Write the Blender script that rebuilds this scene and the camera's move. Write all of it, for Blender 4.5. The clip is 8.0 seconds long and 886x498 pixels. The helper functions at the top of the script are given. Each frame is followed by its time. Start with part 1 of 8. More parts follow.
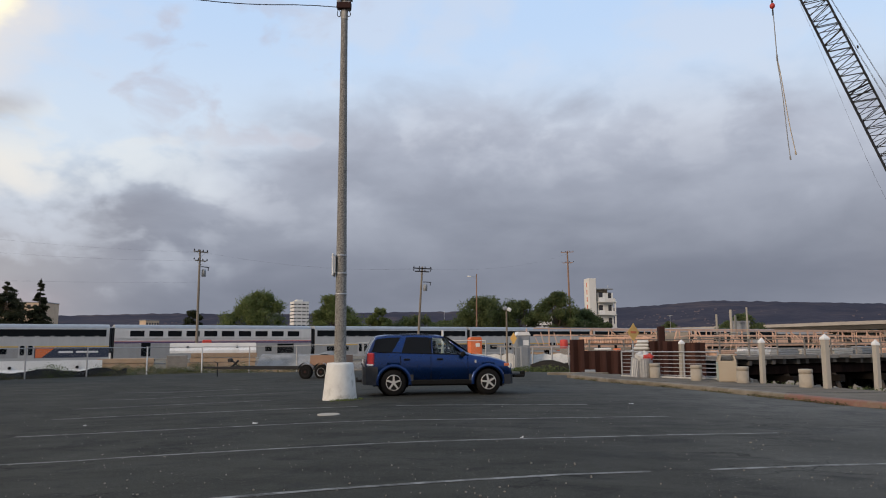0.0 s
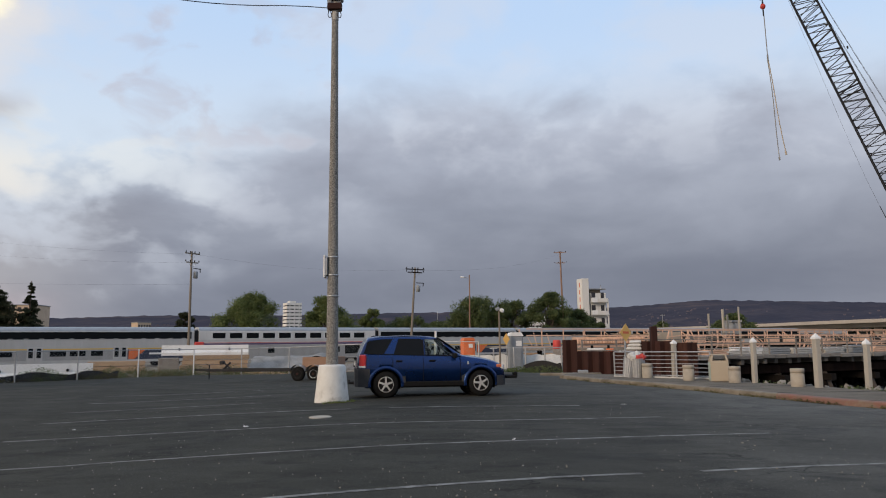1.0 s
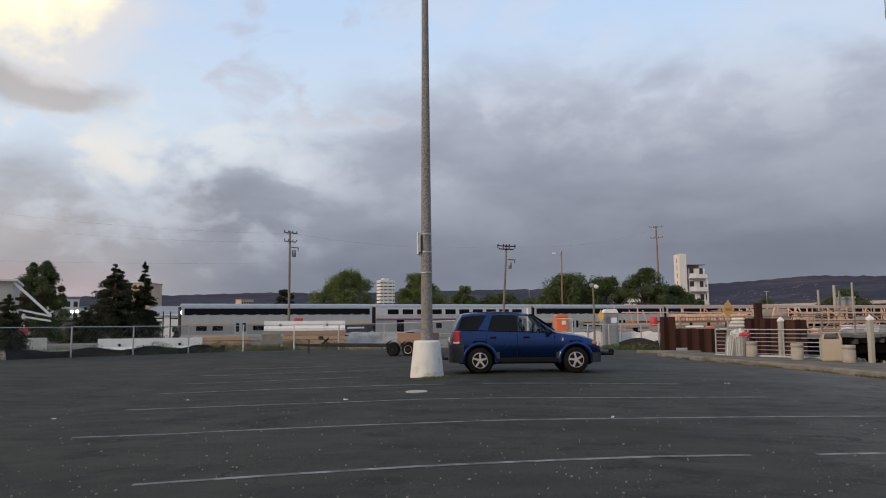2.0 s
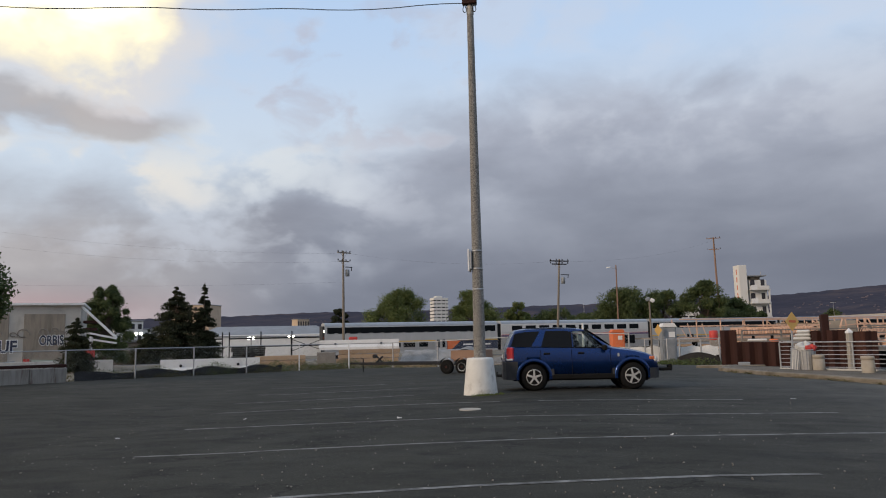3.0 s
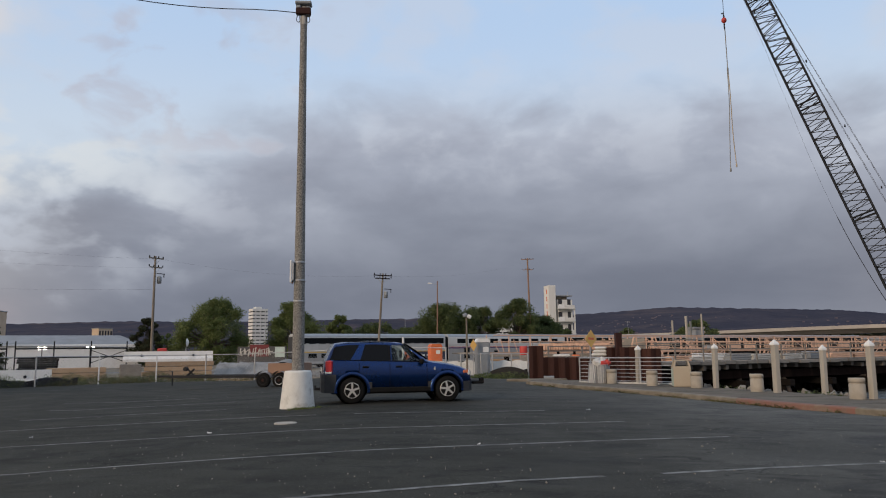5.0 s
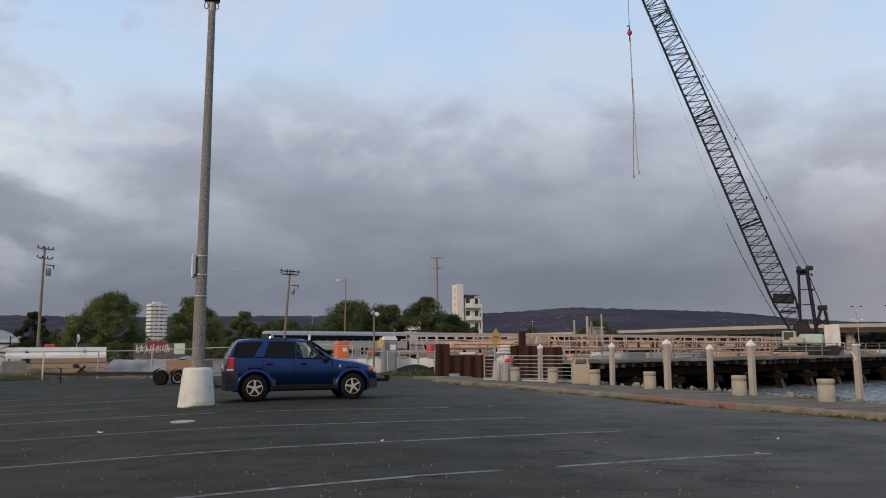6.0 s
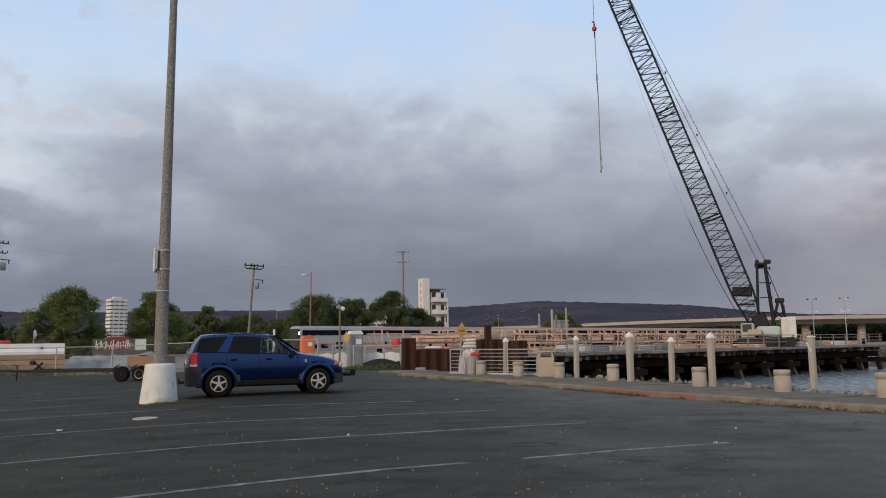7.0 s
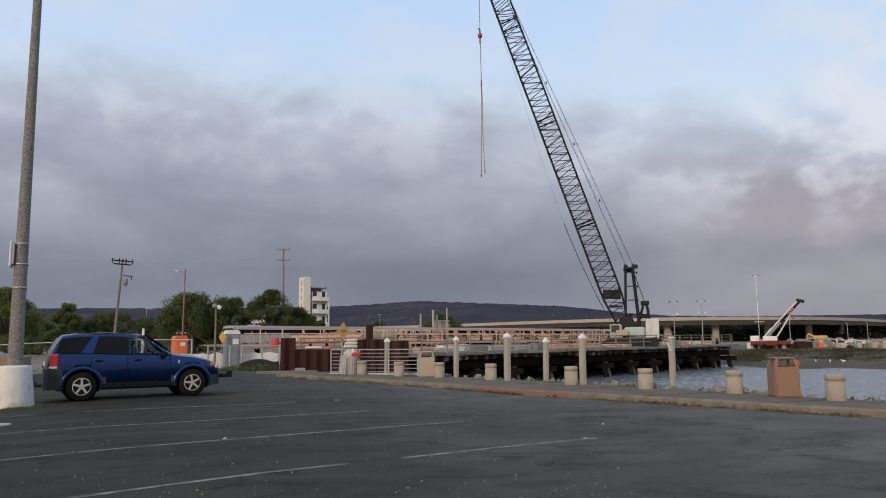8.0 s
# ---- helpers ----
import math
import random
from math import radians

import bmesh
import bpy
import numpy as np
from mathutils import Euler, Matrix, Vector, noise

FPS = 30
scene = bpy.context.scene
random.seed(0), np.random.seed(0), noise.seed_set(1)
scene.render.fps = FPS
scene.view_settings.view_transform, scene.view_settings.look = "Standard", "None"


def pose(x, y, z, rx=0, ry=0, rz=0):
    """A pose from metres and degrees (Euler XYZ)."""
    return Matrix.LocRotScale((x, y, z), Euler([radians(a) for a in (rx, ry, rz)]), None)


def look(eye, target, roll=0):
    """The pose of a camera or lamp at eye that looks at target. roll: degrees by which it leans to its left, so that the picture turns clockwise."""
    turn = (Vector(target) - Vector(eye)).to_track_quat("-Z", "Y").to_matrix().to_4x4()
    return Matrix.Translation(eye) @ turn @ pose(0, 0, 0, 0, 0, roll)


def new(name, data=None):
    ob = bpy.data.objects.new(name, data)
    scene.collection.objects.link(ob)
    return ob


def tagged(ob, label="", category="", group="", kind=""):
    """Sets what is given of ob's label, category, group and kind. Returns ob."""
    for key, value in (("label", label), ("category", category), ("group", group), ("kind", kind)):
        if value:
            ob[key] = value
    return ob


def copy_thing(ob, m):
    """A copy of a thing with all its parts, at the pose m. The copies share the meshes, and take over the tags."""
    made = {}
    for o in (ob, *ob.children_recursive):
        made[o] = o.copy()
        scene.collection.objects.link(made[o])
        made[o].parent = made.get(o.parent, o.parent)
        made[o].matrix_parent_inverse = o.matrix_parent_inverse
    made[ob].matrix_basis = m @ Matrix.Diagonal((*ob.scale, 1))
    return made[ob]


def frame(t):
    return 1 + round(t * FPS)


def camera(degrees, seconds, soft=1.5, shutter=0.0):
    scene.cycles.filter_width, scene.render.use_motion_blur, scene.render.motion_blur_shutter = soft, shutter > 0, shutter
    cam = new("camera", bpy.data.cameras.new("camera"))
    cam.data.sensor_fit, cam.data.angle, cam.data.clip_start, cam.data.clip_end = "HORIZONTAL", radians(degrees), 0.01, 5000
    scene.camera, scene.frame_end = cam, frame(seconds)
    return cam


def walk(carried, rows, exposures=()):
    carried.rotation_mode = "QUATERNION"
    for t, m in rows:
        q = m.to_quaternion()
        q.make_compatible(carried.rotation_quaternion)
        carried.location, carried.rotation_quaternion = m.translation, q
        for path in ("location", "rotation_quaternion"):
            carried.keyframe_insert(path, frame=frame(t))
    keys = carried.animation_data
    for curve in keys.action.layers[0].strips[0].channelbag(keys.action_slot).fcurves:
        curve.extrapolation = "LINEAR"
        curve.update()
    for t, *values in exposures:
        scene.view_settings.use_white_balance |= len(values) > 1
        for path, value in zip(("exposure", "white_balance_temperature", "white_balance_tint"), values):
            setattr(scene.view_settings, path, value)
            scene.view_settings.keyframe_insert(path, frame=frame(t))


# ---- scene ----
cam = camera(63.58, 8.0, soft=1.05)
PATH = [
    (0, pose(0.00, 0.00, 1.45, 97.54, 0.37, -0.03)),
    (0.5, pose(0.01, 0.10, 1.46, 97.47, 0.48, 0.58)),
    (1, pose(0.03, 0.04, 1.47, 97.59, 0.66, -0.56)),
    (1.5, pose(0.02, 0.06, 1.44, 97.02, 0.28, 0.57)),
    (2, pose(-0.03, 0.10, 1.46, 95.82, 0.47, 6.73)),
    (2.2, pose(-0.03, 0.14, 1.45, 96.03, 0.49, 8.61)),
    (3.3, pose(0.01, 0.15, 1.46, 97.37, 1.12, 11.30)),
    (3.5, pose(-0.01, 0.17, 1.45, 97.25, 0.62, 11.11)),
    (4, pose(0.03, 0.14, 1.45, 97.28, 1.12, 10.45)),
    (4.5, pose(0.04, 0.07, 1.46, 97.77, 0.79, 2.94)),
    (5, pose(0.05, -0.02, 1.45, 98.07, 0.66, -3.13)),
    (5.2, pose(0.05, -0.07, 1.43, 97.77, 0.41, -5.10)),
    (6.3, pose(0.09, -0.10, 1.44, 97.77, 0.53, -11.58)),
    (6.5, pose(0.09, -0.11, 1.43, 97.52, 0.58, -12.13)),
    (7, pose(0.07, -0.13, 1.44, 97.34, 0.71, -13.15)),
    (7.5, pose(0.04, -0.18, 1.45, 96.87, 1.51, -16.21)),
    (8, pose(0.02, -0.21, 1.46, 97.20, 0.66, -22.59)),
]
walk(cam, PATH, exposures=[(0.0, 0.14), (1.5, 0.12), (2.2, 0.10), (3.3, 0.0), (4.0, -0.08), (4.5, -0.16), (5.0, -0.03), (6.3, 0.03), (8.0, 0.12)])

# ---- world and light ----
def at(az, d, z=0.0):
    a = radians(az)
    return Vector((-math.sin(a) * d, math.cos(a) * d, z))


class Nodes:
    """Small wrapper to wire shader nodes."""

    def __init__(self, tree):
        self.t = tree
        tree.nodes.clear()

    def n(self, kind, **props):
        node = self.t.nodes.new(kind)
        for k, v in props.items():
            if k == "blend_type":
                node.blend_type = v
            elif k == "operation":
                node.operation = v
            elif k == "data_type":
                node.data_type = v
        return node

    def put(self, sock, v):
        if isinstance(v, bpy.types.NodeSocket):
            self.t.links.new(v, sock)
        else:
            sock.default_value = v

    def math(self, op, a, b=0.0, clamp=False):
        m = self.n("ShaderNodeMath", operation=op)
        m.use_clamp = clamp
        self.put(m.inputs[0], a)
        self.put(m.inputs[1], b)
        return m.outputs[0]

    def mix(self, f, a, b, blend="MIX"):
        m = self.n("ShaderNodeMix", data_type="RGBA", blend_type=blend)
        self.put(m.inputs[0], f)
        self.put(m.inputs[6], a if isinstance(a, bpy.types.NodeSocket) else (*a, 1))
        self.put(m.inputs[7], b if isinstance(b, bpy.types.NodeSocket) else (*b, 1))
        return m.outputs[2]

    def noise(self, vec, scale, detail=4.0, rough=0.55, dist=0.0):
        m = self.n("ShaderNodeTexNoise")
        if vec is not None:
            self.put(m.inputs["Vector"], vec)
        m.inputs["Scale"].default_value = scale
        m.inputs["Detail"].default_value = detail
        m.inputs["Roughness"].default_value = rough
        m.inputs["Distortion"].default_value = dist
        return m.outputs["Fac"]

    def ramp(self, f, lo, hi, a=0.0, b=1.0):
        m = self.n("ShaderNodeMapRange")
        m.interpolation_type = "SMOOTHSTEP"
        self.put(m.inputs[0], f)
        for k, v in zip((1, 2, 3, 4), (lo, hi, a, b)):
            m.inputs[k].default_value = v
        return m.outputs[0]

    def scaled(self, vec, s, loc=(0, 0, 0)):
        m = self.n("ShaderNodeMapping")
        self.put(m.inputs["Vector"], vec)
        m.inputs["Scale"].default_value = s
        m.inputs["Location"].default_value = loc
        return m.outputs[0]

    def dot(self, vec, d):
        m = self.n("ShaderNodeVectorMath", operation="DOT_PRODUCT")
        self.put(m.inputs[0], vec)
        m.inputs[1].default_value = d
        return m.outputs["Value"]


SUN_AZ, SUN_EL = 132.0, 19.0
world = bpy.data.worlds.new("evening_sky")
scene.world = world
world.use_nodes = True
w = Nodes(world.node_tree)
coord = w.n("ShaderNodeTexCoord").outputs["Generated"]
sky = w.n("ShaderNodeTexSky")
sky.sky_type = "NISHITA"
sky.sun_disc = False
sky.sun_elevation = radians(SUN_EL)
sky.sun_rotation = radians(-SUN_AZ)
clear = w.mix(1.0, sky.outputs[0], (0.085, 0.085, 0.085), "MULTIPLY")
sep = w.n("ShaderNodeSeparateXYZ")
w.put(sep.inputs[0], coord)
up = sep.outputs[2]
# bearing (left of north positive) and height above the horizon, in degrees
bearing = w.math("MULTIPLY", w.math("ARCTAN2", w.math("MULTIPLY", sep.outputs[0], -1.0), sep.outputs[1]), 57.2958)
height = w.math("MULTIPLY", w.math("ARCSINE", up), 57.2958)
wide = w.noise(w.scaled(coord, (1, 1, 1.7), (2.4, 1.2, 0)), 2.6, 3, 0.5, 0.3)
lump = w.noise(w.scaled(coord, (1, 1, 1.9), (0.4, 5.2, 0)), 6.0, 5, 0.52, 0.25)
curl = w.noise(w.scaled(coord, (1, 1, 1.5), (4.1, 0.3, 2.0)), 13.0, 4, 0.5, 0.35)
strata = w.noise(w.scaled(coord, (1, 1, 4.2), (1.7, 3.3, 0)), 3.0, 5, 0.5, 0.4)


def off(v, amount):
    return w.math("MULTIPLY", w.math("SUBTRACT", v, 0.5), amount)


def total(*vals):
    out = vals[0]
    for v in vals[1:]:
        out = w.math("ADD", out, v)
    return out


def times(*vals):
    out = vals[0]
    for v in vals[1:]:
        out = w.math("MULTIPLY", out, v)
    return out


def band(v, a, b, c, d):
    """Rises from a to b and falls again from c to d."""
    return w.math("MULTIPLY", w.ramp(v, a, b), w.ramp(v, d, c))


el = total(height, off(wide, 9.0), off(lump, 8.0), off(curl, 3.5))
az = total(bearing, off(wide, 12.0), off(lump, 9.0), off(curl, 4.0))
# clear evening blue high up, paler lower down
blue = w.mix(w.ramp(height, 13, 27), (0.64, 0.73, 0.84), (0.50, 0.66, 0.90))
blue = w.mix(0.08, blue, clear)
veil = w.ramp(total(lump, off(curl, 0.5), off(wide, 0.6)), 0.42, 0.66)
blue = w.mix(w.math("MULTIPLY", veil, 0.45), blue, (0.60, 0.64, 0.73))
# the grey cloud deck: its top edge sinks towards the sunset
edge = total(w.ramp(bearing, 0.0, 34.0, 0.0, -8.5), w.ramp(bearing, -24.0, -46.0, 0.0, -4.0), 18.6)
deck = w.ramp(w.math("SUBTRACT", el, edge), 3.6, -4.2)
tone = w.ramp(total(times(strata, 0.45), times(lump, 0.30), times(wide, 0.25)), 0.36, 0.64)
deck_high = w.mix(tone, (0.40, 0.435, 0.525), (0.52, 0.56, 0.655))
deck_low = w.mix(tone, (0.176, 0.194, 0.246), (0.228, 0.247, 0.304))
deck_col = w.mix(w.ramp(total(height, off(wide, 6.0), off(lump, 4.0)), 3.0, 19.0), deck_low, deck_high)
# warmer, lighter grey towards the sunset and on the far right
west = times(w.ramp(bearing, 18.0, 42.0), w.ramp(height, 20.0, 8.0))
deck_col = w.mix(times(west, 0.80), deck_col, w.mix(tone, (0.40, 0.375, 0.385), (0.55, 0.52, 0.515)))
far_right = times(w.ramp(bearing, -26.0, -50.0), w.ramp(height, 16.0, 3.0))
deck_col = w.mix(times(far_right, 0.62), deck_col, w.mix(tone, (0.31, 0.295, 0.33), (0.40, 0.385, 0.41)))
rosy = times(w.ramp(az, 26.0, 40.0), band(height, 0.3, 1.5, 2.6, 5.2))
deck_col = w.mix(times(rosy, 0.28), deck_col, (0.60, 0.27, 0.27))
rosy_right = times(w.ramp(az, -34.0, -48.0), band(el, 5.0, 9.0, 11.0, 15.0))
deck_col = w.mix(times(rosy_right, 0.3), deck_col, (0.48, 0.39, 0.42))
# light catches the ragged upper lumps of the deck
crest = times(w.ramp(w.math("SUBTRACT", el, edge), -9.0, -1.0), w.ramp(total(lump, off(curl, 0.9)), 0.46, 0.66))
deck_col = w.mix(times(crest, 0.42), deck_col, (0.60, 0.635, 0.71))
hollow = times(w.ramp(total(times(lump, 0.6), times(curl, 0.25), times(strata, 0.3)), 0.56, 0.40), w.ramp(height, 4.0, 12.0))
deck_col = w.mix(times(hollow, 0.20), deck_col, (0.24, 0.25, 0.305))
both = w.mix(deck, blue, deck_col)
# thin pink-grey shreds floating in the blue
shred = times(w.ramp(total(curl, off(strata, 0.9)), 0.52, 0.70), band(height, 12, 17, 23, 30), w.ramp(bearing, -4.0, 12.0))
both = w.mix(times(shred, 0.40), both, (0.45, 0.41, 0.46))
# pale torn openings between the deck and the glow
opening = times(w.ramp(az, 15.0, 25.0), band(el, 9.5, 13.0, 15.5, 19.0), w.ramp(total(lump, off(curl, 0.8)), 0.40, 0.58))
both = w.mix(times(opening, 0.75), both, (0.70, 0.735, 0.76))
cream = times(w.ramp(az, 24.0, 36.0), band(total(height, off(lump, 6.0), off(curl, 4.0)), 10.4, 12.2, 12.8, 15.0))
both = w.mix(times(cream, 0.52, w.ramp(total(lump, off(curl, 0.9)), 0.34, 0.56)), both, (0.90, 0.79, 0.64))
# pale breaks on the far right
rift = times(w.ramp(az, -36.0, -50.0), band(el, 9.0, 15.0, 18.0, 27.0), w.ramp(total(lump, off(curl, 0.6)), 0.42, 0.68))
both = w.mix(times(rift, 0.60), both, (0.72, 0.73, 0.79))
# the sun's glow behind thin cloud, and the dark bar of cloud under it
glow_az, glow_el = radians(40.0), radians(26.5)
glow_dir = (-math.sin(glow_az) * math.cos(glow_el), math.cos(glow_az) * math.cos(glow_el), math.sin(glow_el))
near = total(w.dot(coord, glow_dir), off(lump, 0.016), off(curl, 0.012), off(wide, 0.012))
both = w.mix(times(w.ramp(near, 0.978, 0.9935), 0.48), both, (0.84, 0.73, 0.62))
both = w.mix(w.ramp(near, 0.9900, 0.9955), both, (1.02, 0.93, 0.70))
both = w.mix(w.ramp(near, 0.9935, 1.004), both, (2.2, 2.0, 1.35))
bar = times(w.ramp(az, 29.0, 35.0), band(total(height, off(lump, 5.0), off(curl, 3.0)), 14.4, 15.8, 17.0, 18.4))
both = w.mix(times(bar, 0.62), both, w.mix(tone, (0.30, 0.265, 0.26), (0.40, 0.365, 0.36)))
# the open sky behind, towards the sunset, is bright and warm
back = w.ramp(w.dot(coord, (-0.75, -0.66, 0.1)), 0.1, 0.9)
both = w.mix(w.math("MULTIPLY", back, 0.75), both, (0.55, 0.48, 0.42))
below = w.ramp(up, -0.06, -0.01)
both = w.mix(below, (0.06, 0.06, 0.065), both)
bg = w.n("ShaderNodeBackground")
w.put(bg.inputs[0], both)
bg.inputs[1].default_value = 1.0
w.put(w.n("ShaderNodeOutputWorld").inputs[0], bg.outputs[0])

sun_data = bpy.data.lights.new("sun", "SUN")
sun_data.energy, sun_data.angle, sun_data.color = 1.9, radians(12), (1.0, 0.78, 0.58)
sun = new("sun", sun_data)
sun.matrix_world = look(at(132, 60, 21), (0, 0, 0))


# ---- materials ----
def mat(name, col, rough=0.8, metal=0.0, col2=None, scale=6.0, amount=0.5, fine=60.0, bump=0.15, spec=0.5, vary=0.0, stain=None, stain_amt=0.4, streak=False, coat=0.0, emit=0.0):
    m = bpy.data.materials.new(name)
    m.use_nodes = True
    k = Nodes(m.node_tree)
    p = k.n("ShaderNodeBsdfPrincipled")
    vec = k.n("ShaderNodeTexCoord").outputs["Object"]
    if streak:
        vec = k.scaled(vec, (1, 1, 0.15))
    a = k.noise(vec, scale, 5, 0.6, 0.2)
    b = k.noise(vec, fine, 3, 0.6)
    c = k.mix(k.math("MULTIPLY", k.ramp(a, 0.3, 0.7), amount), col, col2 or [x * 0.72 for x in col])
    c = k.mix(k.math("MULTIPLY", k.ramp(b, 0.35, 0.75), amount * 0.5), c, [x * 0.75 for x in col])
    if stain:
        st = k.ramp(k.noise(vec, scale * 0.45, 6, 0.65, 0.6), 0.52, 0.68)
        c = k.mix(k.math("MULTIPLY", st, stain_amt), c, stain)
    if vary:
        r = k.n("ShaderNodeObjectInfo").outputs["Random"]
        c = k.mix(vary, c, k.mix(r, [x * 0.55 for x in col], [min(1, x * 1.35) for x in col]))
    k.put(p.inputs["Base Color"], c)
    k.put(p.inputs["Roughness"], k.ramp(a, 0.2, 0.8, max(0.02, rough - 0.08), min(1, rough + 0.08)))
    p.inputs["Metallic"].default_value = metal
    p.inputs["Specular IOR Level"].default_value = spec
    p.inputs["Coat Weight"].default_value = coat
    p.inputs["Coat Roughness"].default_value = 0.05
    if emit:
        p.inputs["Emission Color"].default_value = (*col, 1)
        p.inputs["Emission Strength"].default_value = emit
    if bump:
        bn = k.n("ShaderNodeBump")
        bn.inputs["Strength"].default_value = bump
        bn.inputs["Distance"].default_value = 0.02
        k.put(bn.inputs["Height"], k.math("ADD", b, k.math("MULTIPLY", a, 0.6)))
        k.put(p.inputs["Normal"], bn.outputs[0])
    k.put(k.n("ShaderNodeOutputMaterial").inputs[0], p.outputs[0])
    return m


def asphalt():
    m = bpy.data.materials.new("old_asphalt")
    m.use_nodes = True
    k = Nodes(m.node_tree)
    p = k.n("ShaderNodeBsdfPrincipled")
    vec = k.n("ShaderNodeTexCoord").outputs["Object"]
    grain = k.noise(vec, 70, 3, 0.7)
    patch = k.noise(vec, 0.35, 5, 0.6, 0.6)
    mid = k.noise(k.scaled(vec, (0.6, 1.4, 1)), 1.1, 5, 0.65, 0.4)
    c = k.mix(k.ramp(patch, 0.3, 0.7), (0.036, 0.0355, 0.034), (0.056, 0.055, 0.052))
    c = k.mix(k.math("MULTIPLY", k.ramp(mid, 0.48, 0.72), 0.55), c, (0.030, 0.031, 0.033))
    c = k.mix(k.math("MULTIPLY", k.ramp(grain, 0.46, 0.74), 0.75), c, (0.098, 0.096, 0.090))
    # blotches of old oil and damp
    blot = k.noise(k.scaled(vec, (0.8, 1.2, 1), (4, 9, 0)), 0.9, 6, 0.62, 0.8)
    c = k.mix(k.math("MULTIPLY", k.ramp(blot, 0.50, 0.64), 0.70), c, (0.027, 0.027, 0.028))
    # pale stones, gum and litter ground into the surface
    for scale, r0, r1, col in ((3.1, 0.034, 0.014, (0.20, 0.20, 0.185)), (6.5, 0.085, 0.03, (0.17, 0.17, 0.16)), (13.0, 0.20, 0.08, (0.125, 0.124, 0.116))):
        v = k.n("ShaderNodeTexVoronoi")
        k.put(v.inputs["Vector"], vec)
        v.inputs["Scale"].default_value = scale
        speck = k.ramp(v.outputs["Distance"], r0, r1)
        speck = k.math("MULTIPLY", speck, k.ramp(k.noise(vec, 0.8, 4, 0.6), 0.38, 0.60))
        c = k.mix(speck, c, col)
    # wandering cracks
    bend = k.n("ShaderNodeTexNoise")
    k.put(bend.inputs["Vector"], vec)
    bend.inputs["Scale"].default_value = 0.9
    bend.inputs["Detail"].default_value = 5.0
    warp = k.n("ShaderNodeVectorMath", operation="ADD")
    k.put(warp.inputs[0], k.scaled(vec, (0.30, 0.42, 1)))
    k.put(warp.inputs[1], bend.outputs["Color"])
    vc = k.n("ShaderNodeTexVoronoi")
    vc.feature = "DISTANCE_TO_EDGE"
    k.put(vc.inputs["Vector"], warp.outputs[0])
    vc.inputs["Scale"].default_value = 1.0
    crack = k.math("MULTIPLY", k.ramp(vc.outputs["Distance"], 0.012, 0.003), k.ramp(k.noise(vec, 0.35, 3), 0.46, 0.60))
    c = k.mix(k.math("MULTIPLY", crack, 0.75), c, (0.014, 0.014, 0.014))
    # tint: darker at low x, paler towards the water, edge wandering with noise
    sx = k.n("ShaderNodeSeparateXYZ")
    k.put(sx.inputs[0], vec)
    old = k.ramp(k.math("ADD", sx.outputs[0], k.math("MULTIPLY", k.noise(vec, 0.12, 4), 10.0)), 4.5, 18.0)
    stain = k.ramp(k.noise(k.scaled(vec, (0.7, 1.3, 1), (11, 3, 0)), 0.28, 5, 0.6, 0.8), 0.52, 0.66)
    c = k.mix(k.math("MULTIPLY", stain, 0.5), c, (0.026, 0.026, 0.025))
    c = k.mix(1.0, c, k.mix(old, (0.79, 0.79, 0.69), (2.3, 2.27, 2.2)), "MULTIPLY")
    k.put(p.inputs["Base Color"], c)
    k.put(p.inputs["Roughness"], k.ramp(mid, 0.3, 0.7, 0.78, 0.92))
    p.inputs["Specular IOR Level"].default_value = 0.12
    bn = k.n("ShaderNodeBump")
    bn.inputs["Strength"].default_value = 0.5
    bn.inputs["Distance"].default_value = 0.012
    k.put(bn.inputs["Height"], k.math("ADD", grain, k.math("MULTIPLY", mid, 0.8)))
    k.put(p.inputs["Normal"], bn.outputs[0])
    k.put(k.n("ShaderNodeOutputMaterial").inputs[0], p.outputs[0])
    return m


def leafy(name, col, col2):
    m = bpy.data.materials.new(name)
    m.use_nodes = True
    k = Nodes(m.node_tree)
    p = k.n("ShaderNodeBsdfPrincipled")
    thin = k.n("ShaderNodeBsdfTranslucent")
    r = k.n("ShaderNodeNewGeometry").outputs["Random Per Island"]
    vec = k.n("ShaderNodeTexCoord").outputs["Object"]
    c = k.mix(r, col, col2)
    c = k.mix(k.ramp(k.noise(vec, 0.42, 3), 0.40, 0.62, 0, 0.55), c, [x * 0.55 for x in col])
    c = k.mix(k.ramp(k.noise(k.scaled(vec, (1, 1, 1), (7, 3, 1)), 0.7, 3), 0.50, 0.68, 0, 0.5), c, [min(1, x * 1.25) for x in col2])
    k.put(p.inputs["Base Color"], c)
    k.put(thin.inputs["Color"], c)
    p.inputs["Roughness"].default_value = 0.7
    p.inputs["Specular IOR Level"].default_value = 0.15
    mx = k.n("ShaderNodeMixShader")
    mx.inputs[0].default_value = 0.35
    k.put(mx.inputs[1], p.outputs[0])
    k.put(mx.inputs[2], thin.outputs[0])
    k.put(k.n("ShaderNodeOutputMaterial").inputs[0], mx.outputs[0])
    return m


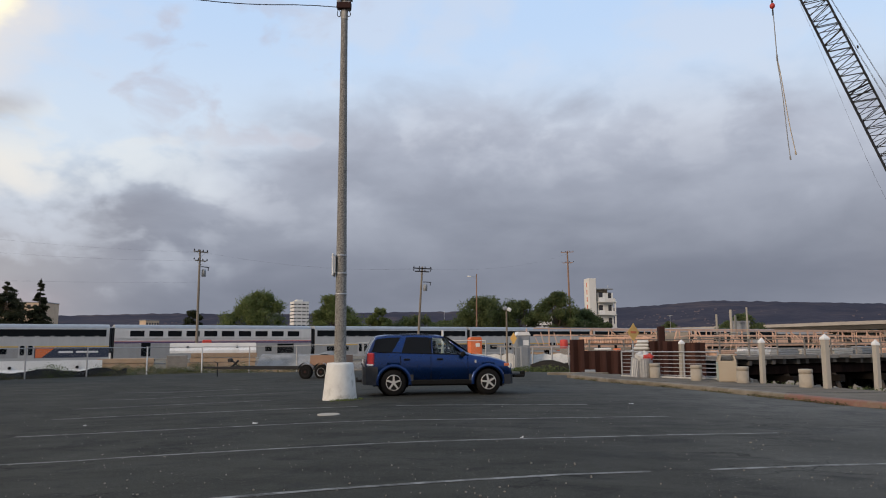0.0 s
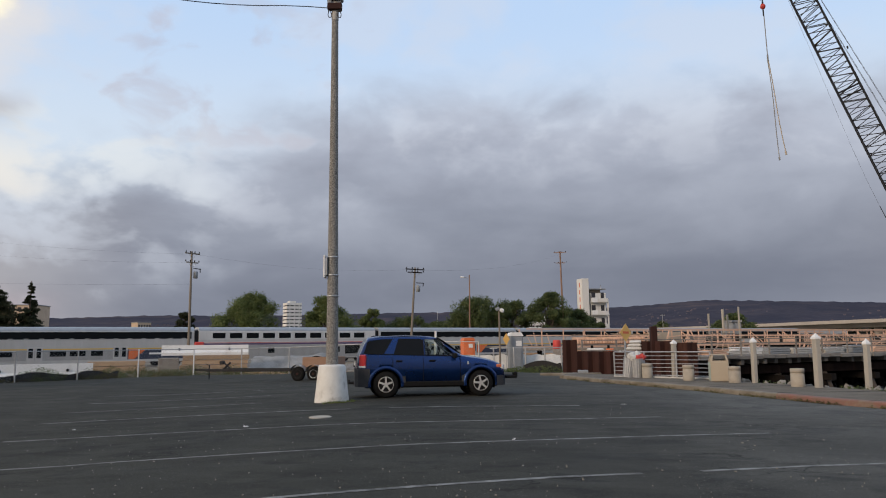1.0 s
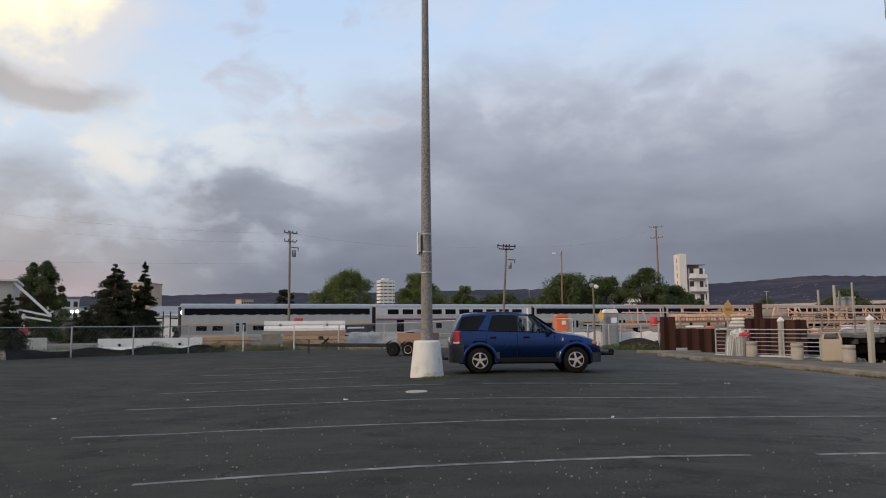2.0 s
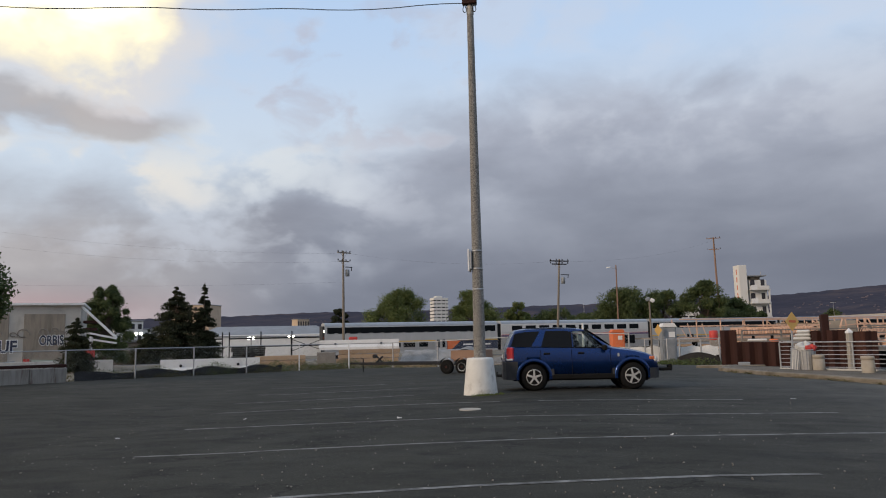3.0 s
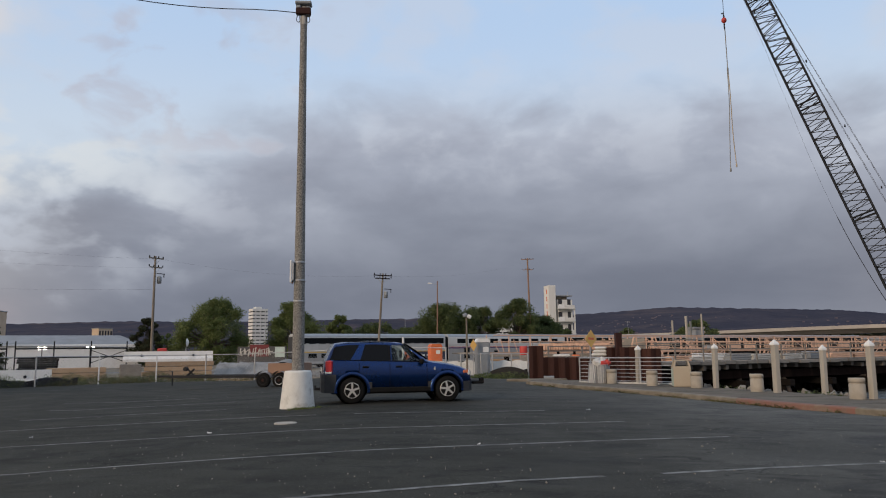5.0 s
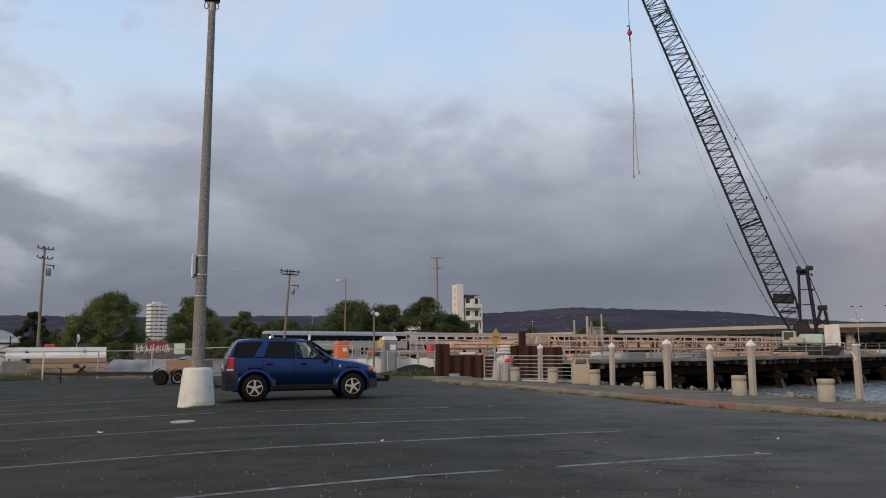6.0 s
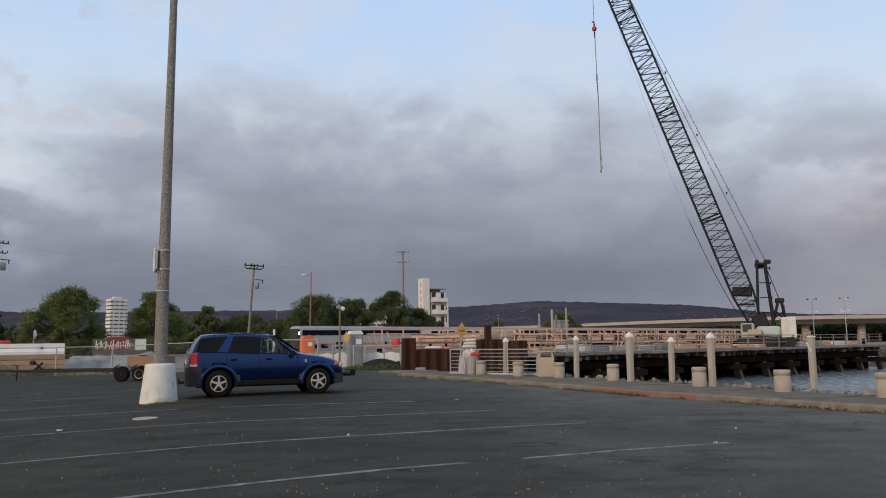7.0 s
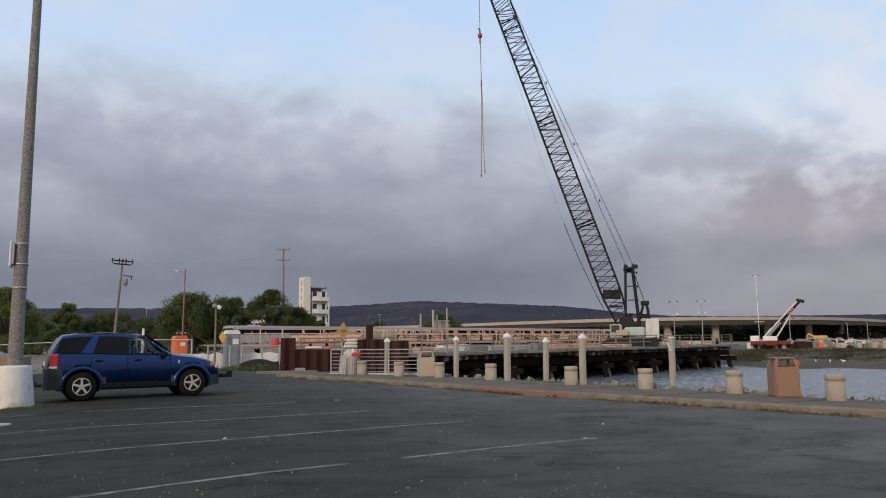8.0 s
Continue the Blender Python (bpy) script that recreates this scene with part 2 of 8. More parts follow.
def water_mat():
    m = bpy.data.materials.new("estuary_water")
    m.use_nodes = True
    k = Nodes(m.node_tree)
    p = k.n("ShaderNodeBsdfPrincipled")
    vec = k.n("ShaderNodeTexCoord").outputs["Object"]
    # silty base colour, raised further to stand in for reflected sky
    p.inputs["Base Color"].default_value = (0.15, 0.175, 0.19, 1)
    p.inputs["Roughness"].default_value = 0.26
    p.inputs["IOR"].default_value = 1.33
    # short wind waves tilt the surface
    tex = k.n("ShaderNodeTexNoise")
    k.put(tex.inputs["Vector"], k.scaled(vec, (0.7, 1.5, 1)))
    tex.inputs["Scale"].default_value = 2.6
    tex.inputs["Detail"].default_value = 4.0
    off = k.n("ShaderNodeVectorMath", operation="SUBTRACT")
    k.put(off.inputs[0], tex.outputs["Color"])
    off.inputs[1].default_value = (0.5, 0.5, 0.5)
    tilt = k.n("ShaderNodeVectorMath", operation="MULTIPLY")
    k.put(tilt.inputs[0], off.outputs[0])
    tilt.inputs[1].default_value = (1.35, 1.35, 0.0)
    nrm = k.n("ShaderNodeVectorMath", operation="ADD")
    k.put(nrm.inputs[0], tilt.outputs[0])
    nrm.inputs[1].default_value = (0.0, 0.0, 1.0)
    unit = k.n("ShaderNodeVectorMath", operation="NORMALIZE")
    k.put(unit.inputs[0], nrm.outputs[0])
    k.put(p.inputs["Normal"], unit.outputs[0])
    k.put(k.n("ShaderNodeOutputMaterial").inputs[0], p.outputs[0])
    return m


def glass_mat(name, tint=(0.02, 0.022, 0.025), rough=0.04):
    m = bpy.data.materials.new(name)
    m.use_nodes = True
    k = Nodes(m.node_tree)
    p = k.n("ShaderNodeBsdfPrincipled")
    p.inputs["Base Color"].default_value = (*tint, 1)
    p.inputs["Roughness"].default_value = rough
    p.inputs["IOR"].default_value = 1.5
    p.inputs["Specular IOR Level"].default_value = 0.10 if "glass" in name else 0.5
    k.put(k.n("ShaderNodeOutputMaterial").inputs[0], p.outputs[0])
    return m



def clear_glass():
    m = bpy.data.materials.new("clear_car_glass")
    m.use_nodes = True
    k = Nodes(m.node_tree)
    tr_ = k.n("ShaderNodeBsdfTransparent")
    tr_.inputs[0].default_value = (0.62, 0.68, 0.66, 1)
    gl = k.n("ShaderNodeBsdfGlossy")
    gl.inputs["Roughness"].default_value = 0.02
    gl.inputs["Color"].default_value = (0.8, 0.8, 0.8, 1)
    fr = k.n("ShaderNodeFresnel")
    fr.inputs[0].default_value = 1.45
    mx = k.n("ShaderNodeMixShader")
    k.put(mx.inputs[0], fr.outputs[0])
    k.put(mx.inputs[1], tr_.outputs[0])
    k.put(mx.inputs[2], gl.outputs[0])
    k.put(k.n("ShaderNodeOutputMaterial").inputs[0], mx.outputs[0])
    return m


M = {}
M["clear_glass"] = clear_glass()
M["asphalt"] = asphalt()
M["paint_line"] = mat("worn_road_paint", (0.27, 0.27, 0.26), 0.9, spec=0.2, col2=(0.065, 0.064, 0.061), scale=3.5, amount=1.0, fine=28, stain=(0.055, 0.055, 0.053), stain_amt=0.7)
M["dirt"] = mat("dry_dirt", (0.20, 0.165, 0.125), 0.95, col2=(0.11, 0.10, 0.065), scale=0.6, amount=0.8, fine=9, bump=0.5)
M["concrete"] = mat("pale_concrete", (0.50, 0.49, 0.46), 0.85, col2=(0.36, 0.35, 0.33), scale=3, amount=0.6, stain=(0.24, 0.23, 0.21), stain_amt=0.5, bump=0.3)
M["walk"] = mat("walkway_concrete", (0.165, 0.143, 0.115), 0.95, spec=0.15, col2=(0.10, 0.087, 0.07), scale=1.2, amount=0.7, stain=(0.11, 0.10, 0.09), bump=0.35)
M["red_kerb"] = mat("faded_red_kerb", (0.215, 0.10, 0.078), 0.9, col2=(0.165, 0.125, 0.10), scale=3.5, amount=0.9, stain=(0.20, 0.16, 0.12), stain_amt=0.8)
M["kerb"] = mat("dirty_kerb", (0.215, 0.19, 0.15), 0.95, col2=(0.13, 0.11, 0.082), scale=2.5, amount=0.9, stain=(0.10, 0.085, 0.06), stain_amt=0.7)
M["aggregate"] = mat("exposed_aggregate", (0.31, 0.30, 0.28), 0.9, col2=(0.07, 0.07, 0.066), scale=26, amount=1.0, fine=60, bump=0.6)
M["base_white"] = mat("painted_concrete", (0.66, 0.66, 0.63), 0.8, col2=(0.52, 0.51, 0.48), scale=4, amount=0.6, stain=(0.27, 0.255, 0.23), stain_amt=0.7, bump=0.25)
M["bollard"] = mat("bollard_concrete", (0.37, 0.335, 0.28), 0.95, spec=0.2, col2=(0.28, 0.25, 0.21), scale=5, amount=0.7, stain=(0.28, 0.25, 0.2), bump=0.35, vary=0.12)
M["pile"] = mat("weathered_pile_concrete", (0.37, 0.345, 0.30), 0.9, col2=(0.29, 0.27, 0.235), scale=4, amount=0.7, stain=(0.17, 0.155, 0.13), streak=True, bump=0.3, vary=0.15)
M["white"] = mat("white_paint", (0.74, 0.74, 0.73), 0.6, col2=(0.62, 0.62, 0.6), scale=2, amount=0.4, stain=(0.42, 0.40, 0.37), stain_amt=0.3, bump=0.05)
M["galv"] = mat("galvanised_steel", (0.42, 0.43, 0.44), 0.5, 0.7, scale=8, amount=0.4, bump=0.05)
M["dark_steel"] = mat("dark_painted_steel", (0.010, 0.011, 0.014), 0.65, spec=0.3, scale=4, amount=0.5, bump=0.05)
M["black"] = mat("black_rubber", (0.008, 0.008, 0.008), 0.9, spec=0.2, scale=12, amount=0.5, bump=0.1)
M["rust"] = mat("rusted_sheet_steel", (0.040, 0.0125, 0.009), 0.8, 0.0, spec=0.3, col2=(0.020, 0.0085, 0.007), scale=2.0, amount=0.9, stain=(0.085, 0.034, 0.02), stain_amt=0.5, streak=True, bump=0.3, vary=0.15)
# dark mottled colour for the shade seen between the formwork rails
M["shade_ply"] = mat("shade_backing_ply", (0.050, 0.040, 0.034), 0.9, col2=(0.028, 0.024, 0.021), scale=1.2, amount=0.9, stain=(0.11, 0.075, 0.05), stain_amt=0.5, bump=0.15, vary=0.5)
M["deck_timber"] = mat("grey_deck_timber", (0.20, 0.185, 0.165), 0.92, col2=(0.10, 0.092, 0.082), scale=3, amount=0.9, bump=0.3, vary=0.45)
M["joist_timber"] = mat("dark_joist_timber", (0.11, 0.098, 0.085), 0.92, col2=(0.05, 0.045, 0.04), scale=3, amount=0.9, bump=0.3, vary=0.6)
M["raker"] = mat("wet_brown_pile", (0.10, 0.078, 0.062), 0.9, col2=(0.05, 0.042, 0.035), scale=2.5, amount=0.9, stain=(0.03, 0.032, 0.022), stain_amt=0.7, streak=True, bump=0.3)
# rusty steel with the shade under the pier deck put into its colour
M["girder"] = mat("shaded_rusted_girder", (0.022, 0.013, 0.011), 0.95, spec=0.1, col2=(0.012, 0.009, 0.008), scale=2.0, amount=0.9, stain=(0.05, 0.028, 0.02), stain_amt=0.4, streak=True, bump=0.3)
M["timber"] = mat("fresh_formwork_timber", (0.66, 0.43, 0.31), 0.85, col2=(0.46, 0.29, 0.20), scale=3, amount=0.7, bump=0.15, vary=0.45)
M["boards"] = mat("stacked_boards", (0.40, 0.28, 0.175), 0.88, col2=(0.27, 0.19, 0.125), scale=3, amount=0.8, bump=0.15, vary=0.45, stain=(0.2, 0.15, 0.11))
M["timber_old"] = mat("weathered_grey_timber", (0.26, 0.235, 0.205), 0.92, col2=(0.15, 0.135, 0.12), scale=3, amount=0.8, bump=0.3, vary=0.35)
# near-black, so the pier's underside carries its shade in the colour
M["timber_dark"] = mat("near_black_timber", (0.013, 0.011, 0.010), 0.95, spec=0.1, col2=(0.007, 0.006, 0.0055), scale=3, amount=0.8, bump=0.3, vary=0.3)
M["wood_pole"] = mat("utility_pole_wood", (0.23, 0.195, 0.155), 0.92, col2=(0.13, 0.11, 0.09), scale=5, amount=0.8, streak=True, bump=0.25)
M["wood_pole_red"] = mat("reddish_pole_wood", (0.29, 0.17, 0.115), 0.92, col2=(0.15, 0.095, 0.07), scale=5, amount=0.7, streak=True, bump=0.2)
M["silver_bright"] = mat("train_silver_bright", (0.60, 0.60, 0.595), 0.45, 0.15, scale=1.5, amount=0.35, fine=14, bump=0.04, stain=(0.46, 0.46, 0.45), stain_amt=0.25, streak=True)
M["silver"] = mat("train_silver", (0.47, 0.475, 0.475), 0.42, 0.3, scale=1.5, amount=0.35, fine=14, bump=0.04, stain=(0.38, 0.38, 0.37), stain_amt=0.25, streak=True)
M["roof_silver"] = mat("train_roof", (0.32, 0.345, 0.375), 0.5, 0.3, scale=1.5, amount=0.4, bump=0.04)
M["train_grey"] = mat("train_lower_grey", (0.33, 0.335, 0.335), 0.5, 0.25, scale=2, amount=0.4, bump=0.04, stain=(0.27, 0.26, 0.25), stain_amt=0.4, streak=True)
M["navy"] = mat("navy_paint", (0.022, 0.03, 0.06), 0.45, scale=2, amount=0.3, bump=0.0)
M["yellow"] = mat("yellow_stripe", (0.62, 0.40, 0.06), 0.55, scale=3, amount=0.3, bump=0.0)
M["purple"] = mat("dark_violet_stripe", (0.10, 0.065, 0.14), 0.5, scale=3, amount=0.3, bump=0.0)
M["train_glass"] = glass_mat("train_window_glass", (0.006, 0.008, 0.010), 0.12)
M["orange"] = mat("orange_plastic", (0.68, 0.16, 0.045), 0.6, scale=3, amount=0.4, bump=0.05)
M["grey_plastic"] = mat("grey_plastic", (0.25, 0.27, 0.29), 0.6, scale=3, amount=0.4, bump=0.05)
M["safety"] = mat("yellow_sign_sheet", (0.74, 0.44, 0.12), 0.55, scale=5, amount=0.3, bump=0.0)
M["car_blue"] = mat("blue_metallic_paint", (0.004, 0.029, 0.125), 0.26, 0.8, col2=(0.0035, 0.025, 0.105), scale=1.2, amount=0.4, fine=300, bump=0.0, coat=0.45, spec=0.4)
M["rear_glazing"] = glass_mat("tinted_rear_pane", (0.01, 0.011, 0.013), 0.03)
M["cladding"] = mat("grey_plastic_cladding", (0.036, 0.037, 0.041), 0.65, spec=0.3, scale=6, amount=0.4, bump=0.05)
M["car_glass"] = glass_mat("privacy_glass", (0.008, 0.009, 0.011), 0.03)
M["car_glass_light"] = glass_mat("side_glass", (0.045, 0.052, 0.055), 0.03)
M["alloy"] = mat("alloy_wheel", (0.62, 0.61, 0.58), 0.35, 0.6, scale=8, amount=0.3, bump=0.0)
M["tail_red"] = mat("tail_lamp_red", (0.55, 0.02, 0.025), 0.2, scale=9, amount=0.3, bump=0.0, coat=0.6)
M["amber"] = mat("amber_lamp", (0.70, 0.17, 0.06), 0.2, scale=9, amount=0.3, bump=0.0, coat=0.6)
M["clear_lamp"] = mat("clear_lamp", (0.70, 0.70, 0.68), 0.15, scale=9, amount=0.2, bump=0.0, coat=0.6)
M["water"] = water_mat()
M["leaf"] = leafy("green_leaves", (0.085, 0.122, 0.040), (0.190, 0.215, 0.080))
M["leaf_dark"] = leafy("dark_green_leaves", (0.056, 0.084, 0.034), (0.135, 0.160, 0.064))
M["needle"] = leafy("conifer_needles", (0.024, 0.032, 0.017), (0.066, 0.068, 0.036))
M["bark"] = mat("bark", (0.10, 0.075, 0.055), 0.95, scale=5, amount=0.7, streak=True, bump=0.5)
M["weed"] = leafy("dry_weeds", (0.085, 0.09, 0.035), (0.15, 0.13, 0.065))
M["mud"] = mat("bank_mud", (0.085, 0.066, 0.048), 0.9, col2=(0.05, 0.044, 0.032), scale=0.5, amount=0.9, fine=6, bump=0.5)
M["reed"] = leafy("reeds", (0.055, 0.055, 0.022), (0.10, 0.088, 0.04))
# blue-violet distance haze is mixed into the hill and house colours
M["hill"] = mat("hazy_wooded_hill", (0.048, 0.050, 0.068), 1.0, col2=(0.070, 0.066, 0.082), scale=0.006, amount=0.9, fine=0.05, bump=0.0, spec=0.0, stain=(0.115, 0.092, 0.092), stain_amt=0.6)
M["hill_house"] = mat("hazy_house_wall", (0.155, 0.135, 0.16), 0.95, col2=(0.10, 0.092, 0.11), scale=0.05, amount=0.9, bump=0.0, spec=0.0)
M["bldg_white"] = mat("white_render", (0.66, 0.65, 0.62), 0.85, col2=(0.55, 0.54, 0.51), scale=0.5, amount=0.5, stain=(0.42, 0.41, 0.38), stain_amt=0.4, streak=True, bump=0.05)
M["bldg_tan"] = mat("tan_render", (0.50, 0.385, 0.28), 0.85, scale=0.3, amount=0.5, bump=0.05)
M["bldg_cream"] = mat("cream_wall_panel", (0.50, 0.47, 0.42), 0.85, col2=(0.40, 0.37, 0.33), scale=0.7, amount=0.6, stain=(0.30, 0.28, 0.25), stain_amt=0.5, bump=0.1)
M["panel_dark"] = mat("pebbled_wall_panel", (0.29, 0.25, 0.20), 0.95, col2=(0.20, 0.175, 0.145), scale=2.2, amount=0.9, fine=25, bump=0.4, stain=(0.13, 0.115, 0.095), stain_amt=0.6, streak=True)
M["bldg_dark_win"] = glass_mat("building_window", (0.03, 0.03, 0.035), 0.25)
M["roof_grey"] = mat("grey_metal_roof", (0.24, 0.25, 0.265), 0.6, scale=0.6, amount=0.5, bump=0.05)
M["fw_conc"] = mat("viaduct_concrete", (0.40, 0.37, 0.335), 0.9, col2=(0.31, 0.285, 0.26), scale=0.12, amount=0.7, fine=2, stain=(0.22, 0.20, 0.185), stain_amt=0.4, bump=0.05)
M["soot"] = mat("dirty_dark_wall", (0.085, 0.085, 0.088), 0.9, col2=(0.05, 0.05, 0.052), scale=1.5, amount=0.8, bump=0.1)
M["wine"] = mat("dark_red_spray", (0.16, 0.025, 0.028), 0.8, col2=(0.09, 0.02, 0.025), scale=2, amount=0.8, bump=0.05)
M["gravel"] = mat("grey_gravel", (0.20, 0.195, 0.185), 0.95, col2=(0.11, 0.105, 0.10), scale=2.5, amount=0.9, fine=14, bump=0.6)
M["rubble"] = mat("brown_rubble", (0.17, 0.14, 0.115), 0.95, col2=(0.09, 0.075, 0.06), scale=2.0, amount=0.9, fine=12, stain=(0.24, 0.225, 0.20), bump=0.6)
M["wall_rusty"] = mat("rust_streaked_concrete", (0.30, 0.285, 0.26), 0.95, col2=(0.16, 0.14, 0.12), scale=5.0, amount=0.95, stain=(0.075, 0.032, 0.022), stain_amt=0.9, streak=True, bump=0.4, vary=0.25)
M["rock"] = mat("riprap_rock", (0.24, 0.225, 0.20), 0.95, col2=(0.13, 0.125, 0.11), scale=3, amount=0.8, bump=0.5, vary=0.4)
M["cloth_white"] = mat("white_tarp", (0.62, 0.62, 0.60), 0.8, scale=2, amount=0.5, stain=(0.38, 0.36, 0.33), bump=0.2)
M["cloth_grey"] = mat("grey_ground_cover", (0.30, 0.30, 0.295), 0.9, col2=(0.17, 0.17, 0.165), scale=1.4, amount=0.9, bump=0.5)
M["cloth_black"] = mat("black_silt_fabric", (0.014, 0.014, 0.015), 0.85, scale=2, amount=0.6, bump=0.3)
M["red"] = mat("red_paint", (0.50, 0.045, 0.035), 0.6, scale=3, amount=0.4, bump=0.05)
M["paint_blue"] = mat("faded_blue_spray", (0.20, 0.27, 0.33), 0.85, col2=(0.32, 0.30, 0.27), scale=2, amount=0.9, bump=0.05)
M["brown_bin"] = mat("brown_bin_panel", (0.25, 0.15, 0.10), 0.75, col2=(0.25, 0.15, 0.10), scale=3, amount=0.5, stain=(0.18, 0.12, 0.085), bump=0.15)
M["tan_bin"] = mat("tan_bin_panel", (0.40, 0.345, 0.265), 0.8, col2=(0.40, 0.33, 0.25), scale=3, amount=0.5, stain=(0.33, 0.27, 0.2), bump=0.2)
M["bin_green"] = mat("pale_green_bin_side", (0.36, 0.42, 0.36), 0.8, scale=3, amount=0.5, bump=0.15)
M["pale_teal"] = mat("faded_teal_paint", (0.40, 0.50, 0.48), 0.6, col2=(0.30, 0.38, 0.37), scale=3, amount=0.5, stain=(0.25, 0.24, 0.2), bump=0.05)
M["lamp_glow"] = mat("lit_floodlight", (1.0, 0.93, 0.78), 0.5, emit=12.0, bump=0.0)
M["wire"] = mat("cable", (0.03, 0.03, 0.034), 0.8, bump=0.0)


# ---- mesh building ----
class Geo:
    def __init__(self):
        self.v, self.f, self.s = [], [], []

    def add(self, verts, faces, smooth=False):
        o = len(self.v)
        self.v += [tuple(p) for p in verts]
        self.f += [tuple(i + o for i in f) for f in faces]
        self.s += [smooth] * len(faces)
        return self

    def box(self, c, size, rz=0.0, bevel=0.0, tilt=None):
        hx, hy, hz = (s / 2 for s in size)
        b = min(bevel, hx * 0.9, hy * 0.9, hz * 0.9)
        m = Matrix.Rotation(radians(rz), 3, "Z")
        if tilt is not None:
            m = m @ Euler([radians(a) for a in tilt]).to_matrix()
        c = Vector(c)
        if b <= 0:
            pts = [Vector((x, y, z)) for x in (-hx, hx) for y in (-hy, hy) for z in (-hz, hz)]
            return self.add([c + m @ p for p in pts], [(0, 1, 3, 2), (4, 6, 7, 5), (0, 4, 5, 1), (2, 3, 7, 6), (0, 2, 6, 4), (1, 5, 7, 3)])
        bm = bmesh.new()
        bmesh.ops.create_cube(bm, size=1.0)
        for vert in bm.verts:
            vert.co = Vector((vert.co.x * 2 * hx, vert.co.y * 2 * hy, vert.co.z * 2 * hz))
        bmesh.ops.bevel(bm, geom=bm.edges[:], offset=b, segments=1, affect="EDGES")
        bm.verts.index_update()
        vs = [c + m @ vert.co for vert in bm.verts]
        fs = [[q.index for q in face.verts] for face in bm.faces]
        bm.free()
        return self.add(vs, fs)

    def rod(self, p, q, r, r2=None, n=8, caps=True):
        p, q = Vector(p), Vector(q)
        r2 = r if r2 is None else r2
        d = (q - p)
        if d.length < 1e-6:
            return self
        x = d.orthogonal().normalized()
        y = d.normalized().cross(x)
        ring = [(x * math.cos(6.28318 * i / n) + y * math.sin(6.28318 * i / n)) for i in range(n)]
        self.add([p + e * r for e in ring] + [q + e * r2 for e in ring], [(i, (i + 1) % n, n + (i + 1) % n, n + i) for i in range(n)], n > 5)
        if caps:
            self.add([p + e * r for e in ring], [tuple(range(n - 1, -1, -1))])
            self.add([q + e * r2 for e in ring], [tuple(range(n))])
        return self

    def path(self, pts, r, n=5):
        pts = [Vector(p) for p in pts]
        rows = []
        for i, p in enumerate(pts):
            d = (pts[min(i + 1, len(pts) - 1)] - pts[max(i - 1, 0)]).normalized()
            x = d.cross(Vector((0.31, 0.95, 0.05))).normalized()
            y = d.cross(x)
            rows.append([p + (x * math.cos(6.28318 * k / n) + y * math.sin(6.28318 * k / n)) * r for k in range(n + 1)])
        return self.grid(rows)

    def lathe(self, prof, c=(0, 0, 0), n=20, axis="Z", smooth=True, caps=True):
        c = Vector(c)
        vs = []
        for r, h in prof:
            for i in range(n):
                a = 6.28318 * i / n
                p = Vector((r * math.cos(a), r * math.sin(a), h))
                if axis == "Y":
                    p = Vector((p.x, p.z, p.y))
                vs.append(c + p)
        fs = [(j * n + i, j * n + (i + 1) % n, (j + 1) * n + (i + 1) % n, (j + 1) * n + i) for j in range(len(prof) - 1) for i in range(n)]
        self.add(vs, fs, smooth)
        for j, flip in ((0, True), (len(prof) - 1, False)):
            if caps and prof[j][0] > 1e-4:
                ring = vs[j * n:(j + 1) * n]
                self.add(ring, [tuple(range(n - 1, -1, -1)) if flip else tuple(range(n))])
        return self

    def prism(self, outline, axis, a, b):
        """An outline of 2D points pushed from a to b along an axis (x, y or z)."""
        def p3(u, v, h):
            return {"x": (h, u, v), "y": (u, h, v), "z": (u, v, h)}[axis]
        n = len(outline)
        vs = [p3(u, v, a) for u, v in outline] + [p3(u, v, b) for u, v in outline]
        return self.add(vs, [tuple(range(n - 1, -1, -1)), tuple(range(n, 2 * n))] + [(i, (i + 1) % n, n + (i + 1) % n, n + i) for i in range(n)])

    def grid(self, pts, smooth=True, flip=False):
        rows, cols = len(pts), len(pts[0])
        fs = []
        for i in range(rows - 1):
            for j in range(cols - 1):
                q = (i * cols + j, i * cols + j + 1, (i + 1) * cols + j + 1, (i + 1) * cols + j)
                fs.append(q[::-1] if flip else q)
        return self.add([p for row in pts for p in row], fs, smooth)

    def mesh(self, name, material):
        me = bpy.data.meshes.new(name)
        me.from_pydata(self.v, [], self.f)
        me.polygons.foreach_set("use_smooth", self.s)
        if material:
            me.materials.append(material)
        me.update()
        return me


def part(name, geo, material, parent, label="", m=None):
    ob = new(name, geo.mesh(name, material) if isinstance(geo, Geo) else geo)
    ob.parent = parent
    if m is not None:
        ob.matrix_basis = m
    return tagged(ob, label)


def thing(name, label, category, m=None, group="", kind="", geo=None, material=None):
    ob = new(name, geo.mesh(name, material) if geo else None)
    if m is not None:
        ob.matrix_basis = m
    return tagged(ob, label, category, group, kind)


def gz(x, y=0.0):
    """Height of the crowned parking lot."""
    def sm(u):
        return 0.5 * (u + math.sqrt(u * u + 1.2))
    return -0.033 * min(sm(-1.2 - x), 9.0) - 0.016 * min(sm(x + 0.2), 9.0) + 0.03


# ---- setting: lot, ground, walkway, water ----
KERB_Y = [-40, 4, 7, 9.9, 11.0, 12.3, 13.5, 14.8, 16.4, 18.2, 19.6, 22.4, 25.4, 28.1, 30.9, 31.6]
KERB_X = [24, 15.3, 13.9, 12.75, 12.3, 11.98, 11.45, 11.0, 10.4, 9.7, 9.42, 8.72, 7.68, 6.4, 5.6, 5.4]
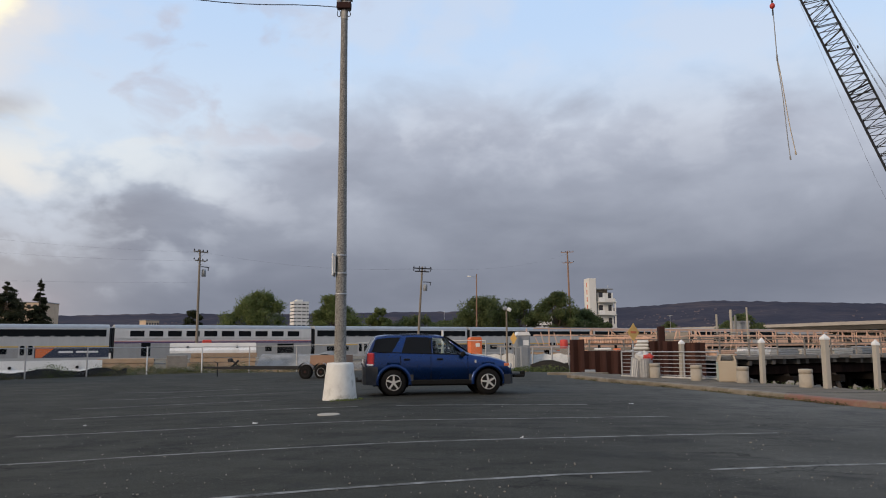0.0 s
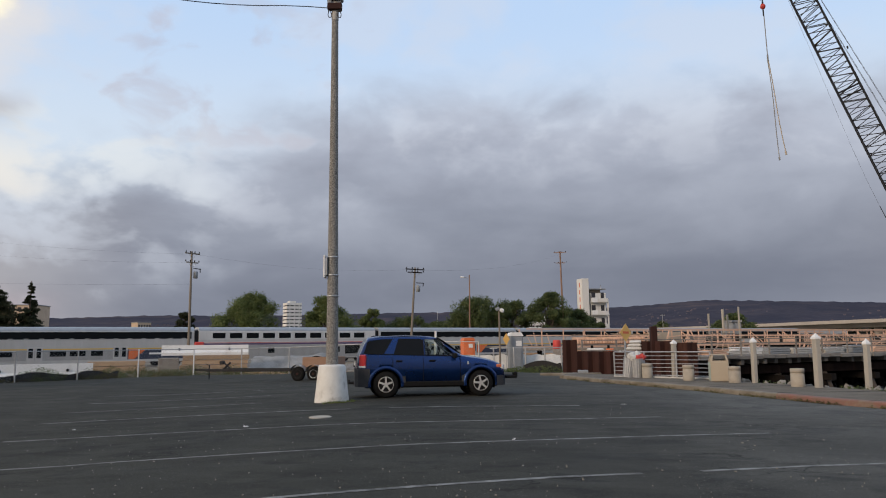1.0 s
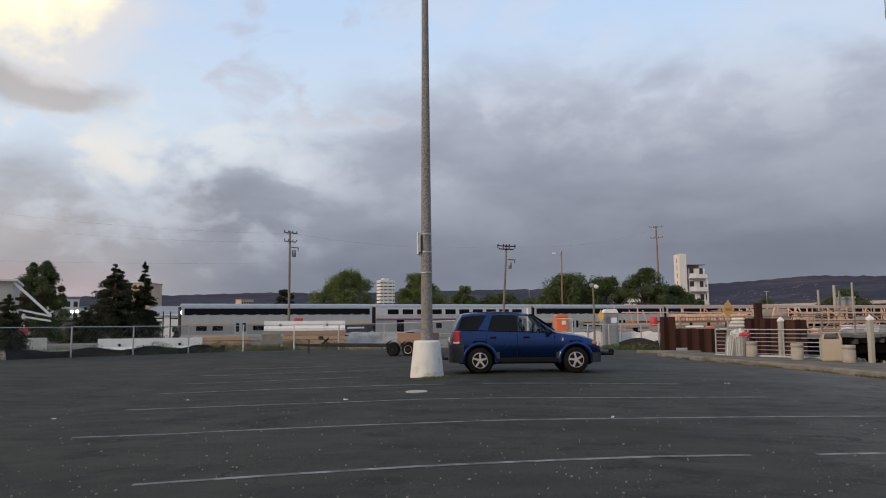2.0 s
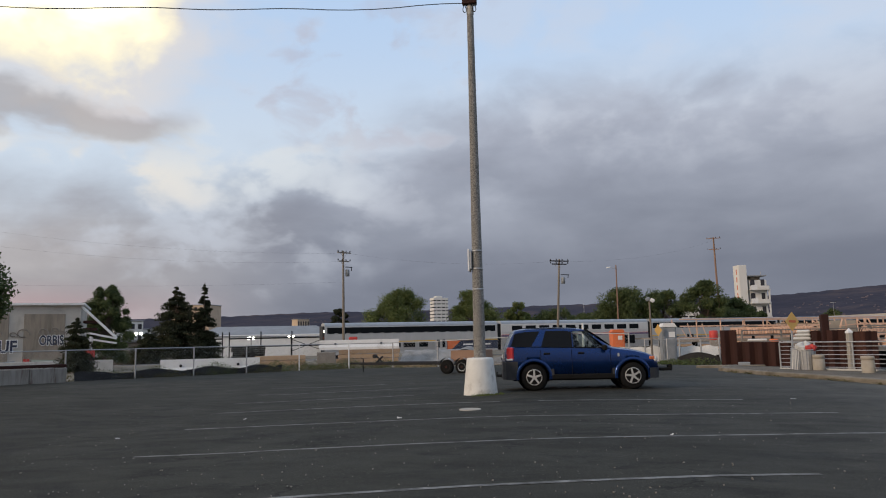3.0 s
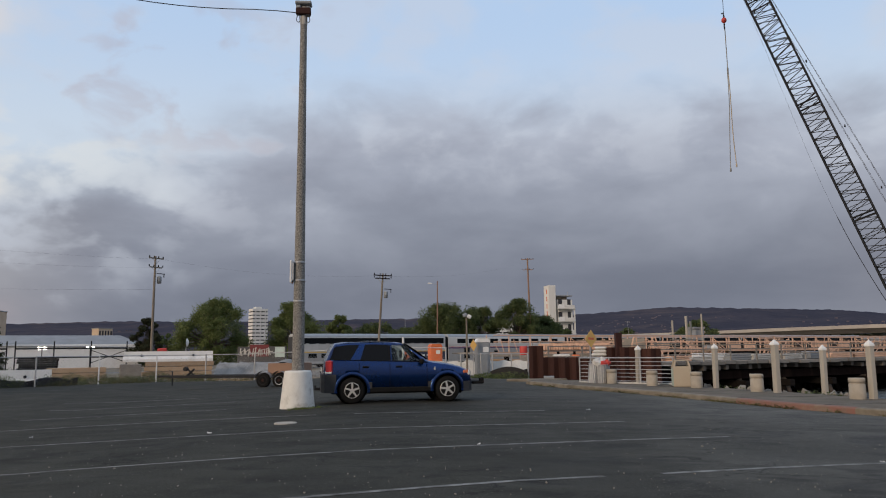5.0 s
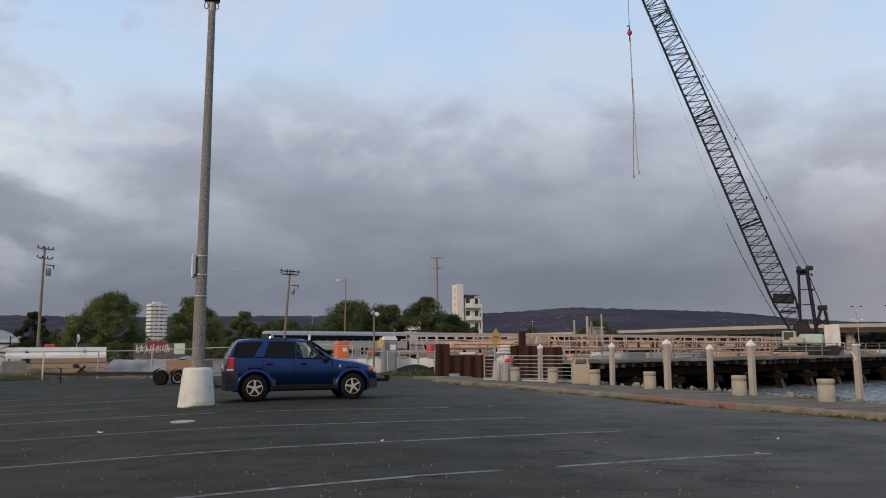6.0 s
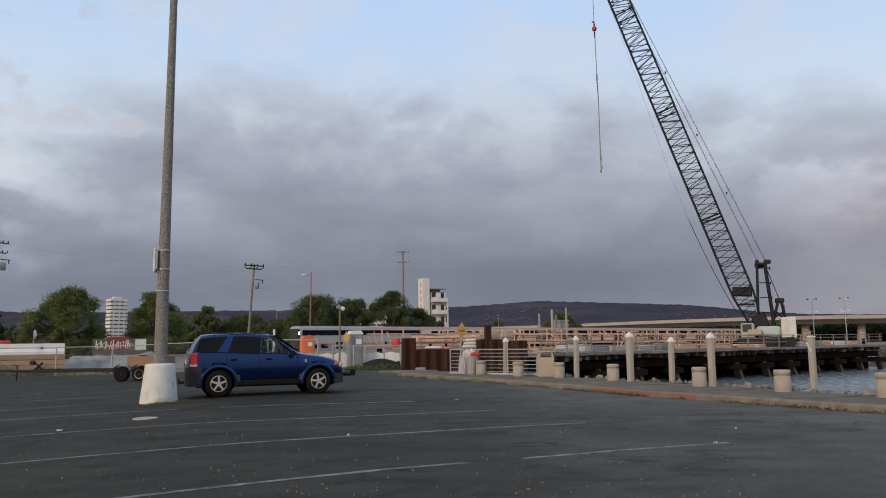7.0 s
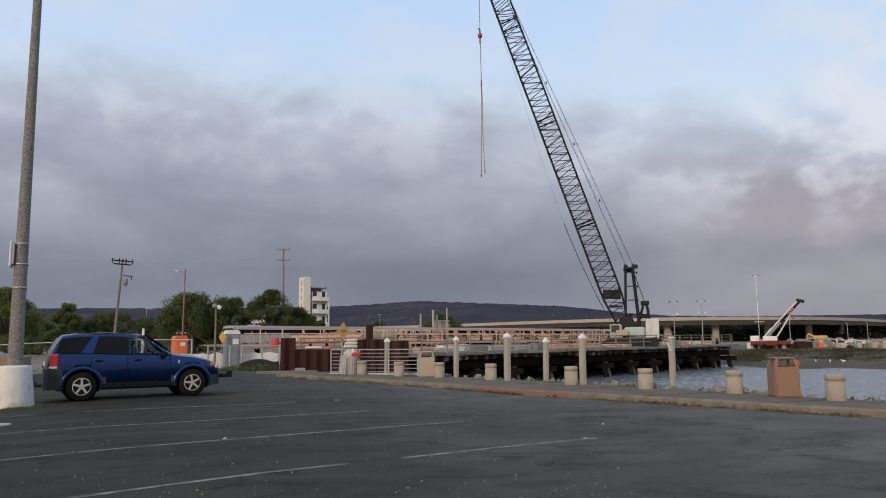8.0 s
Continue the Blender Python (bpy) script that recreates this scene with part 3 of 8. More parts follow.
BACK_Y = [-40, 4, 7, 11.7, 14.0, 17.1, 20.0, 22.9, 27.8, 30.3, 34.8, 38.0]
BACK_X = [27, 17.8, 16.2, 14.4, 14.0, 13.3, 12.7, 12.0, 9.7, 8.4, 6.0, 4.6]
FAR_X = [-60, -26.4, -22.3, -17.7, -15.2, -9.0, 0.0, 4.4, 9.0]
FAR_Y = [10.0, 33.2, 38.4, 43.3, 45.6, 45.2, 40.5, 38.2, 36.0]


def kerb_x(y):
    return float(np.interp(y, KERB_Y, KERB_X))


def back_x(y):
    return float(np.interp(y, BACK_Y, BACK_X))


def far_y(x):
    return float(np.interp(x, FAR_X, FAR_Y))


def lot():
    rows = []
    for i in range(61):
        v = i / 60
        row = []
        for j in range(71):
            x = -58 + (10.5 + 58) * (1 - (1 - j / 70) ** 1.6)
            y1 = far_y(x)
            y = -30 + (y1 + 30) * v
            row.append((x, y, gz(x, y)))
        rows.append(row)
    thing("parking_lot", "cracked dark grey asphalt of an old parking lot", "parking lot", kind="structure", geo=Geo().grid(rows), material=M["asphalt"])
    # the strip along the kerb
    rows = []
    for i in range(50):
        y = -30 + i * 1.25
        x1 = kerb_x(y) + 0.1
        rows.append([(x, y, gz(x) + 0.001) for x in np.linspace(min(10.4, x1 - 0.2), max(x1, 10.45), 8)])
    thing("parking_lot", "cracked dark grey asphalt beside the kerb", "parking lot", kind="structure", geo=Geo().grid(rows), material=M["asphalt"])


def ground_height(x, y):
    if y < 36 and x < 4:
        return -0.6
    d_water = shore(x, y)
    land = -0.55 if y < 55 else -0.9
    return land + (-3.2 - land) * min(1.0, max(0.0, d_water / 5.0))


def shore(x, y):
    """Metres past the bank into the estuary basin; negative on land."""
    a = x - (back_x(min(y, 38)) + 0.8) if y < 38 else x - (4.6 + (y - 38) * 0.25)
    far = 72 - abs(x - 60) * 0.12 - y + max(0, (66 - x)) * 0.35
    east = 300 - x
    return min(a, far, east)


def ground():
    xs = sorted(set([-4500, -2500, -1200, -600, -300, -150, -90] + list(range(-60, 131, 2)) + [150, 200, 290, 300, 310, 400, 700, 1300, 2500, 4500]))
    ys = sorted(set([-4500, -2000, -800, -300, -120] + list(range(-60, 131, 2)) + [150, 200, 300, 500, 900, 1600, 2800, 4500]))
    rows = [[(x, y, ground_height(x, y)) for x in xs] for y in ys]
    thing("ground", "dry bare dirt with sparse weeds beyond the lot", "ground", kind="structure", geo=Geo().grid(rows), material=M["dirt"])
    thing("water", "rippled grey-blue estuary water", "water", kind="structure", geo=Geo().grid([[(x, y, -2.0) for x in (4, 40, 80, 160, 330)] for y in (-80, -20, 20, 50, 110)]), material=M["water"])


def walkway():
    n = 60
    ys = [-20 + i * (34.4 + 20) / n for i in range(n + 1)]
    top, face_red, lip = [], [], []
    for y in ys:
        k = kerb_x(y) if y < 31.6 else 5.4 + (y - 31.6) * 0.4
        b = max(back_x(y), k + 0.3)
        z = gz(k) + 0.15
        top.append([(k + 0.16, y, z), (0.7 * k + 0.3 * b, y, z + 0.005), (0.4 * k + 0.6 * b, y, z), (b, y, z - 0.01), (b + 0.05, y, z - 0.6)])
        prof = [(k - 0.02, y, z - 0.35), (k - 0.01, y, z - 0.03), (k + 0.02, y, z - 0.005), (k + 0.05, y, z + 0.004), (k + 0.162, y, z + 0.004), (k + 0.165, y, z - 0.3)]
        (face_red if 15.5 < y < 20.2 else lip).append(prof)
    walk_ob = thing("pavement", "grey concrete waterfront walkway with dirty joints", "walkway", kind="structure", geo=Geo().grid(top, smooth=False), material=M["walk"])
    for y in np.arange(-6, 33, 2.9):
        k, b = kerb_x(float(y)) + 0.17, back_x(float(y))
        zz = gz(kerb_x(float(y))) + 0.153
        part("joint", Geo().box(((k + b) / 2, float(y), zz), (b - k, 0.022, 0.006)), M["cloth_black"], walk_ob)
    lo = [p for p in lip if p[0][1] <= 16.0]
    hi = [p for p in lip if p[0][1] > 16.0]
    for rows in (lo + face_red[:1], face_red[-1:] + hi):
        thing("kerb", "worn dirty concrete kerb with weeds along it", "kerb", kind="structure", geo=Geo().grid(rows, smooth=False), material=M["kerb"])
    thing("kerb", "kerb with faded chipped red paint", "kerb", kind="structure", geo=Geo().grid(face_red, smooth=False), material=M["red_kerb"])


def lines():
    rows = [[(-3.8, 6.7), (-2.1, 7.15), (-0.5, 7.6), (1.35, 8.19), (2.7, 8.50)], [(3.1, 8.58), (4.6, 8.96), (6.86, 9.38)],
            [(-6.55, 9.86), (-5.0, 10.0), (-4.5, 10.14), (-1.5, 10.57), (1.9, 11.37), (3.8, 11.85), (5.9, 12.28)],
            [(-7.8, 13.35), (-4.0, 13.66), (-2.0, 13.82), (0.16, 13.95), (2.45, 14.4), (4.9, 14.95)],
            [(-9.0, 16.83), (-6.4, 17.1), (-3.8, 17.2), (-1.7, 17.15)], [(-1.1, 17.1), (1.5, 17.35), (3.8, 17.6)],
            [(-10.1, 19.88), (-4.5, 20.34)], [(-11.0, 23.2), (-5.0, 23.6)], [(-12.0, 26.6), (-6.0, 27.0)]]
    for pts in rows:
        r = [[], []]
        for a, b in zip(pts, pts[1:]):
            a, b = Vector((*a, 0)), Vector((*b, 0))
            d = b - a
            n = Vector((-d.y, d.x, 0)).normalized() * 0.048
            k = max(2, int(d.length / 0.3))
            for i in range(k):
                p = a + d * (i / k)
                for sgn, side_row in ((-1, r[0]), (1, r[1])):
                    q = p + n * sgn * (1 + 0.25 * noise.noise((p.x * 3, p.y * 3, sgn)))
                    side_row.append((q.x, q.y, gz(q.x) + 0.004))
        thing("parking_line", "worn white painted parking stall line on the asphalt", "road marking", kind="structure", geo=Geo().grid(r, smooth=False), material=M["paint_line"])


ground()
lot()
walkway()
lines()


# ---- distance: hills and viaduct ----
HILL_AZ = [-75, -60, -52, -44, -40, -37, -35, -32.4, -29, -25, -22, -20.6, -18, -15, -12, -8, -3, 4, 10, 16, 21, 24, 28, 34, 42, 55]
HILL_EL = [1.2, 1.3, 1.37, 1.45, 1.6, 1.85, 2.14, 2.46, 2.66, 2.86, 3.0, 3.07, 2.9, 2.72, 2.6, 2.6, 2.55, 2.50, 2.40, 2.34, 2.36, 2.26, 2.12, 2.0, 1.9, 1.8]


def hills():
    rows = []
    for d, frac in ((1500, 0.0), (2000, 0.30), (2500, 0.62), (2800, 0.85), (3000, 1.0), (3200, 0.9)):
        row = []
        for i in range(521):
            az = -75 + i * 0.25
            el = float(np.interp(az, HILL_AZ, HILL_EL))
            top = 3000 * math.tan(radians(el)) + 1.45
            bump = 1 + (0.03 * noise.noise((az * 1.7, d * 0.004, 0)) + 0.016 * noise.noise((az * 9, d * 0.01, 3))) * (1 if frac > 0.2 else 0)
            if 0.2 < frac < 0.95:
                bump += 0.12 * noise.noise((az * 0.5, d * 0.003, 7))
            row.append(at(az, d, -2 + (top + 2) * frac * bump))
        rows.append(row)
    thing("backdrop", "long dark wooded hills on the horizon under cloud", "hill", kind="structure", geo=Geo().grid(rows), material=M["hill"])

    # pale houses scattered over the lower slopes
    rnd = random.Random(63)
    g = Geo()
    for i in range(420):
        az = rnd.choice((-18, -21, -15, -12, 14, 18, 3, -33, -45, -52)) + rnd.gauss(0, 2.2)
        k = rnd.random() ** 1.8
        d = 1600 + 900 * k
        el = float(np.interp(az, HILL_AZ, HILL_EL))
        top = 3000 * math.tan(radians(el)) + 1.45
        z = -2 + (top + 2) * (0.05 + 0.62 * k)
        p = at(az, d - 40, z)
        s = rnd.uniform(1.8, 4.5)
        g.box((p.x, p.y, p.z), (s * rnd.uniform(1, 2), s, s * 0.7), az)
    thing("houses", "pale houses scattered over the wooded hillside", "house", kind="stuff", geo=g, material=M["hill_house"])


hills()

FW = [(-150, 1000), (-20, 700), (60, 540), (120, 425), (157, 345), (172, 290), (190, 250), (215, 235), (255, 232), (310, 250), (400, 295), (560, 380), (800, 480)]


def spline(pts, n):
    out = []
    P = [pts[0]] + list(pts) + [pts[-1]]
    for i in range(1, len(P) - 2):
        p0, p1, p2, p3 = (np.array(q, float) for q in P[i - 1:i + 3])
        for k in range(n):
            t = k / n
            out.append(0.5 * ((2 * p1) + (-p0 + p2) * t + (2 * p0 - 5 * p1 + 4 * p2 - p3) * t * t + (-p0 + 3 * p1 - 3 * p2 + p3) * t ** 3))
    out.append(np.array(pts[-1], float))
    return out


def viaduct():
    fw = thing("viaduct", "long curved concrete highway viaduct on columns", "bridge")
    pts = spline(FW, 6)
    rows, rail_a, rail_b = [], [], []
    zt = 8.3
    for i, p in enumerate(pts):
        d = pts[min(i + 1, len(pts) - 1)] - pts[max(i - 1, 0)]
        n = Vector((-d[1], d[0], 0)).normalized()
        c = Vector((p[0], p[1], 0))
        def q(o, z):
            return c + n * o + Vector((0, 0, z))
        rows.append([q(-11, zt - 0.5), q(-11, zt), q(11, zt), q(11, zt - 0.5), q(7, zt - 0.8), q(6, zt - 2.1), q(-6, zt - 2.1), q(-7, zt - 0.8), q(-11, zt - 0.5)])
        rail_a.append([q(-11.02, zt - 0.4), q(-11.02, zt + 0.85), q(-10.7, zt + 0.85), q(-10.7, zt)])
        rail_b.append([q(11.02, zt - 0.4), q(11.02, zt + 0.85), q(10.7, zt + 0.85), q(10.7, zt)])
    part("deck", Geo().grid(rows, smooth=False), M["fw_conc"], fw)
    part("barrier", Geo().grid(rail_a, smooth=False), M["fw_conc"], fw)
    part("barrier", Geo().grid(rail_b, smooth=False), M["fw_conc"], fw)
    for i in range(3, len(pts) - 2, 4):
        p = pts[i]
        part("column", Geo().rod((p[0], p[1], -3), (p[0], p[1], zt - 2.0), 1.5, n=10), M["fw_conc"], fw)


viaduct()


def tree_belt():
    # dark leaf quads added behind the columns in place of the under-deck shadow
    rng = np.random.default_rng(3)
    g = Geo()
    for p in spline(FW, 14):
        d = math.hypot(p[0], p[1])
        if not 150 < d < 700:
            continue
        c = Vector((p[0], p[1], 0)) * ((d + 24) / d)
        for k in range(90):
            q = c + Vector(rng.normal(size=3)) * 4.0
            z = -1 + 7.0 * rng.random() ** 1.1
            u, v = Vector(rng.normal(size=3)) * 0.9, Vector(rng.normal(size=3)) * 0.9
            m_ = Vector((q.x, q.y, z))
            g.add([m_ - u, m_ + v, m_ + u, m_ - v], [(0, 1, 2, 3)])
    thing("tree_belt", "added dark leafy belt standing in for shade beneath the viaduct", "trees", kind="stuff", geo=g, material=M["needle"])


tree_belt()


# ---- lamp post in the lot ----
def lamp_post():
    x, y = -2.80, 19.75
    z0 = gz(x)
    post = thing("lamp_post", "tall pebble-finished concrete lamp post on a tapered white base", "lamp post", pose(x, y, z0))
    prof = [(0.47, -0.1), (0.465, 0.02), (0.44, 0.25), (0.40, 0.62), (0.365, 0.93), (0.345, 0.98), (0.20, 0.99)]
    part("base", Geo().lathe(prof, n=28), M["base_white"], post, "chipped white-painted concrete base")
    part("shaft", Geo().lathe([(0.168, 0.95), (0.155, 2.5), (0.13, 5.5), (0.105, 9.0), (0.095, 11.0)], n=20), M["aggregate"], post)
    for z, r in ((3.42, 0.152), (3.92, 0.146), (2.85, 0.157)):
        part("band", Geo().lathe([(r - 0.005, z - 0.025), (r + 0.008, z - 0.02), (r + 0.008, z + 0.02), (r - 0.005, z + 0.025)], n=20), M["galv"], post, "bright steel strap")
    part("sign_panel", Geo().box((-0.21, -0.02, 3.66), (0.05, 0.36, 0.62), 0, 0.015), M["white"], post, "pale sign panel strapped to the shaft")
    part("cabinet", Geo().box((-0.165, -0.04, 3.66), (0.07, 0.28, 0.5), 0, 0.012), M["galv"], post)
    part("collar", Geo().lathe([(0.097, 10.85), (0.105, 10.87), (0.105, 11.35), (0.09, 11.4)], n=16), M["concrete"], post, "pale sleeve at the top")
    part("crossarm", Geo().box((0, -0.1, 11.22), (0.42, 0.16, 0.2), 0, 0.02), M["rust"], post, "dark brown crossarm")
    part("bracket_box", Geo().box((-0.14, -0.05, 11.30), (0.14, 0.22, 0.22), 0, 0.03), M["grey_plastic"], post)
    part("bracket_box", Geo().box((0.13, -0.05, 11.24), (0.14, 0.2, 0.26), 0, 0.03), M["grey_plastic"], post)
    part("top_plate", Geo().box((0.0, -0.05, 11.47), (0.46, 0.3, 0.09), 0, 0.02), M["grey_plastic"], post)
    for sx in (-1, 1):
        loop = [Vector((sx * 0.14 + 0.05 * math.sin(t * 0.5), -0.12, 11.12 - 0.24 * math.sin(t * 0.262))) for t in range(13)]
        part("wire_loop", Geo().path(loop, 0.012, 5), M["wire"], post)
    # weeds at the foot
    g = Geo()
    rnd = random.Random(4)
    for i in range(260):
        a = rnd.uniform(-1.75, -0.05)
        r = 0.46 + abs(rnd.gauss(0, 0.16))
        p = Vector((x + r * math.cos(a), y + r * math.sin(a), z0))
        h = rnd.uniform(0.02, 0.07)
        d = Vector((rnd.uniform(-1, 1), rnd.uniform(-1, 1), 0)) * 0.03
        g.add([p + Vector((0.012, 0, 0)), p - Vector((0.012, 0, 0)), p + d + Vector((0, 0, h))], [(0, 1, 2)])
    thing("weeds", "low green weeds growing round the foot of the lamp post", "weeds", kind="stuff", geo=g, material=M["leaf"])
    # service cable to the left
    pts = []
    for i in range(31):
        t = i / 30
        zc = float(np.interp(t, (0, 0.1, 0.207, 0.324, 0.637, 1.0), (11.2, 10.9, 10.66, 10.5, 10.05, 9.6))) + 0.03 * math.sin(t * 31)
        pts.append(Vector((-3.0 - 17.8 * t, 19.75 - 7.75 * t, zc)))
    thing("cable", "thin sagging overhead service cable", "cable", kind="", geo=Geo().path(pts, 0.013), material=M["wire"])


lamp_post()


def manhole():
    x, y = -2.41, 15.38
    g = Geo().lathe([(0.235, -0.02), (0.235, 0.012), (0.215, 0.018), (0.205, 0.012), (0.0, 0.012)], n=28)
    thing("manhole_cover", "round pale concrete manhole cover set in asphalt", "manhole cover", pose(x, y, gz(x) + 0.002), geo=g, material=M["pile"])


manhole()


# ---- walkway furniture ----
def walk_z(y):
    return gz(kerb_x(min(y, 31.6))) + 0.15


def bollards():
    spots = [(8.31, 28.4), (9.25, 26.45), (10.3, 24.9), (11.31, 22.59), (12.21, 18.87), (12.92, 16.21), (13.79, 13.84), (14.13, 11.24)]
    proto = None
    for i, (x, y) in enumerate(spots):
        m = pose(x, y, walk_z(y), 0, 0, i * 37)
        if proto is None:
            proto = thing("bollard", "squat round tan concrete bollard with a grooved cap", "bollard", m, "bollards along the walkway")
            part("body", Geo().lathe([(0.20, -0.02), (0.205, 0.01), (0.20, 0.40), (0.185, 0.405), (0.185, 0.425)], n=24), M["bollard"], proto)
            part("cap", Geo().lathe([(0.185, 0.424), (0.205, 0.43), (0.207, 0.53), (0.19, 0.555), (0.0, 0.56)], n=24), M["bollard"], proto)
        else:
            copy_thing(proto, m)


def piles():
    spots = [(9.25, 28.0, 1.56, 0.17, -1.0, 0), (10.9, 24.7, 1.59, 0.16, -1.0, 0), (11.65, 22.0, 1.68, 0.19, -0.6, 0), (13.14, 21.93, 1.50, 0.16, -1.2, 0), (12.58, 18.78, 1.61, 0.17, -0.6, 0), (14.37, 16.8, 1.43, 0.15, -0.2, 1)]
    for x, y, top, wd, lean, bare in spots:
        z = walk_z(y)
        h = top - z
        ob = thing("guide_pile", "square weathered concrete pile leaning slightly" + (" with a flat top" if bare else " with a white pointed cap"), "pile", pose(x, y, z, 0, -lean, 12), "concrete piles along the bank")
        hw = wd / 2
        ch = hw * 0.72
        octo = [(hw, ch), (ch, hw), (-ch, hw), (-hw, ch), (-hw, -ch), (-ch, -hw), (ch, -hw), (hw, -ch)]
        part("shaft", Geo().prism(octo, "z", -1.6, h - (0.0 if bare else 0.17)), M["pile"], ob)
        if not bare:
            g = Geo()
            e = hw * 1.12
            z0 = h - 0.19
            g.box((0, 0, z0 + 0.03), (2 * e, 2 * e, 0.06), 0, 0.01)
            g.add([(e * .95, e * .95, z0 + 0.06), (-e * .95, e * .95, z0 + 0.06), (-e * .95, -e * .95, z0 + 0.06), (e * .95, -e * .95, z0 + 0.06), (0, 0, z0 + 0.19)], [(0, 1, 4), (1, 2, 4), (2, 3, 4), (3, 0, 4)])
            part("cap", g, M["white"], ob, "white pyramid cap")
        else:
            part("cap", Geo().box((0.02, 0, h + 0.01), (wd * 1.05, wd * 1.05, 0.03), 0, 0.006), M["white"], ob)
            part("bracket", Geo().box((-0.14, -0.03, h - 0.28), (0.05, 0.03, 0.26), 0, 0.004, (0, -32, 0)), M["white"], ob)


def litter_bin(x, y, m_body, m_side, label, rz, h=0.80, wd=0.52):
    z = walk_z(y)
    ob = thing("litter_bin", label, "litter bin", pose(x, y, z, 0, 0, rz))
    hw = wd / 2
    g = Geo().prism([(-hw, 0.0), (hw, 0.0), (hw, h * 0.79), (-hw, h * 0.79)], "y", -hw, hw)
    part("body", g, m_body, ob)
    for s in (-1, 1):
        part("side_panel", Geo().box((s * (hw + 0.008), 0, h * 0.37), (0.016, wd - 0.05, h * 0.7), 0, 0.004), m_side, ob)
        part("front_panel", Geo().box((0, s * (hw + 0.008), h * 0.37), (wd - 0.04, 0.016, h * 0.7), 0, 0.004), m_body, ob)
    # four-sided hood with openings
    z0, z1, t = h * 0.79, h, hw * 0.80
    for sx in (-1, 1):
        for sy in (-1, 1):
            part("hood_post", Geo().add([(sx * hw, sy * hw, z0), (sx * (hw - .06), sy * hw, z0), (sx * (hw - .06), sy * (hw - .06), z0), (sx * hw, sy * (hw - .06), z0), (sx * t, sy * t, z1), (sx * (t - .05), sy * t, z1), (sx * (t - .05), sy * (t - .05), z1), (sx * t, sy * (t - .05), z1)], [(0, 1, 5, 4), (1, 2, 6, 5), (2, 3, 7, 6), (3, 0, 4, 7), (4, 5, 6, 7)]), m_body, ob)
    part("hood_top", Geo().box((0, 0, z1 + 0.012), (2 * t + 0.03, 2 * t + 0.03, 0.04), 0, 0.012), m_body, ob)
    part("liner", Geo().box((0, 0, h * 0.40), (wd * 0.84, wd * 0.84, h * 0.79), 0, 0.01), M["black"], ob)


bollards()
piles()
litter_bin(10.15, 25.9, M["tan_bin"], M["bin_green"], "square tan concrete litter bin with an open hood", -14, 0.92, 0.60)
litter_bin(14.07, 12.58, M["brown_bin"], M["brown_bin"], "square brown litter bin with an open hood", -28, 0.88, 0.54)


# ---- train on its track ----
TRACK_P, TRACK_D = Vector((-41.35, 90.05, -0.8)), Vector((22.41, 12.97, 0)).normalized()
TRACK_ANGLE = math.degrees(math.atan2(TRACK_D.y, TRACK_D.x))
CAR_L = 25.9


def track():
    g = Geo()
    n = Vector((-TRACK_D.y, TRACK_D.x, 0))
    for o in (-0.72, 0.72):
        a = TRACK_P + TRACK_D * -160 + n * o
        b = TRACK_P + TRACK_D * 360 + n * o
        c = (a + b) / 2
        g.box((c.x, c.y, -0.87), ((b - a).length, 0.08, 0.15), TRACK_ANGLE)
    thing("rail_track", "pair of steel rails on ballast", "railway", kind="structure", geo=g, material=M["galv"])


def car_shell(hw=1.52, z0=0.55, z1=4.86):
    """Cross-section of a bilevel coach."""
    pts = [(-hw, z0), (hw, z0), (hw, z1 - 0.62), (hw - 0.05, z1 - 0.36), (hw - 0.22, z1 - 0.16), (hw - 0.62, z1 - 0.04), (0, z1)]
    return pts + [(-x, z) for x, z in pts[2:6]][::-1]


def bogie(parent, x):
    g = Geo().box((x, -1.15, 0.55), (3.0, 0.16, 0.3), 0, 0.04).box((x, 1.15, 0.55), (3.0, 0.16, 0.3), 0, 0.04).box((x, 0, 0.6), (0.6, 2.3, 0.3))
    bg_ob = part("bogie", g, M["dark_steel"], parent)
    for dx in (-1.25, 1.25):
        w_g = Geo().rod((x + dx, -0.85, 0.46), (x + dx, -0.72, 0.46), 0.46, n=20).rod((x + dx, 0.85, 0.46), (x + dx, 0.72, 0.46), 0.46, n=20).rod((x + dx, -0.8, 0.46), (x + dx, 0.8, 0.46), 0.08)
        part("wheelset", w_g, M["dark_steel"], bg_ob)


def roof_of(parent, half):
    roof = [(1.535, 4.40), (1.485, 4.50), (1.32, 4.71), (0.9, 4.845), (0, 4.885), (-0.9, 4.845), (-1.32, 4.71), (-1.485, 4.50), (-1.535, 4.40)]
    part("roof", Geo().prism([(y, z) for y, z in roof], "x", -half + 0.02, half - 0.02), M["roof_silver"], parent, "ribbed pale roof")


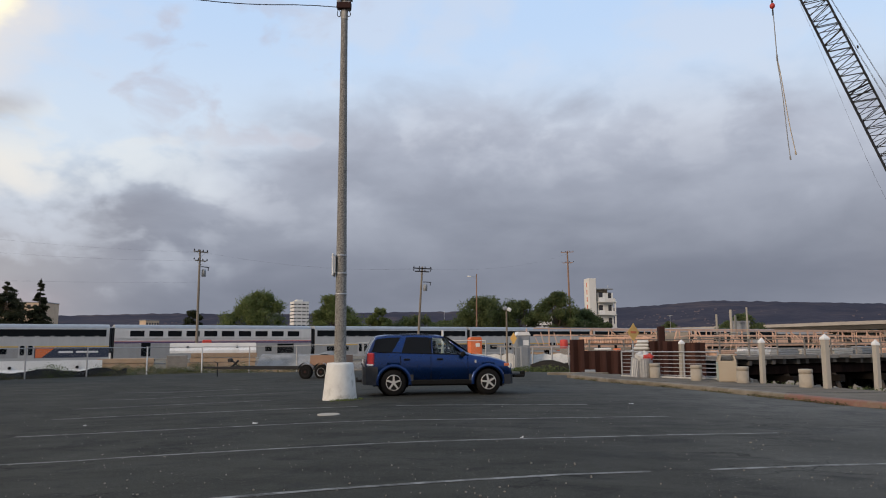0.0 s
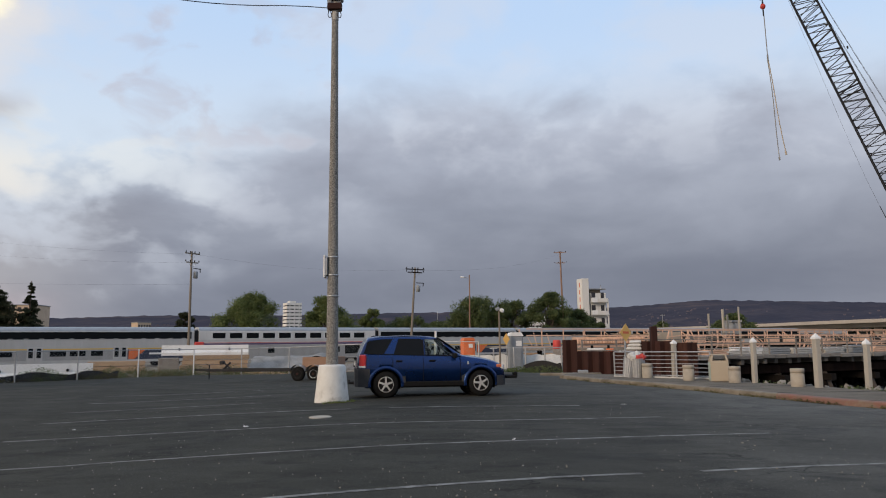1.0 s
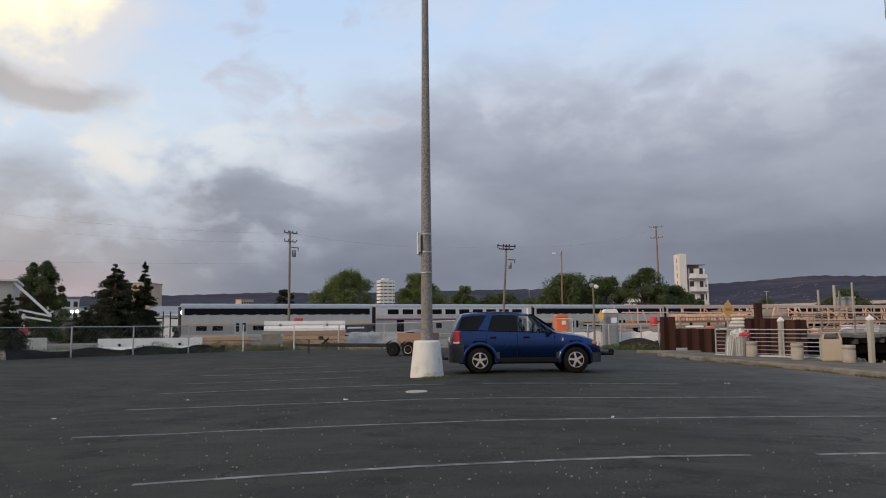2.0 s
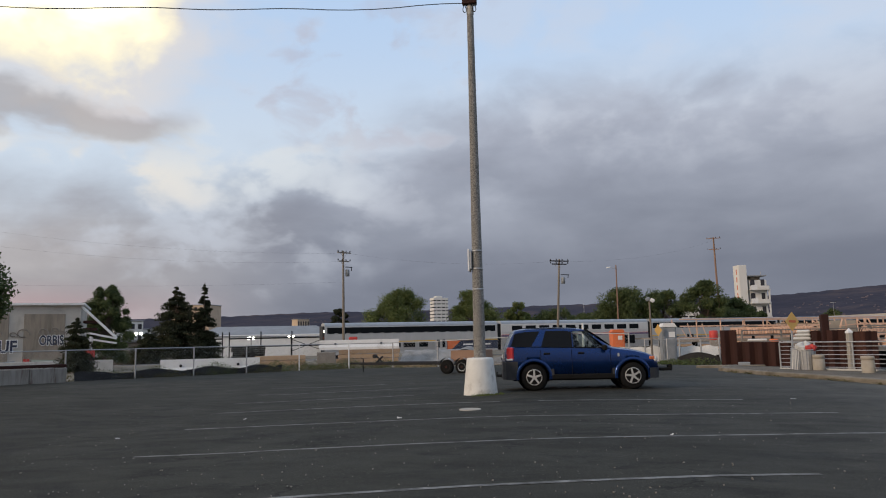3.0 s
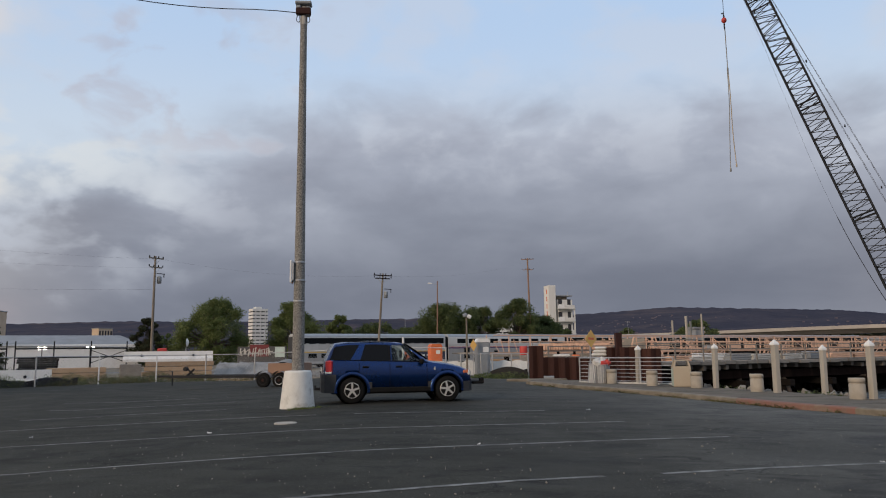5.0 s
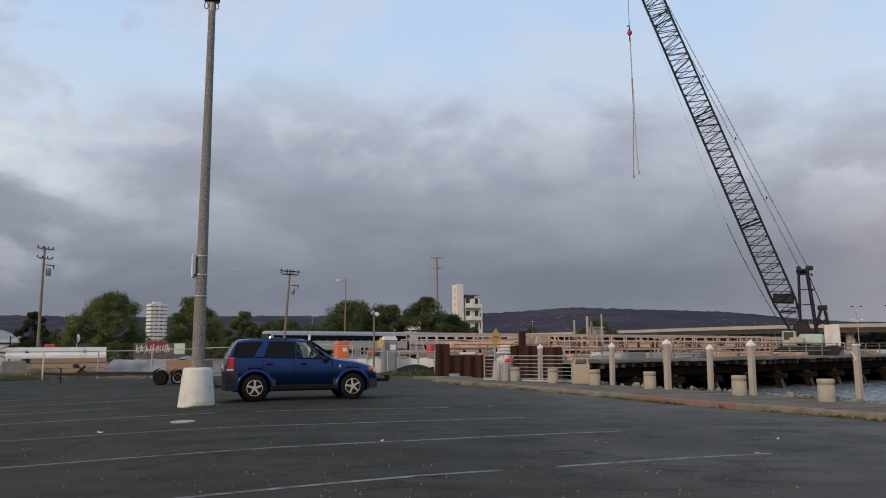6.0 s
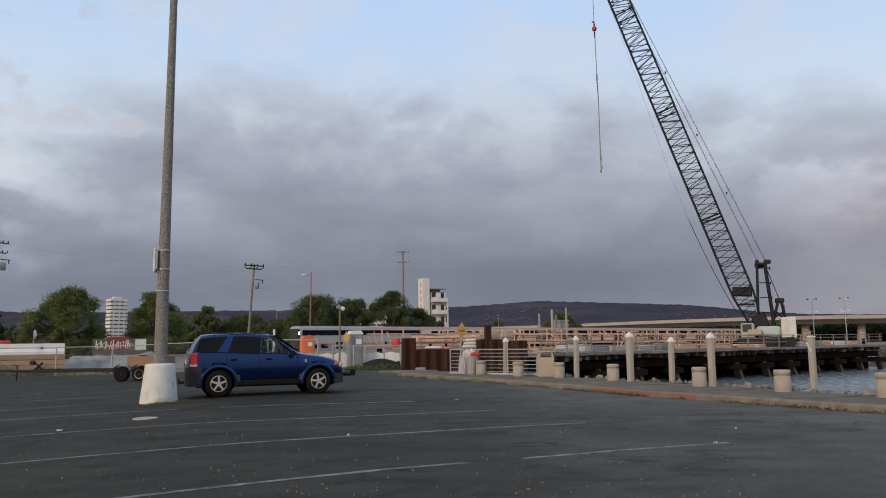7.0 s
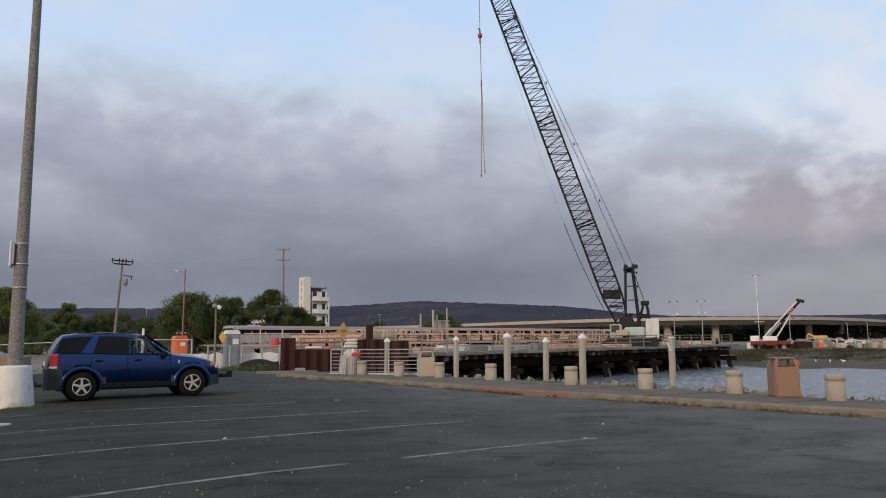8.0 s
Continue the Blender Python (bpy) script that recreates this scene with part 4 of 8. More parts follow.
def coach(kind):
    half = CAR_L / 2 - 0.28
    label = {"band": "silver bilevel railway coach with dark window band and navy stripe", "plain": "silver bilevel railway coach with a row of separate windows"}[kind]
    ob = thing("railway_coach", label, "railway coach", group="coaches of the passing train")
    part("body", Geo().prism(car_shell(), "x", -half, half), M["silver" if kind == "band" else "silver_bright"], ob)
    roof_of(ob, half)
    for s in (-1, 1):
        part("gangway", Geo().box((s * (half + 0.13), 0, 2.9), (0.26, 2.3, 3.1), 0, 0.05), M["cladding"], ob, "dark grey rubber gangway")
        part("end_panel", Geo().box((s * (half + 0.015), 0, 2.5), (0.03, 2.9, 3.7), 0, 0.01), M["dark_steel"], ob)
    for x in (-half + 3.2, half - 3.2):
        bogie(ob, x)
    for side in (-1, 1):
        y = side * 1.525
        if kind == "band":
            part("window_band", Geo().box((0, y, 3.80), (2 * half - 0.7, 0.03, 0.86), 0, 0.01), M["train_glass"], ob, "long dark window band")
            for i in range(15):
                part("window_bracket", Geo().box((-half + 1.6 + i * 1.6, y + side * 0.012, 3.42), (0.5, 0.03, 0.07)), M["silver"], ob)
            part("stripe", Geo().box((0, y, 2.19), (2 * half - 0.02, 0.02, 0.13)), M["yellow"], ob, "yellow stripe")
            part("lower_band", Geo().box((8.7, y, 1.50), (2 * (half - 8.7) - 0.02, 0.02, 1.24)), M["navy"], ob, "navy lower band")
            part("lower_panel", Geo().box((-half / 2 + 2.1, y, 1.50), (half + 4.2, 0.02, 1.24)), M["train_grey"], ob)
            for door_x in (-5.3, 3.9):
                for dx in (-0.42, 0.42):
                    leaf = part("door_leaf", Geo().box((door_x + dx, y + side * 0.012, 1.47), (0.78, 0.03, 1.95), 0, 0.02), M["silver"], ob)
                    part("door_window", Geo().box((door_x + dx, y + side * 0.03, 1.75), (0.46, 0.02, 1.1), 0, 0.02), M["train_glass"], leaf)
            for wx, ww in ((-10.2, 1.3), (-8.2, 1.3), (-2.9, 1.7), (-0.8, 1.7), (1.3, 1.3)):
                part("window", Geo().box((wx, y + side * 0.012, 1.66), (ww, 0.02, 0.62), 0, 0.01), M["train_glass"], ob)
            # slanted orange panel and illegible lettering as bars
            part("orange_panel", Geo().prism([(4.85, 2.10), (6.9, 2.10), (5.5, 0.9), (4.85, 0.9)], "y", y + side * 0.014, y + side * 0.020), M["orange"], ob, "slanted orange panel")
            for bx, bw in ((8.0, 1.5), (10.3, 2.4)):
                part("lettering", Geo().box((bx, y + side * 0.016, 1.55), (bw, 0.01, 0.22)), M["white"], ob, "white lettering bar")
        else:
            for i in range(10):
                part("window", Geo().box((-half + 2.6 + i * 2.24, y, 3.74), (1.66, 0.03, 0.72), 0, 0.02), M["train_glass"], ob)
            part("stripe", Geo().box((0, y, 2.62), (2 * half - 0.02, 0.02, 0.22)), M["purple"], ob, "dark violet stripe")
            part("stripe", Geo().box((0, y, 2.80), (2 * half - 0.02, 0.02, 0.06)), M["red"], ob, "thin red stripe")
            part("lower_band", Geo().box((0, y, 1.55), (2 * half - 0.02, 0.02, 1.85)), M["train_grey"], ob)
            for x, wd, hh in ((9.0, 2.3, 1.3), (6.6, 0.9, 0.75), (-3, 0.9, 0.75), (-9, 1.1, 1.7)):
                part("window", Geo().box((x, y + side * 0.012, 1.75), (wd, 0.02, hh), 0, 0.02), M["train_glass"], ob)
            for i in range(4):
                part("rib", Geo().box((0, y + side * 0.004, 3.02 + i * 0.06), (2 * half - 0.1, 0.02, 0.02)), M["silver"], ob)
    return ob


def tail_lights(ob):
    half = CAR_L / 2 - 0.28
    part("tail_lamp", Geo().box((-half - 0.02, -1.2, 3.75), (0.06, 0.22, 0.45), 0, 0.02), M["lamp_glow"], ob, "lit lamp at the coach end")
    part("marker_lamp", Geo().box((-half - 0.02, -1.25, 2.85), (0.06, 0.16, 0.3), 0, 0.02), M["amber"], ob)


def locomotive():
    ob = thing("locomotive", "silver and dark diesel locomotive leading the train", "locomotive")
    part("body", Geo().prism([(-9.5, 1.1), (9.5, 1.1), (9.5, 2.6), (8.2, 4.5), (-9.5, 4.6)], "y", -1.5, 1.5), M["silver"], ob)
    part("window", Geo().box((8.4, 0, 3.8), (0.9, 2.7, 0.7), 0, 0.05), M["train_glass"], ob)
    part("fuel_tank", Geo().box((0, 0, 0.75), (5, 2.6, 0.8), 0, 0.1), M["dark_steel"], ob)
    for x in (-6, 6):
        bogie(ob, x)
    return ob


track()
TRAIN = []
band_proto, plain_proto = coach("band"), coach("plain")
for i in range(6):
    k = "plain" if i == 1 else "band"
    if i == 0:
        TRAIN.append((band_proto, 0))
    elif i == 1:
        TRAIN.append((plain_proto, 1))
    else:
        TRAIN.append((copy_thing(band_proto, Matrix.Identity(4)), i))
tail_lights(band_proto)
TRAIN.append((locomotive(), 6))
TRAIN_SPEED = 0.426 * CAR_L


def train_pose(i, t):
    s = CAR_L * (i - 0.505) + TRAIN_SPEED * t - (3.2 if i == 6 else 0)
    p = TRACK_P + TRACK_D * s
    return pose(p.x, p.y, -0.8, 0, 0, TRACK_ANGLE)


# ---- trestle pier ----
TR_A, TR_D = Vector((8.6, 41.6, 0)), Vector((0.929, 0.370, 0))
TR_N = Vector((-0.370, 0.929, 0))
TR_ANG = math.degrees(math.atan2(TR_D.y, TR_D.x))
DECK_Z = 0.55


def tr(s, o, z):
    p = TR_A + TR_D * s + TR_N * o
    return Vector((p.x, p.y, z))


def trestle():
    L = 58
    ob = thing("trestle_pier", "long dark timber and steel trestle pier over the water", "pier")
    rnd = random.Random(8)
    # deck planks seen end on along the edge
    proto = Geo().box((0, 5.0, 0), (0.98, 11.0, 0.22), 0, 0.02).mesh("plank", M["deck_timber"])
    for i in range(int(L)):
        p = tr(i + 0.5, 0, DECK_Z - 0.11)
        part("plank", proto, None, ob, m=pose(p.x + rnd.uniform(-.04, .04), p.y - rnd.uniform(0, 0.12), p.z + rnd.uniform(-.03, .03), 0, 0, TR_ANG))
    stub = Geo().box((0, 0, 0), (0.30, 1.2, 0.30), 0, 0.02).mesh("joist_end", M["joist_timber"])
    for i in range(int(L / 1.1)):
        p = tr(i * 1.1 + 0.3, 0.35, DECK_Z - 0.40)
        part("joist_end", stub, None, ob, m=pose(p.x + rnd.uniform(-.25, .25), p.y + rnd.uniform(-.2, .25), p.z + rnd.uniform(-.07, .05), rnd.uniform(-5, 5), 0, TR_ANG + rnd.uniform(-7, 7)))
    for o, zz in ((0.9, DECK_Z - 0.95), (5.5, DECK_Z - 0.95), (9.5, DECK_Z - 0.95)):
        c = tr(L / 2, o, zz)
        part("girder", Geo().box(c, (L, 0.4, 0.55), TR_ANG, 0.02), M["girder"], ob, "long rusty steel girder, darkened for the shade under the deck")
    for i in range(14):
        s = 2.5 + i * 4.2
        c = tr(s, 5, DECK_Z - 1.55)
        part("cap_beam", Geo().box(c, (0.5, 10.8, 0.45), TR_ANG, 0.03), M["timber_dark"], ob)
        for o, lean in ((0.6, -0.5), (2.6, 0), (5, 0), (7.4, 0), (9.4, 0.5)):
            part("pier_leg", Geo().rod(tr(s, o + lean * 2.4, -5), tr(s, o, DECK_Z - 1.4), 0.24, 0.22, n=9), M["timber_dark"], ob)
        part("raker", Geo().rod(tr(s + 1.9, 0.2, -5), tr(s + 0.1, 0.5, DECK_Z - 1.3), 0.25, n=9), M["raker"], ob, "brown timber raking pile")
    # steel guard rail
    for i in range(int(L / 2.4) + 1):
        a = tr(i * 2.4, 0.25, DECK_Z)
        part("rail_post", Geo().box(a + Vector((0, 0, 0.52)), (0.075, 0.075, 1.1), TR_ANG), M["timber_old"], ob)
    for z in (0.45, 0.78, 1.05):
        c = tr(L / 2, 0.2, DECK_Z + z)
        part("guard_rail", Geo().box(c, (L, 0.045, 0.06), TR_ANG), M["timber_old"], ob)
    # abutment wall, and added back and end walls that darken under the deck
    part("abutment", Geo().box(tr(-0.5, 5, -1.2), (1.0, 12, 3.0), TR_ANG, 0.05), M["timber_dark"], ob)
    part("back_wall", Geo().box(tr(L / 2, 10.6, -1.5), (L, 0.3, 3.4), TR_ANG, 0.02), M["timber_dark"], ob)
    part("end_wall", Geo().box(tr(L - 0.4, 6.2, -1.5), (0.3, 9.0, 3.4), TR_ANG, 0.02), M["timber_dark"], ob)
    part("gauge_board", Geo().box(tr(2.2, 0.6, DECK_Z - 0.75), (0.16, 0.03, 0.55), TR_ANG), M["safety"], ob, "yellow gauge board")
    for k in range(4):
        part("mark", Geo().box(tr(2.7 + k * 0.42, 0.66, DECK_Z - 0.85), (0.26, 0.03, 0.12), TR_ANG), M["white"], ob, "white painted mark")


def falsework():
    """Formwork walkway with fresh timber railings behind the trestle."""
    ob = thing("formwork_bridge", "raw timber formwork deck with braced timber railings", "formwork")
    rnd = random.Random(5)
    s0, s1, o = 2.5, 63, 12.5
    top = lambda s: 2.55 - 0.004 * max(0, s)
    part("deck", Geo().box(tr((s0 + s1) / 2, o + 3, 1.2), (s1 - s0, 6, 0.12), TR_ANG), M["timber_old"], ob)
    part("edge_beam", Geo().box(tr((s0 + s1) / 2, o - 0.1, 1.16), (s1 - s0, 0.1, 0.16), TR_ANG), M["timber"], ob)
    for k, oo in enumerate((o, o + 5.8)):
        n = int((s1 - s0) / 1.9)
        begin = s0 + 0.6 + k * 9.0
        for i in range(k * 5, n + 1):
            s = s0 + i * 1.9 + rnd.uniform(-.1, .1)
            z1 = top(s)
            part("post", Geo().rod(tr(s, oo, 1.1), tr(s, oo, z1), 0.055, n=4), M["timber"], ob)
            if i % 2 == k and i > 3:
                part("brace", Geo().rod(tr(s, oo - 0.02, z1 - 0.2), tr(s + rnd.choice((0.9, 1.0)), oo - 0.5, 1.3), 0.045, n=4), M["timber"], ob)
        for dz in (0.0, -0.5):
            a, b = tr(begin, oo - 0.06, top(s0) + dz), tr(s1, oo - 0.06, top(s1) + dz)
            part("rail", Geo().rod(a, b, 0.06, n=4), M["timber"], ob)
    # added dark sheets: stand in for the shaded depth behind the formwork
    for i in range(21):
        s = s0 + 11 + i * 2.4
        part("back_panel", Geo().box(tr(s, o + 6.1, 0.55 + rnd.uniform(-.12, .12)), (2.36, 0.05, 3.1), TR_ANG, 0.0), M["shade_ply"], ob, "added dark panel standing in for shade behind the railings")
    for i in range(60):
        s = s0 + 1.5 + i * 0.98 + rnd.uniform(-.3, .3)
        oo = o + rnd.uniform(0.3, 5.4)
        part("stake", Geo().rod(tr(s, oo, 1.2), tr(s + rnd.uniform(-.5, .5), oo, rnd.uniform(1.6, 2.3)), 0.035, n=4), M[rnd.choice(("timber", "timber", "boards", "timber_old"))], ob)
    for i in range(16):
        s = s0 + 3 + i * 0.62
        part("joist", Geo().box(tr(s, o - 0.5, 0.85), (0.12, 0.5, 0.32), TR_ANG), M["timber"], ob)
    for i in range(12):
        s = s0 + 2 + i * 7
        for oo in (o + 0.5, o + 5.5):
            part("support", Geo().rod(tr(s, oo, -3.3), tr(s, oo, 1.1), 0.2, n=8), M["timber_dark"], ob)


trestle()
falsework()


# ---- crane ----
def crane():
    c = at(-37.4, 75.0, DECK_Z + 0.0)
    rz = math.degrees(math.atan2(c.y, c.x)) - 90   # local x runs to the right across the line of sight
    ob = thing("crawler_crane", "black lattice-boom crawler crane with a pale counterweight", "crane", pose(c.x, c.y, c.z, 0, 0, rz))
    for y in (-2.2, 2.2):
        part("track", Geo().prism([(-2.5, 0.3), (-2.3, 0.0), (2.3, 0.0), (2.5, 0.3), (2.5, 0.6), (2.3, 0.85), (-2.3, 0.85), (-2.5, 0.6)], "y", y - 0.45, y + 0.45), M["dark_steel"], ob)
    part("turntable", Geo().rod((0, 0, 0.9), (0, 0, 1.3), 1.2, n=20), M["dark_steel"], ob)
    part("machinery_house", Geo().box((0.3, 0, 1.4), (2.2, 2.6, 1.0), 0, 0.22), M["pale_teal"], ob, "pale teal rounded machinery house")
    part("cab", Geo().box((-1.5, -1.2, 1.5), (1.2, 1.1, 1.4), 0, 0.12), M["bin_green"], ob)
    part("cab_window", Geo().box((-1.55, -1.77, 1.75), (0.8, 0.03, 0.7), 0, 0.01), M["bldg_dark_win"], ob)
    part("boom_foot_housing", Geo().box((-0.35, 0, 2.3), (1.3, 2.0, 1.5), 0, 0.1, (0, -18, 0)), M["dark_steel"], ob)
    part("counterweight", Geo().box((2.0, 0, 1.75), (1.25, 3.0, 1.9), 0, 0.06), M["cloth_white"], ob, "pale block counterweight")
    part("step_plate", Geo().box((-0.9, -1.6, 1.35), (1.2, 0.7, 0.5), 0, 0.05), M["tan_bin"], ob)
    # A-frame gantry
    g = Geo()
    for y in (-0.9, 0.9):
        g.rod((0.8, y, 1.9), (0.35, y, 7.8), 0.16, n=6)
        g.rod((-0.55, y, 1.9), (-0.35, y, 7.8), 0.12, n=6)
        g.rod((0.35, y, 7.8), (-0.35, y, 7.8), 0.14, n=6)
    for z in (3.2, 4.6, 6.0, 7.4):
        g.rod((0.75, -0.9, z), (0.75, 0.9, z), 0.07, n=5)
        g.rod((-0.25, -0.9, z), (0.75, -0.9, z), 0.05, n=5)
    part("gantry", g, M["dark_steel"], ob, "black steel gantry")
    part("gantry_sheaves", Geo().box((0.0, 0, 7.75), (1.1, 1.5, 0.4), 0, 0.1).rod((0.7, -0.6, 8.0), (0.7, -0.3, 8.0), 0.22, n=14).rod((-0.3, 0.3, 8.0), (-0.3, 0.6, 8.0), 0.22, n=14), M["dark_steel"], ob)
    g = Geo()
    for y in (-0.8, 0.8):
        g.rod((0.5, y, 1.6), (1.3, y, 4.3), 0.13, n=6).rod((1.9, y, 2.0), (1.55, y, 4.2), 0.11, n=6)
        g.rod((0.7, y, 2.6), (1.75, y, 3.3), 0.08, n=5).rod((0.9, y, 3.4), (1.75, y, 2.6), 0.08, n=5)
    g.box((1.4, 0, 4.3), (0.8, 1.8, 0.4), 0, 0.06)
    part("mast", g, M["dark_steel"], ob)
    for k in range(5):
        part("boom_hoist_rope", Geo().rod((1.4, -0.6 + k * 0.3, 4.4), (0.35, -0.6 + k * 0.3, 7.8), 0.03, n=4), M["wire"], ob)
    # lattice boom
    foot, tip = Vector((-0.35, 0, 0.8)), Vector((-15.3, 0, 46.8))
    axis = (tip - foot)
    L = axis.length
    ax = axis.normalized()
    side_v = Vector((ax.z, 0, -ax.x)).normalized()
    yv = Vector((0, 1, 0))
    boom = part("boom", Geo().rod(foot - yv * 1.1, foot + yv * 1.1, 0.12), M["dark_steel"], ob, "long black lattice boom")

    def half_w(s):
        return min(0.30 + s * 0.15, 0.98, 0.4 + (L - s) * 0.14)

    def cp(s, i):
        hw = half_w(s)
        sx, sy = ((-1, -1), (1, -1), (1, 1), (-1, 1))[i]
        return foot + ax * s + side_v * hw * sx + yv * hw * sy
    steps = 34
    ss = [L * i / steps for i in range(steps + 1)]
    for i in range(4):
        g = Geo()
        g.path([cp(s, i) for s in ss], 0.10, 6)
        part("chord", g, M["dark_steel"], boom)
    for f in range(4):
        g = Geo()
        for j in range(steps):
            a, b = (f, (f + 1) % 4) if j % 2 else ((f + 1) % 4, f)
            mid = (ss[j] + ss[j + 1]) / 2
            g.rod(cp(ss[j], a), cp(mid, b), 0.046, n=4, caps=False)
            g.rod(cp(mid, b), cp(ss[j + 1], a), 0.046, n=4, caps=False)
            g.rod(cp(mid, a), cp(mid, b), 0.036, n=4, caps=False)
        part("lacing", g, M["dark_steel"], boom)
    for s in (12.5, 24.5, 36.5):
        g = Geo()
        for f in range(4):
            g.rod(cp(s, f), cp(s, (f + 1) % 4), 0.09, n=5)
        part("splice", g, M["dark_steel"], boom)
    c2 = foot + ax * 4.7
    part("winch", Geo().box(c2, (1.75, 1.6, 0.85), 0, 0.05, (0, 4, 0)), M["dark_steel"], boom, "black boom winch")
    part("cross_tie", Geo().box(foot + ax * 3.4, (1.3, 1.3, 0.14), 0, 0.02, (0, 3, 0)), M["dark_steel"], boom)
    part("boom_head", Geo().box(tip, (1.0, 1.0, 1.2), 0, 0.2).rod(tip + Vector((-0.5, -0.3, 0)), tip + Vector((-0.5, 0.3, 0)), 0.55, n=18), M["dark_steel"], boom)
    for y, gx in ((-0.75, -0.32), (-0.45, -0.22), (0.45, 0.42), (0.75, 0.52)):
        part("pendant", Geo().rod((gx, y, 8.1), tip + Vector((0.3 + gx * 0.4, y, 0)), 0.021, n=4), M["wire"], ob)
    for t in (0.18, 0.34, 0.52):
        p = Vector((0.1, -0.6, 8.0)).lerp(tip + Vector((0.3, -0.6, 0)), t)
        part("pendant_link", Geo().box(p, (0.12, 0.4, 0.2), 0, 0.03), M["dark_steel"], ob)
    for gx in (-0.32, 0.45):
        part("sheave", Geo().rod((gx, -0.7, 8.05), (gx, 0.7, 8.05), 0.2, n=14), M["dark_steel"], ob)
    # hose line hanging in front of the boom
    pts = []
    a, b = foot + ax * 40 - side_v * 1.1, foot + ax * 3.0 - side_v * 1.2
    for i in range(26):
        t = i / 25
        pts.append(a.lerp(b, t) - side_v * 1.0 * math.sin(math.pi * t ** 1.6) * (0.6 + 0.4 * t))
    part("tag_line", Geo().path(pts, 0.009, 4), M["wire"], ob)
    hose = [pts[k] - yv * 0.02 for k in range(18, 26)]
    part("hose", Geo().path(hose, 0.032, 6), M["dark_steel"], ob)
    mw = Matrix.Translation(c) @ Matrix.Rotation(radians(rz), 4, "Z")
    head = mw @ (tip + Vector((0.25, 0, 0)))
    return head, rz


CRANE_HEAD, CRANE_RZ = crane()


def hoist():
    """Hoist rope, ball and slings: one hanging thing with its pivot at the boom head."""
    ball_z = 35.2 - CRANE_HEAD.z
    ob = thing("hook_ball", "red hook ball on a hoist rope with long slings hanging below", "crane hook", pose(CRANE_HEAD.x, CRANE_HEAD.y, CRANE_HEAD.z, 0, 0, CRANE_RZ))
    part("hoist_rope", Geo().rod((0, 0, 0), (0, 0, ball_z + 0.5), 0.028, n=5), M["wire"], ob)
    part("swivel", Geo().rod((0, 0, ball_z + 0.35), (0, 0, ball_z + 0.75), 0.10, 0.05, n=8).box((-0.1, 0, ball_z + 0.8), (0.3, 0.1, 0.12), 0, 0.02), M["dark_steel"], ob)
    part("ball", Geo().lathe([(0.05, 0.30), (0.18, 0.23), (0.26, 0.08), (0.26, -0.08), (0.18, -0.23), (0.05, -0.30)], (0, 0, ball_z), n=16), M["red"], ob, "weathered red ball")
    part("shackle", Geo().rod((0, 0, ball_z - 0.35), (0, 0, ball_z - 1.0), 0.08, n=6), M["dark_steel"], ob)
    z0, z1 = ball_z - 0.9, 19.4 - CRANE_HEAD.z
    up_g = Geo().rod((0.03, 0, z0), (0.05, 0, z0 - 4.5), 0.05, n=6).rod((0.05, 0, z0 - 4.3), (0.05, 0, z0 - 4.9), 0.09, n=6)
    part("sling_upper", up_g, M["cloth_grey"], ob)
    return ob, z0 - 4.7, z1


HOOK, SLING_Z0, SLING_Z1 = hoist()


def slings():
    out = []
    for k, (mname, w_) in enumerate((("cloth_grey", 0.045), ("tan_bin", 0.05))):
        L = SLING_Z0 - SLING_Z1 - (0.0 if k == 0 else 0.4)
        g = Geo()
        for i in range(10):
            a, b = i / 10, (i + 1) / 10
            g.rod((0.06 * math.sin(a * 5 + k), 0, -L * a), (0.06 * math.sin(b * 5 + k), 0, -L * b), w_, n=5)
        g.rod((0.06 * math.sin(5 + k), 0, -L), (0.06 * math.sin(5 + k), 0, -L - 0.35), 0.09, n=6)
        out.append(part("sling", g, M[mname], HOOK, "hanging lifting sling", pose(0, 0.05 * k, SLING_Z0)))
    return out


SLINGS = slings()


# ---- blue car ----
CAR_X = [-2.18, -2.155, -2.095, -2.027, -1.925, -1.84, -1.5, -0.8, -0.2, 0.08, 0.45, 0.8, 0.95, 1.4, 1.752, 1.946, 2.051, 2.104, 2.122]
CAR_TOP = [0.62, 0.98, 1.18, 1.33, 1.54, 1.655, 1.70, 1.715, 1.70, 1.66, 1.43, 1.17, 1.13, 1.07, 0.99, 0.91, 0.82, 0.68, 0.55]
CAR_W = [0.40, 0.60, 0.74, 0.815, 0.865, 0.885, 0.905, 0.905, 0.905, 0.905, 0.905, 0.905, 0.905, 0.895, 0.865, 0.80, 0.73, 0.66, 0.60]


def car_section(x):
    top = float(np.interp(x, CAR_X, CAR_TOP))
    wd = float(np.interp(x, CAR_X, CAR_W))
    belt = min(top - 0.05, 1.13 - 0.035 * x)
    rise = min(1.0, max(0.0, (top - belt - 0.05) / 0.5))
    wr = wd - 0.09 - 0.17 * rise
    zb = 0.28 + 0.10 * max(0, abs(x) - 1.9) / 0.4
    return [(0.0, zb), (wd * 0.86, zb), (wd - 0.065, min(zb + 0.08, belt - 0.1)), (wd - 0.012, min(0.60, belt - 0.08)), (wd, min(0.74, belt - 0.06)), (wd - 0.012, min(0.93, belt - 0.03)), (wd - 0.05, belt), (wr + 0.015, max(belt + 0.012, top - 0.075)), (wr - 0.08, top - 0.012), (0.0, top + 0.02)]


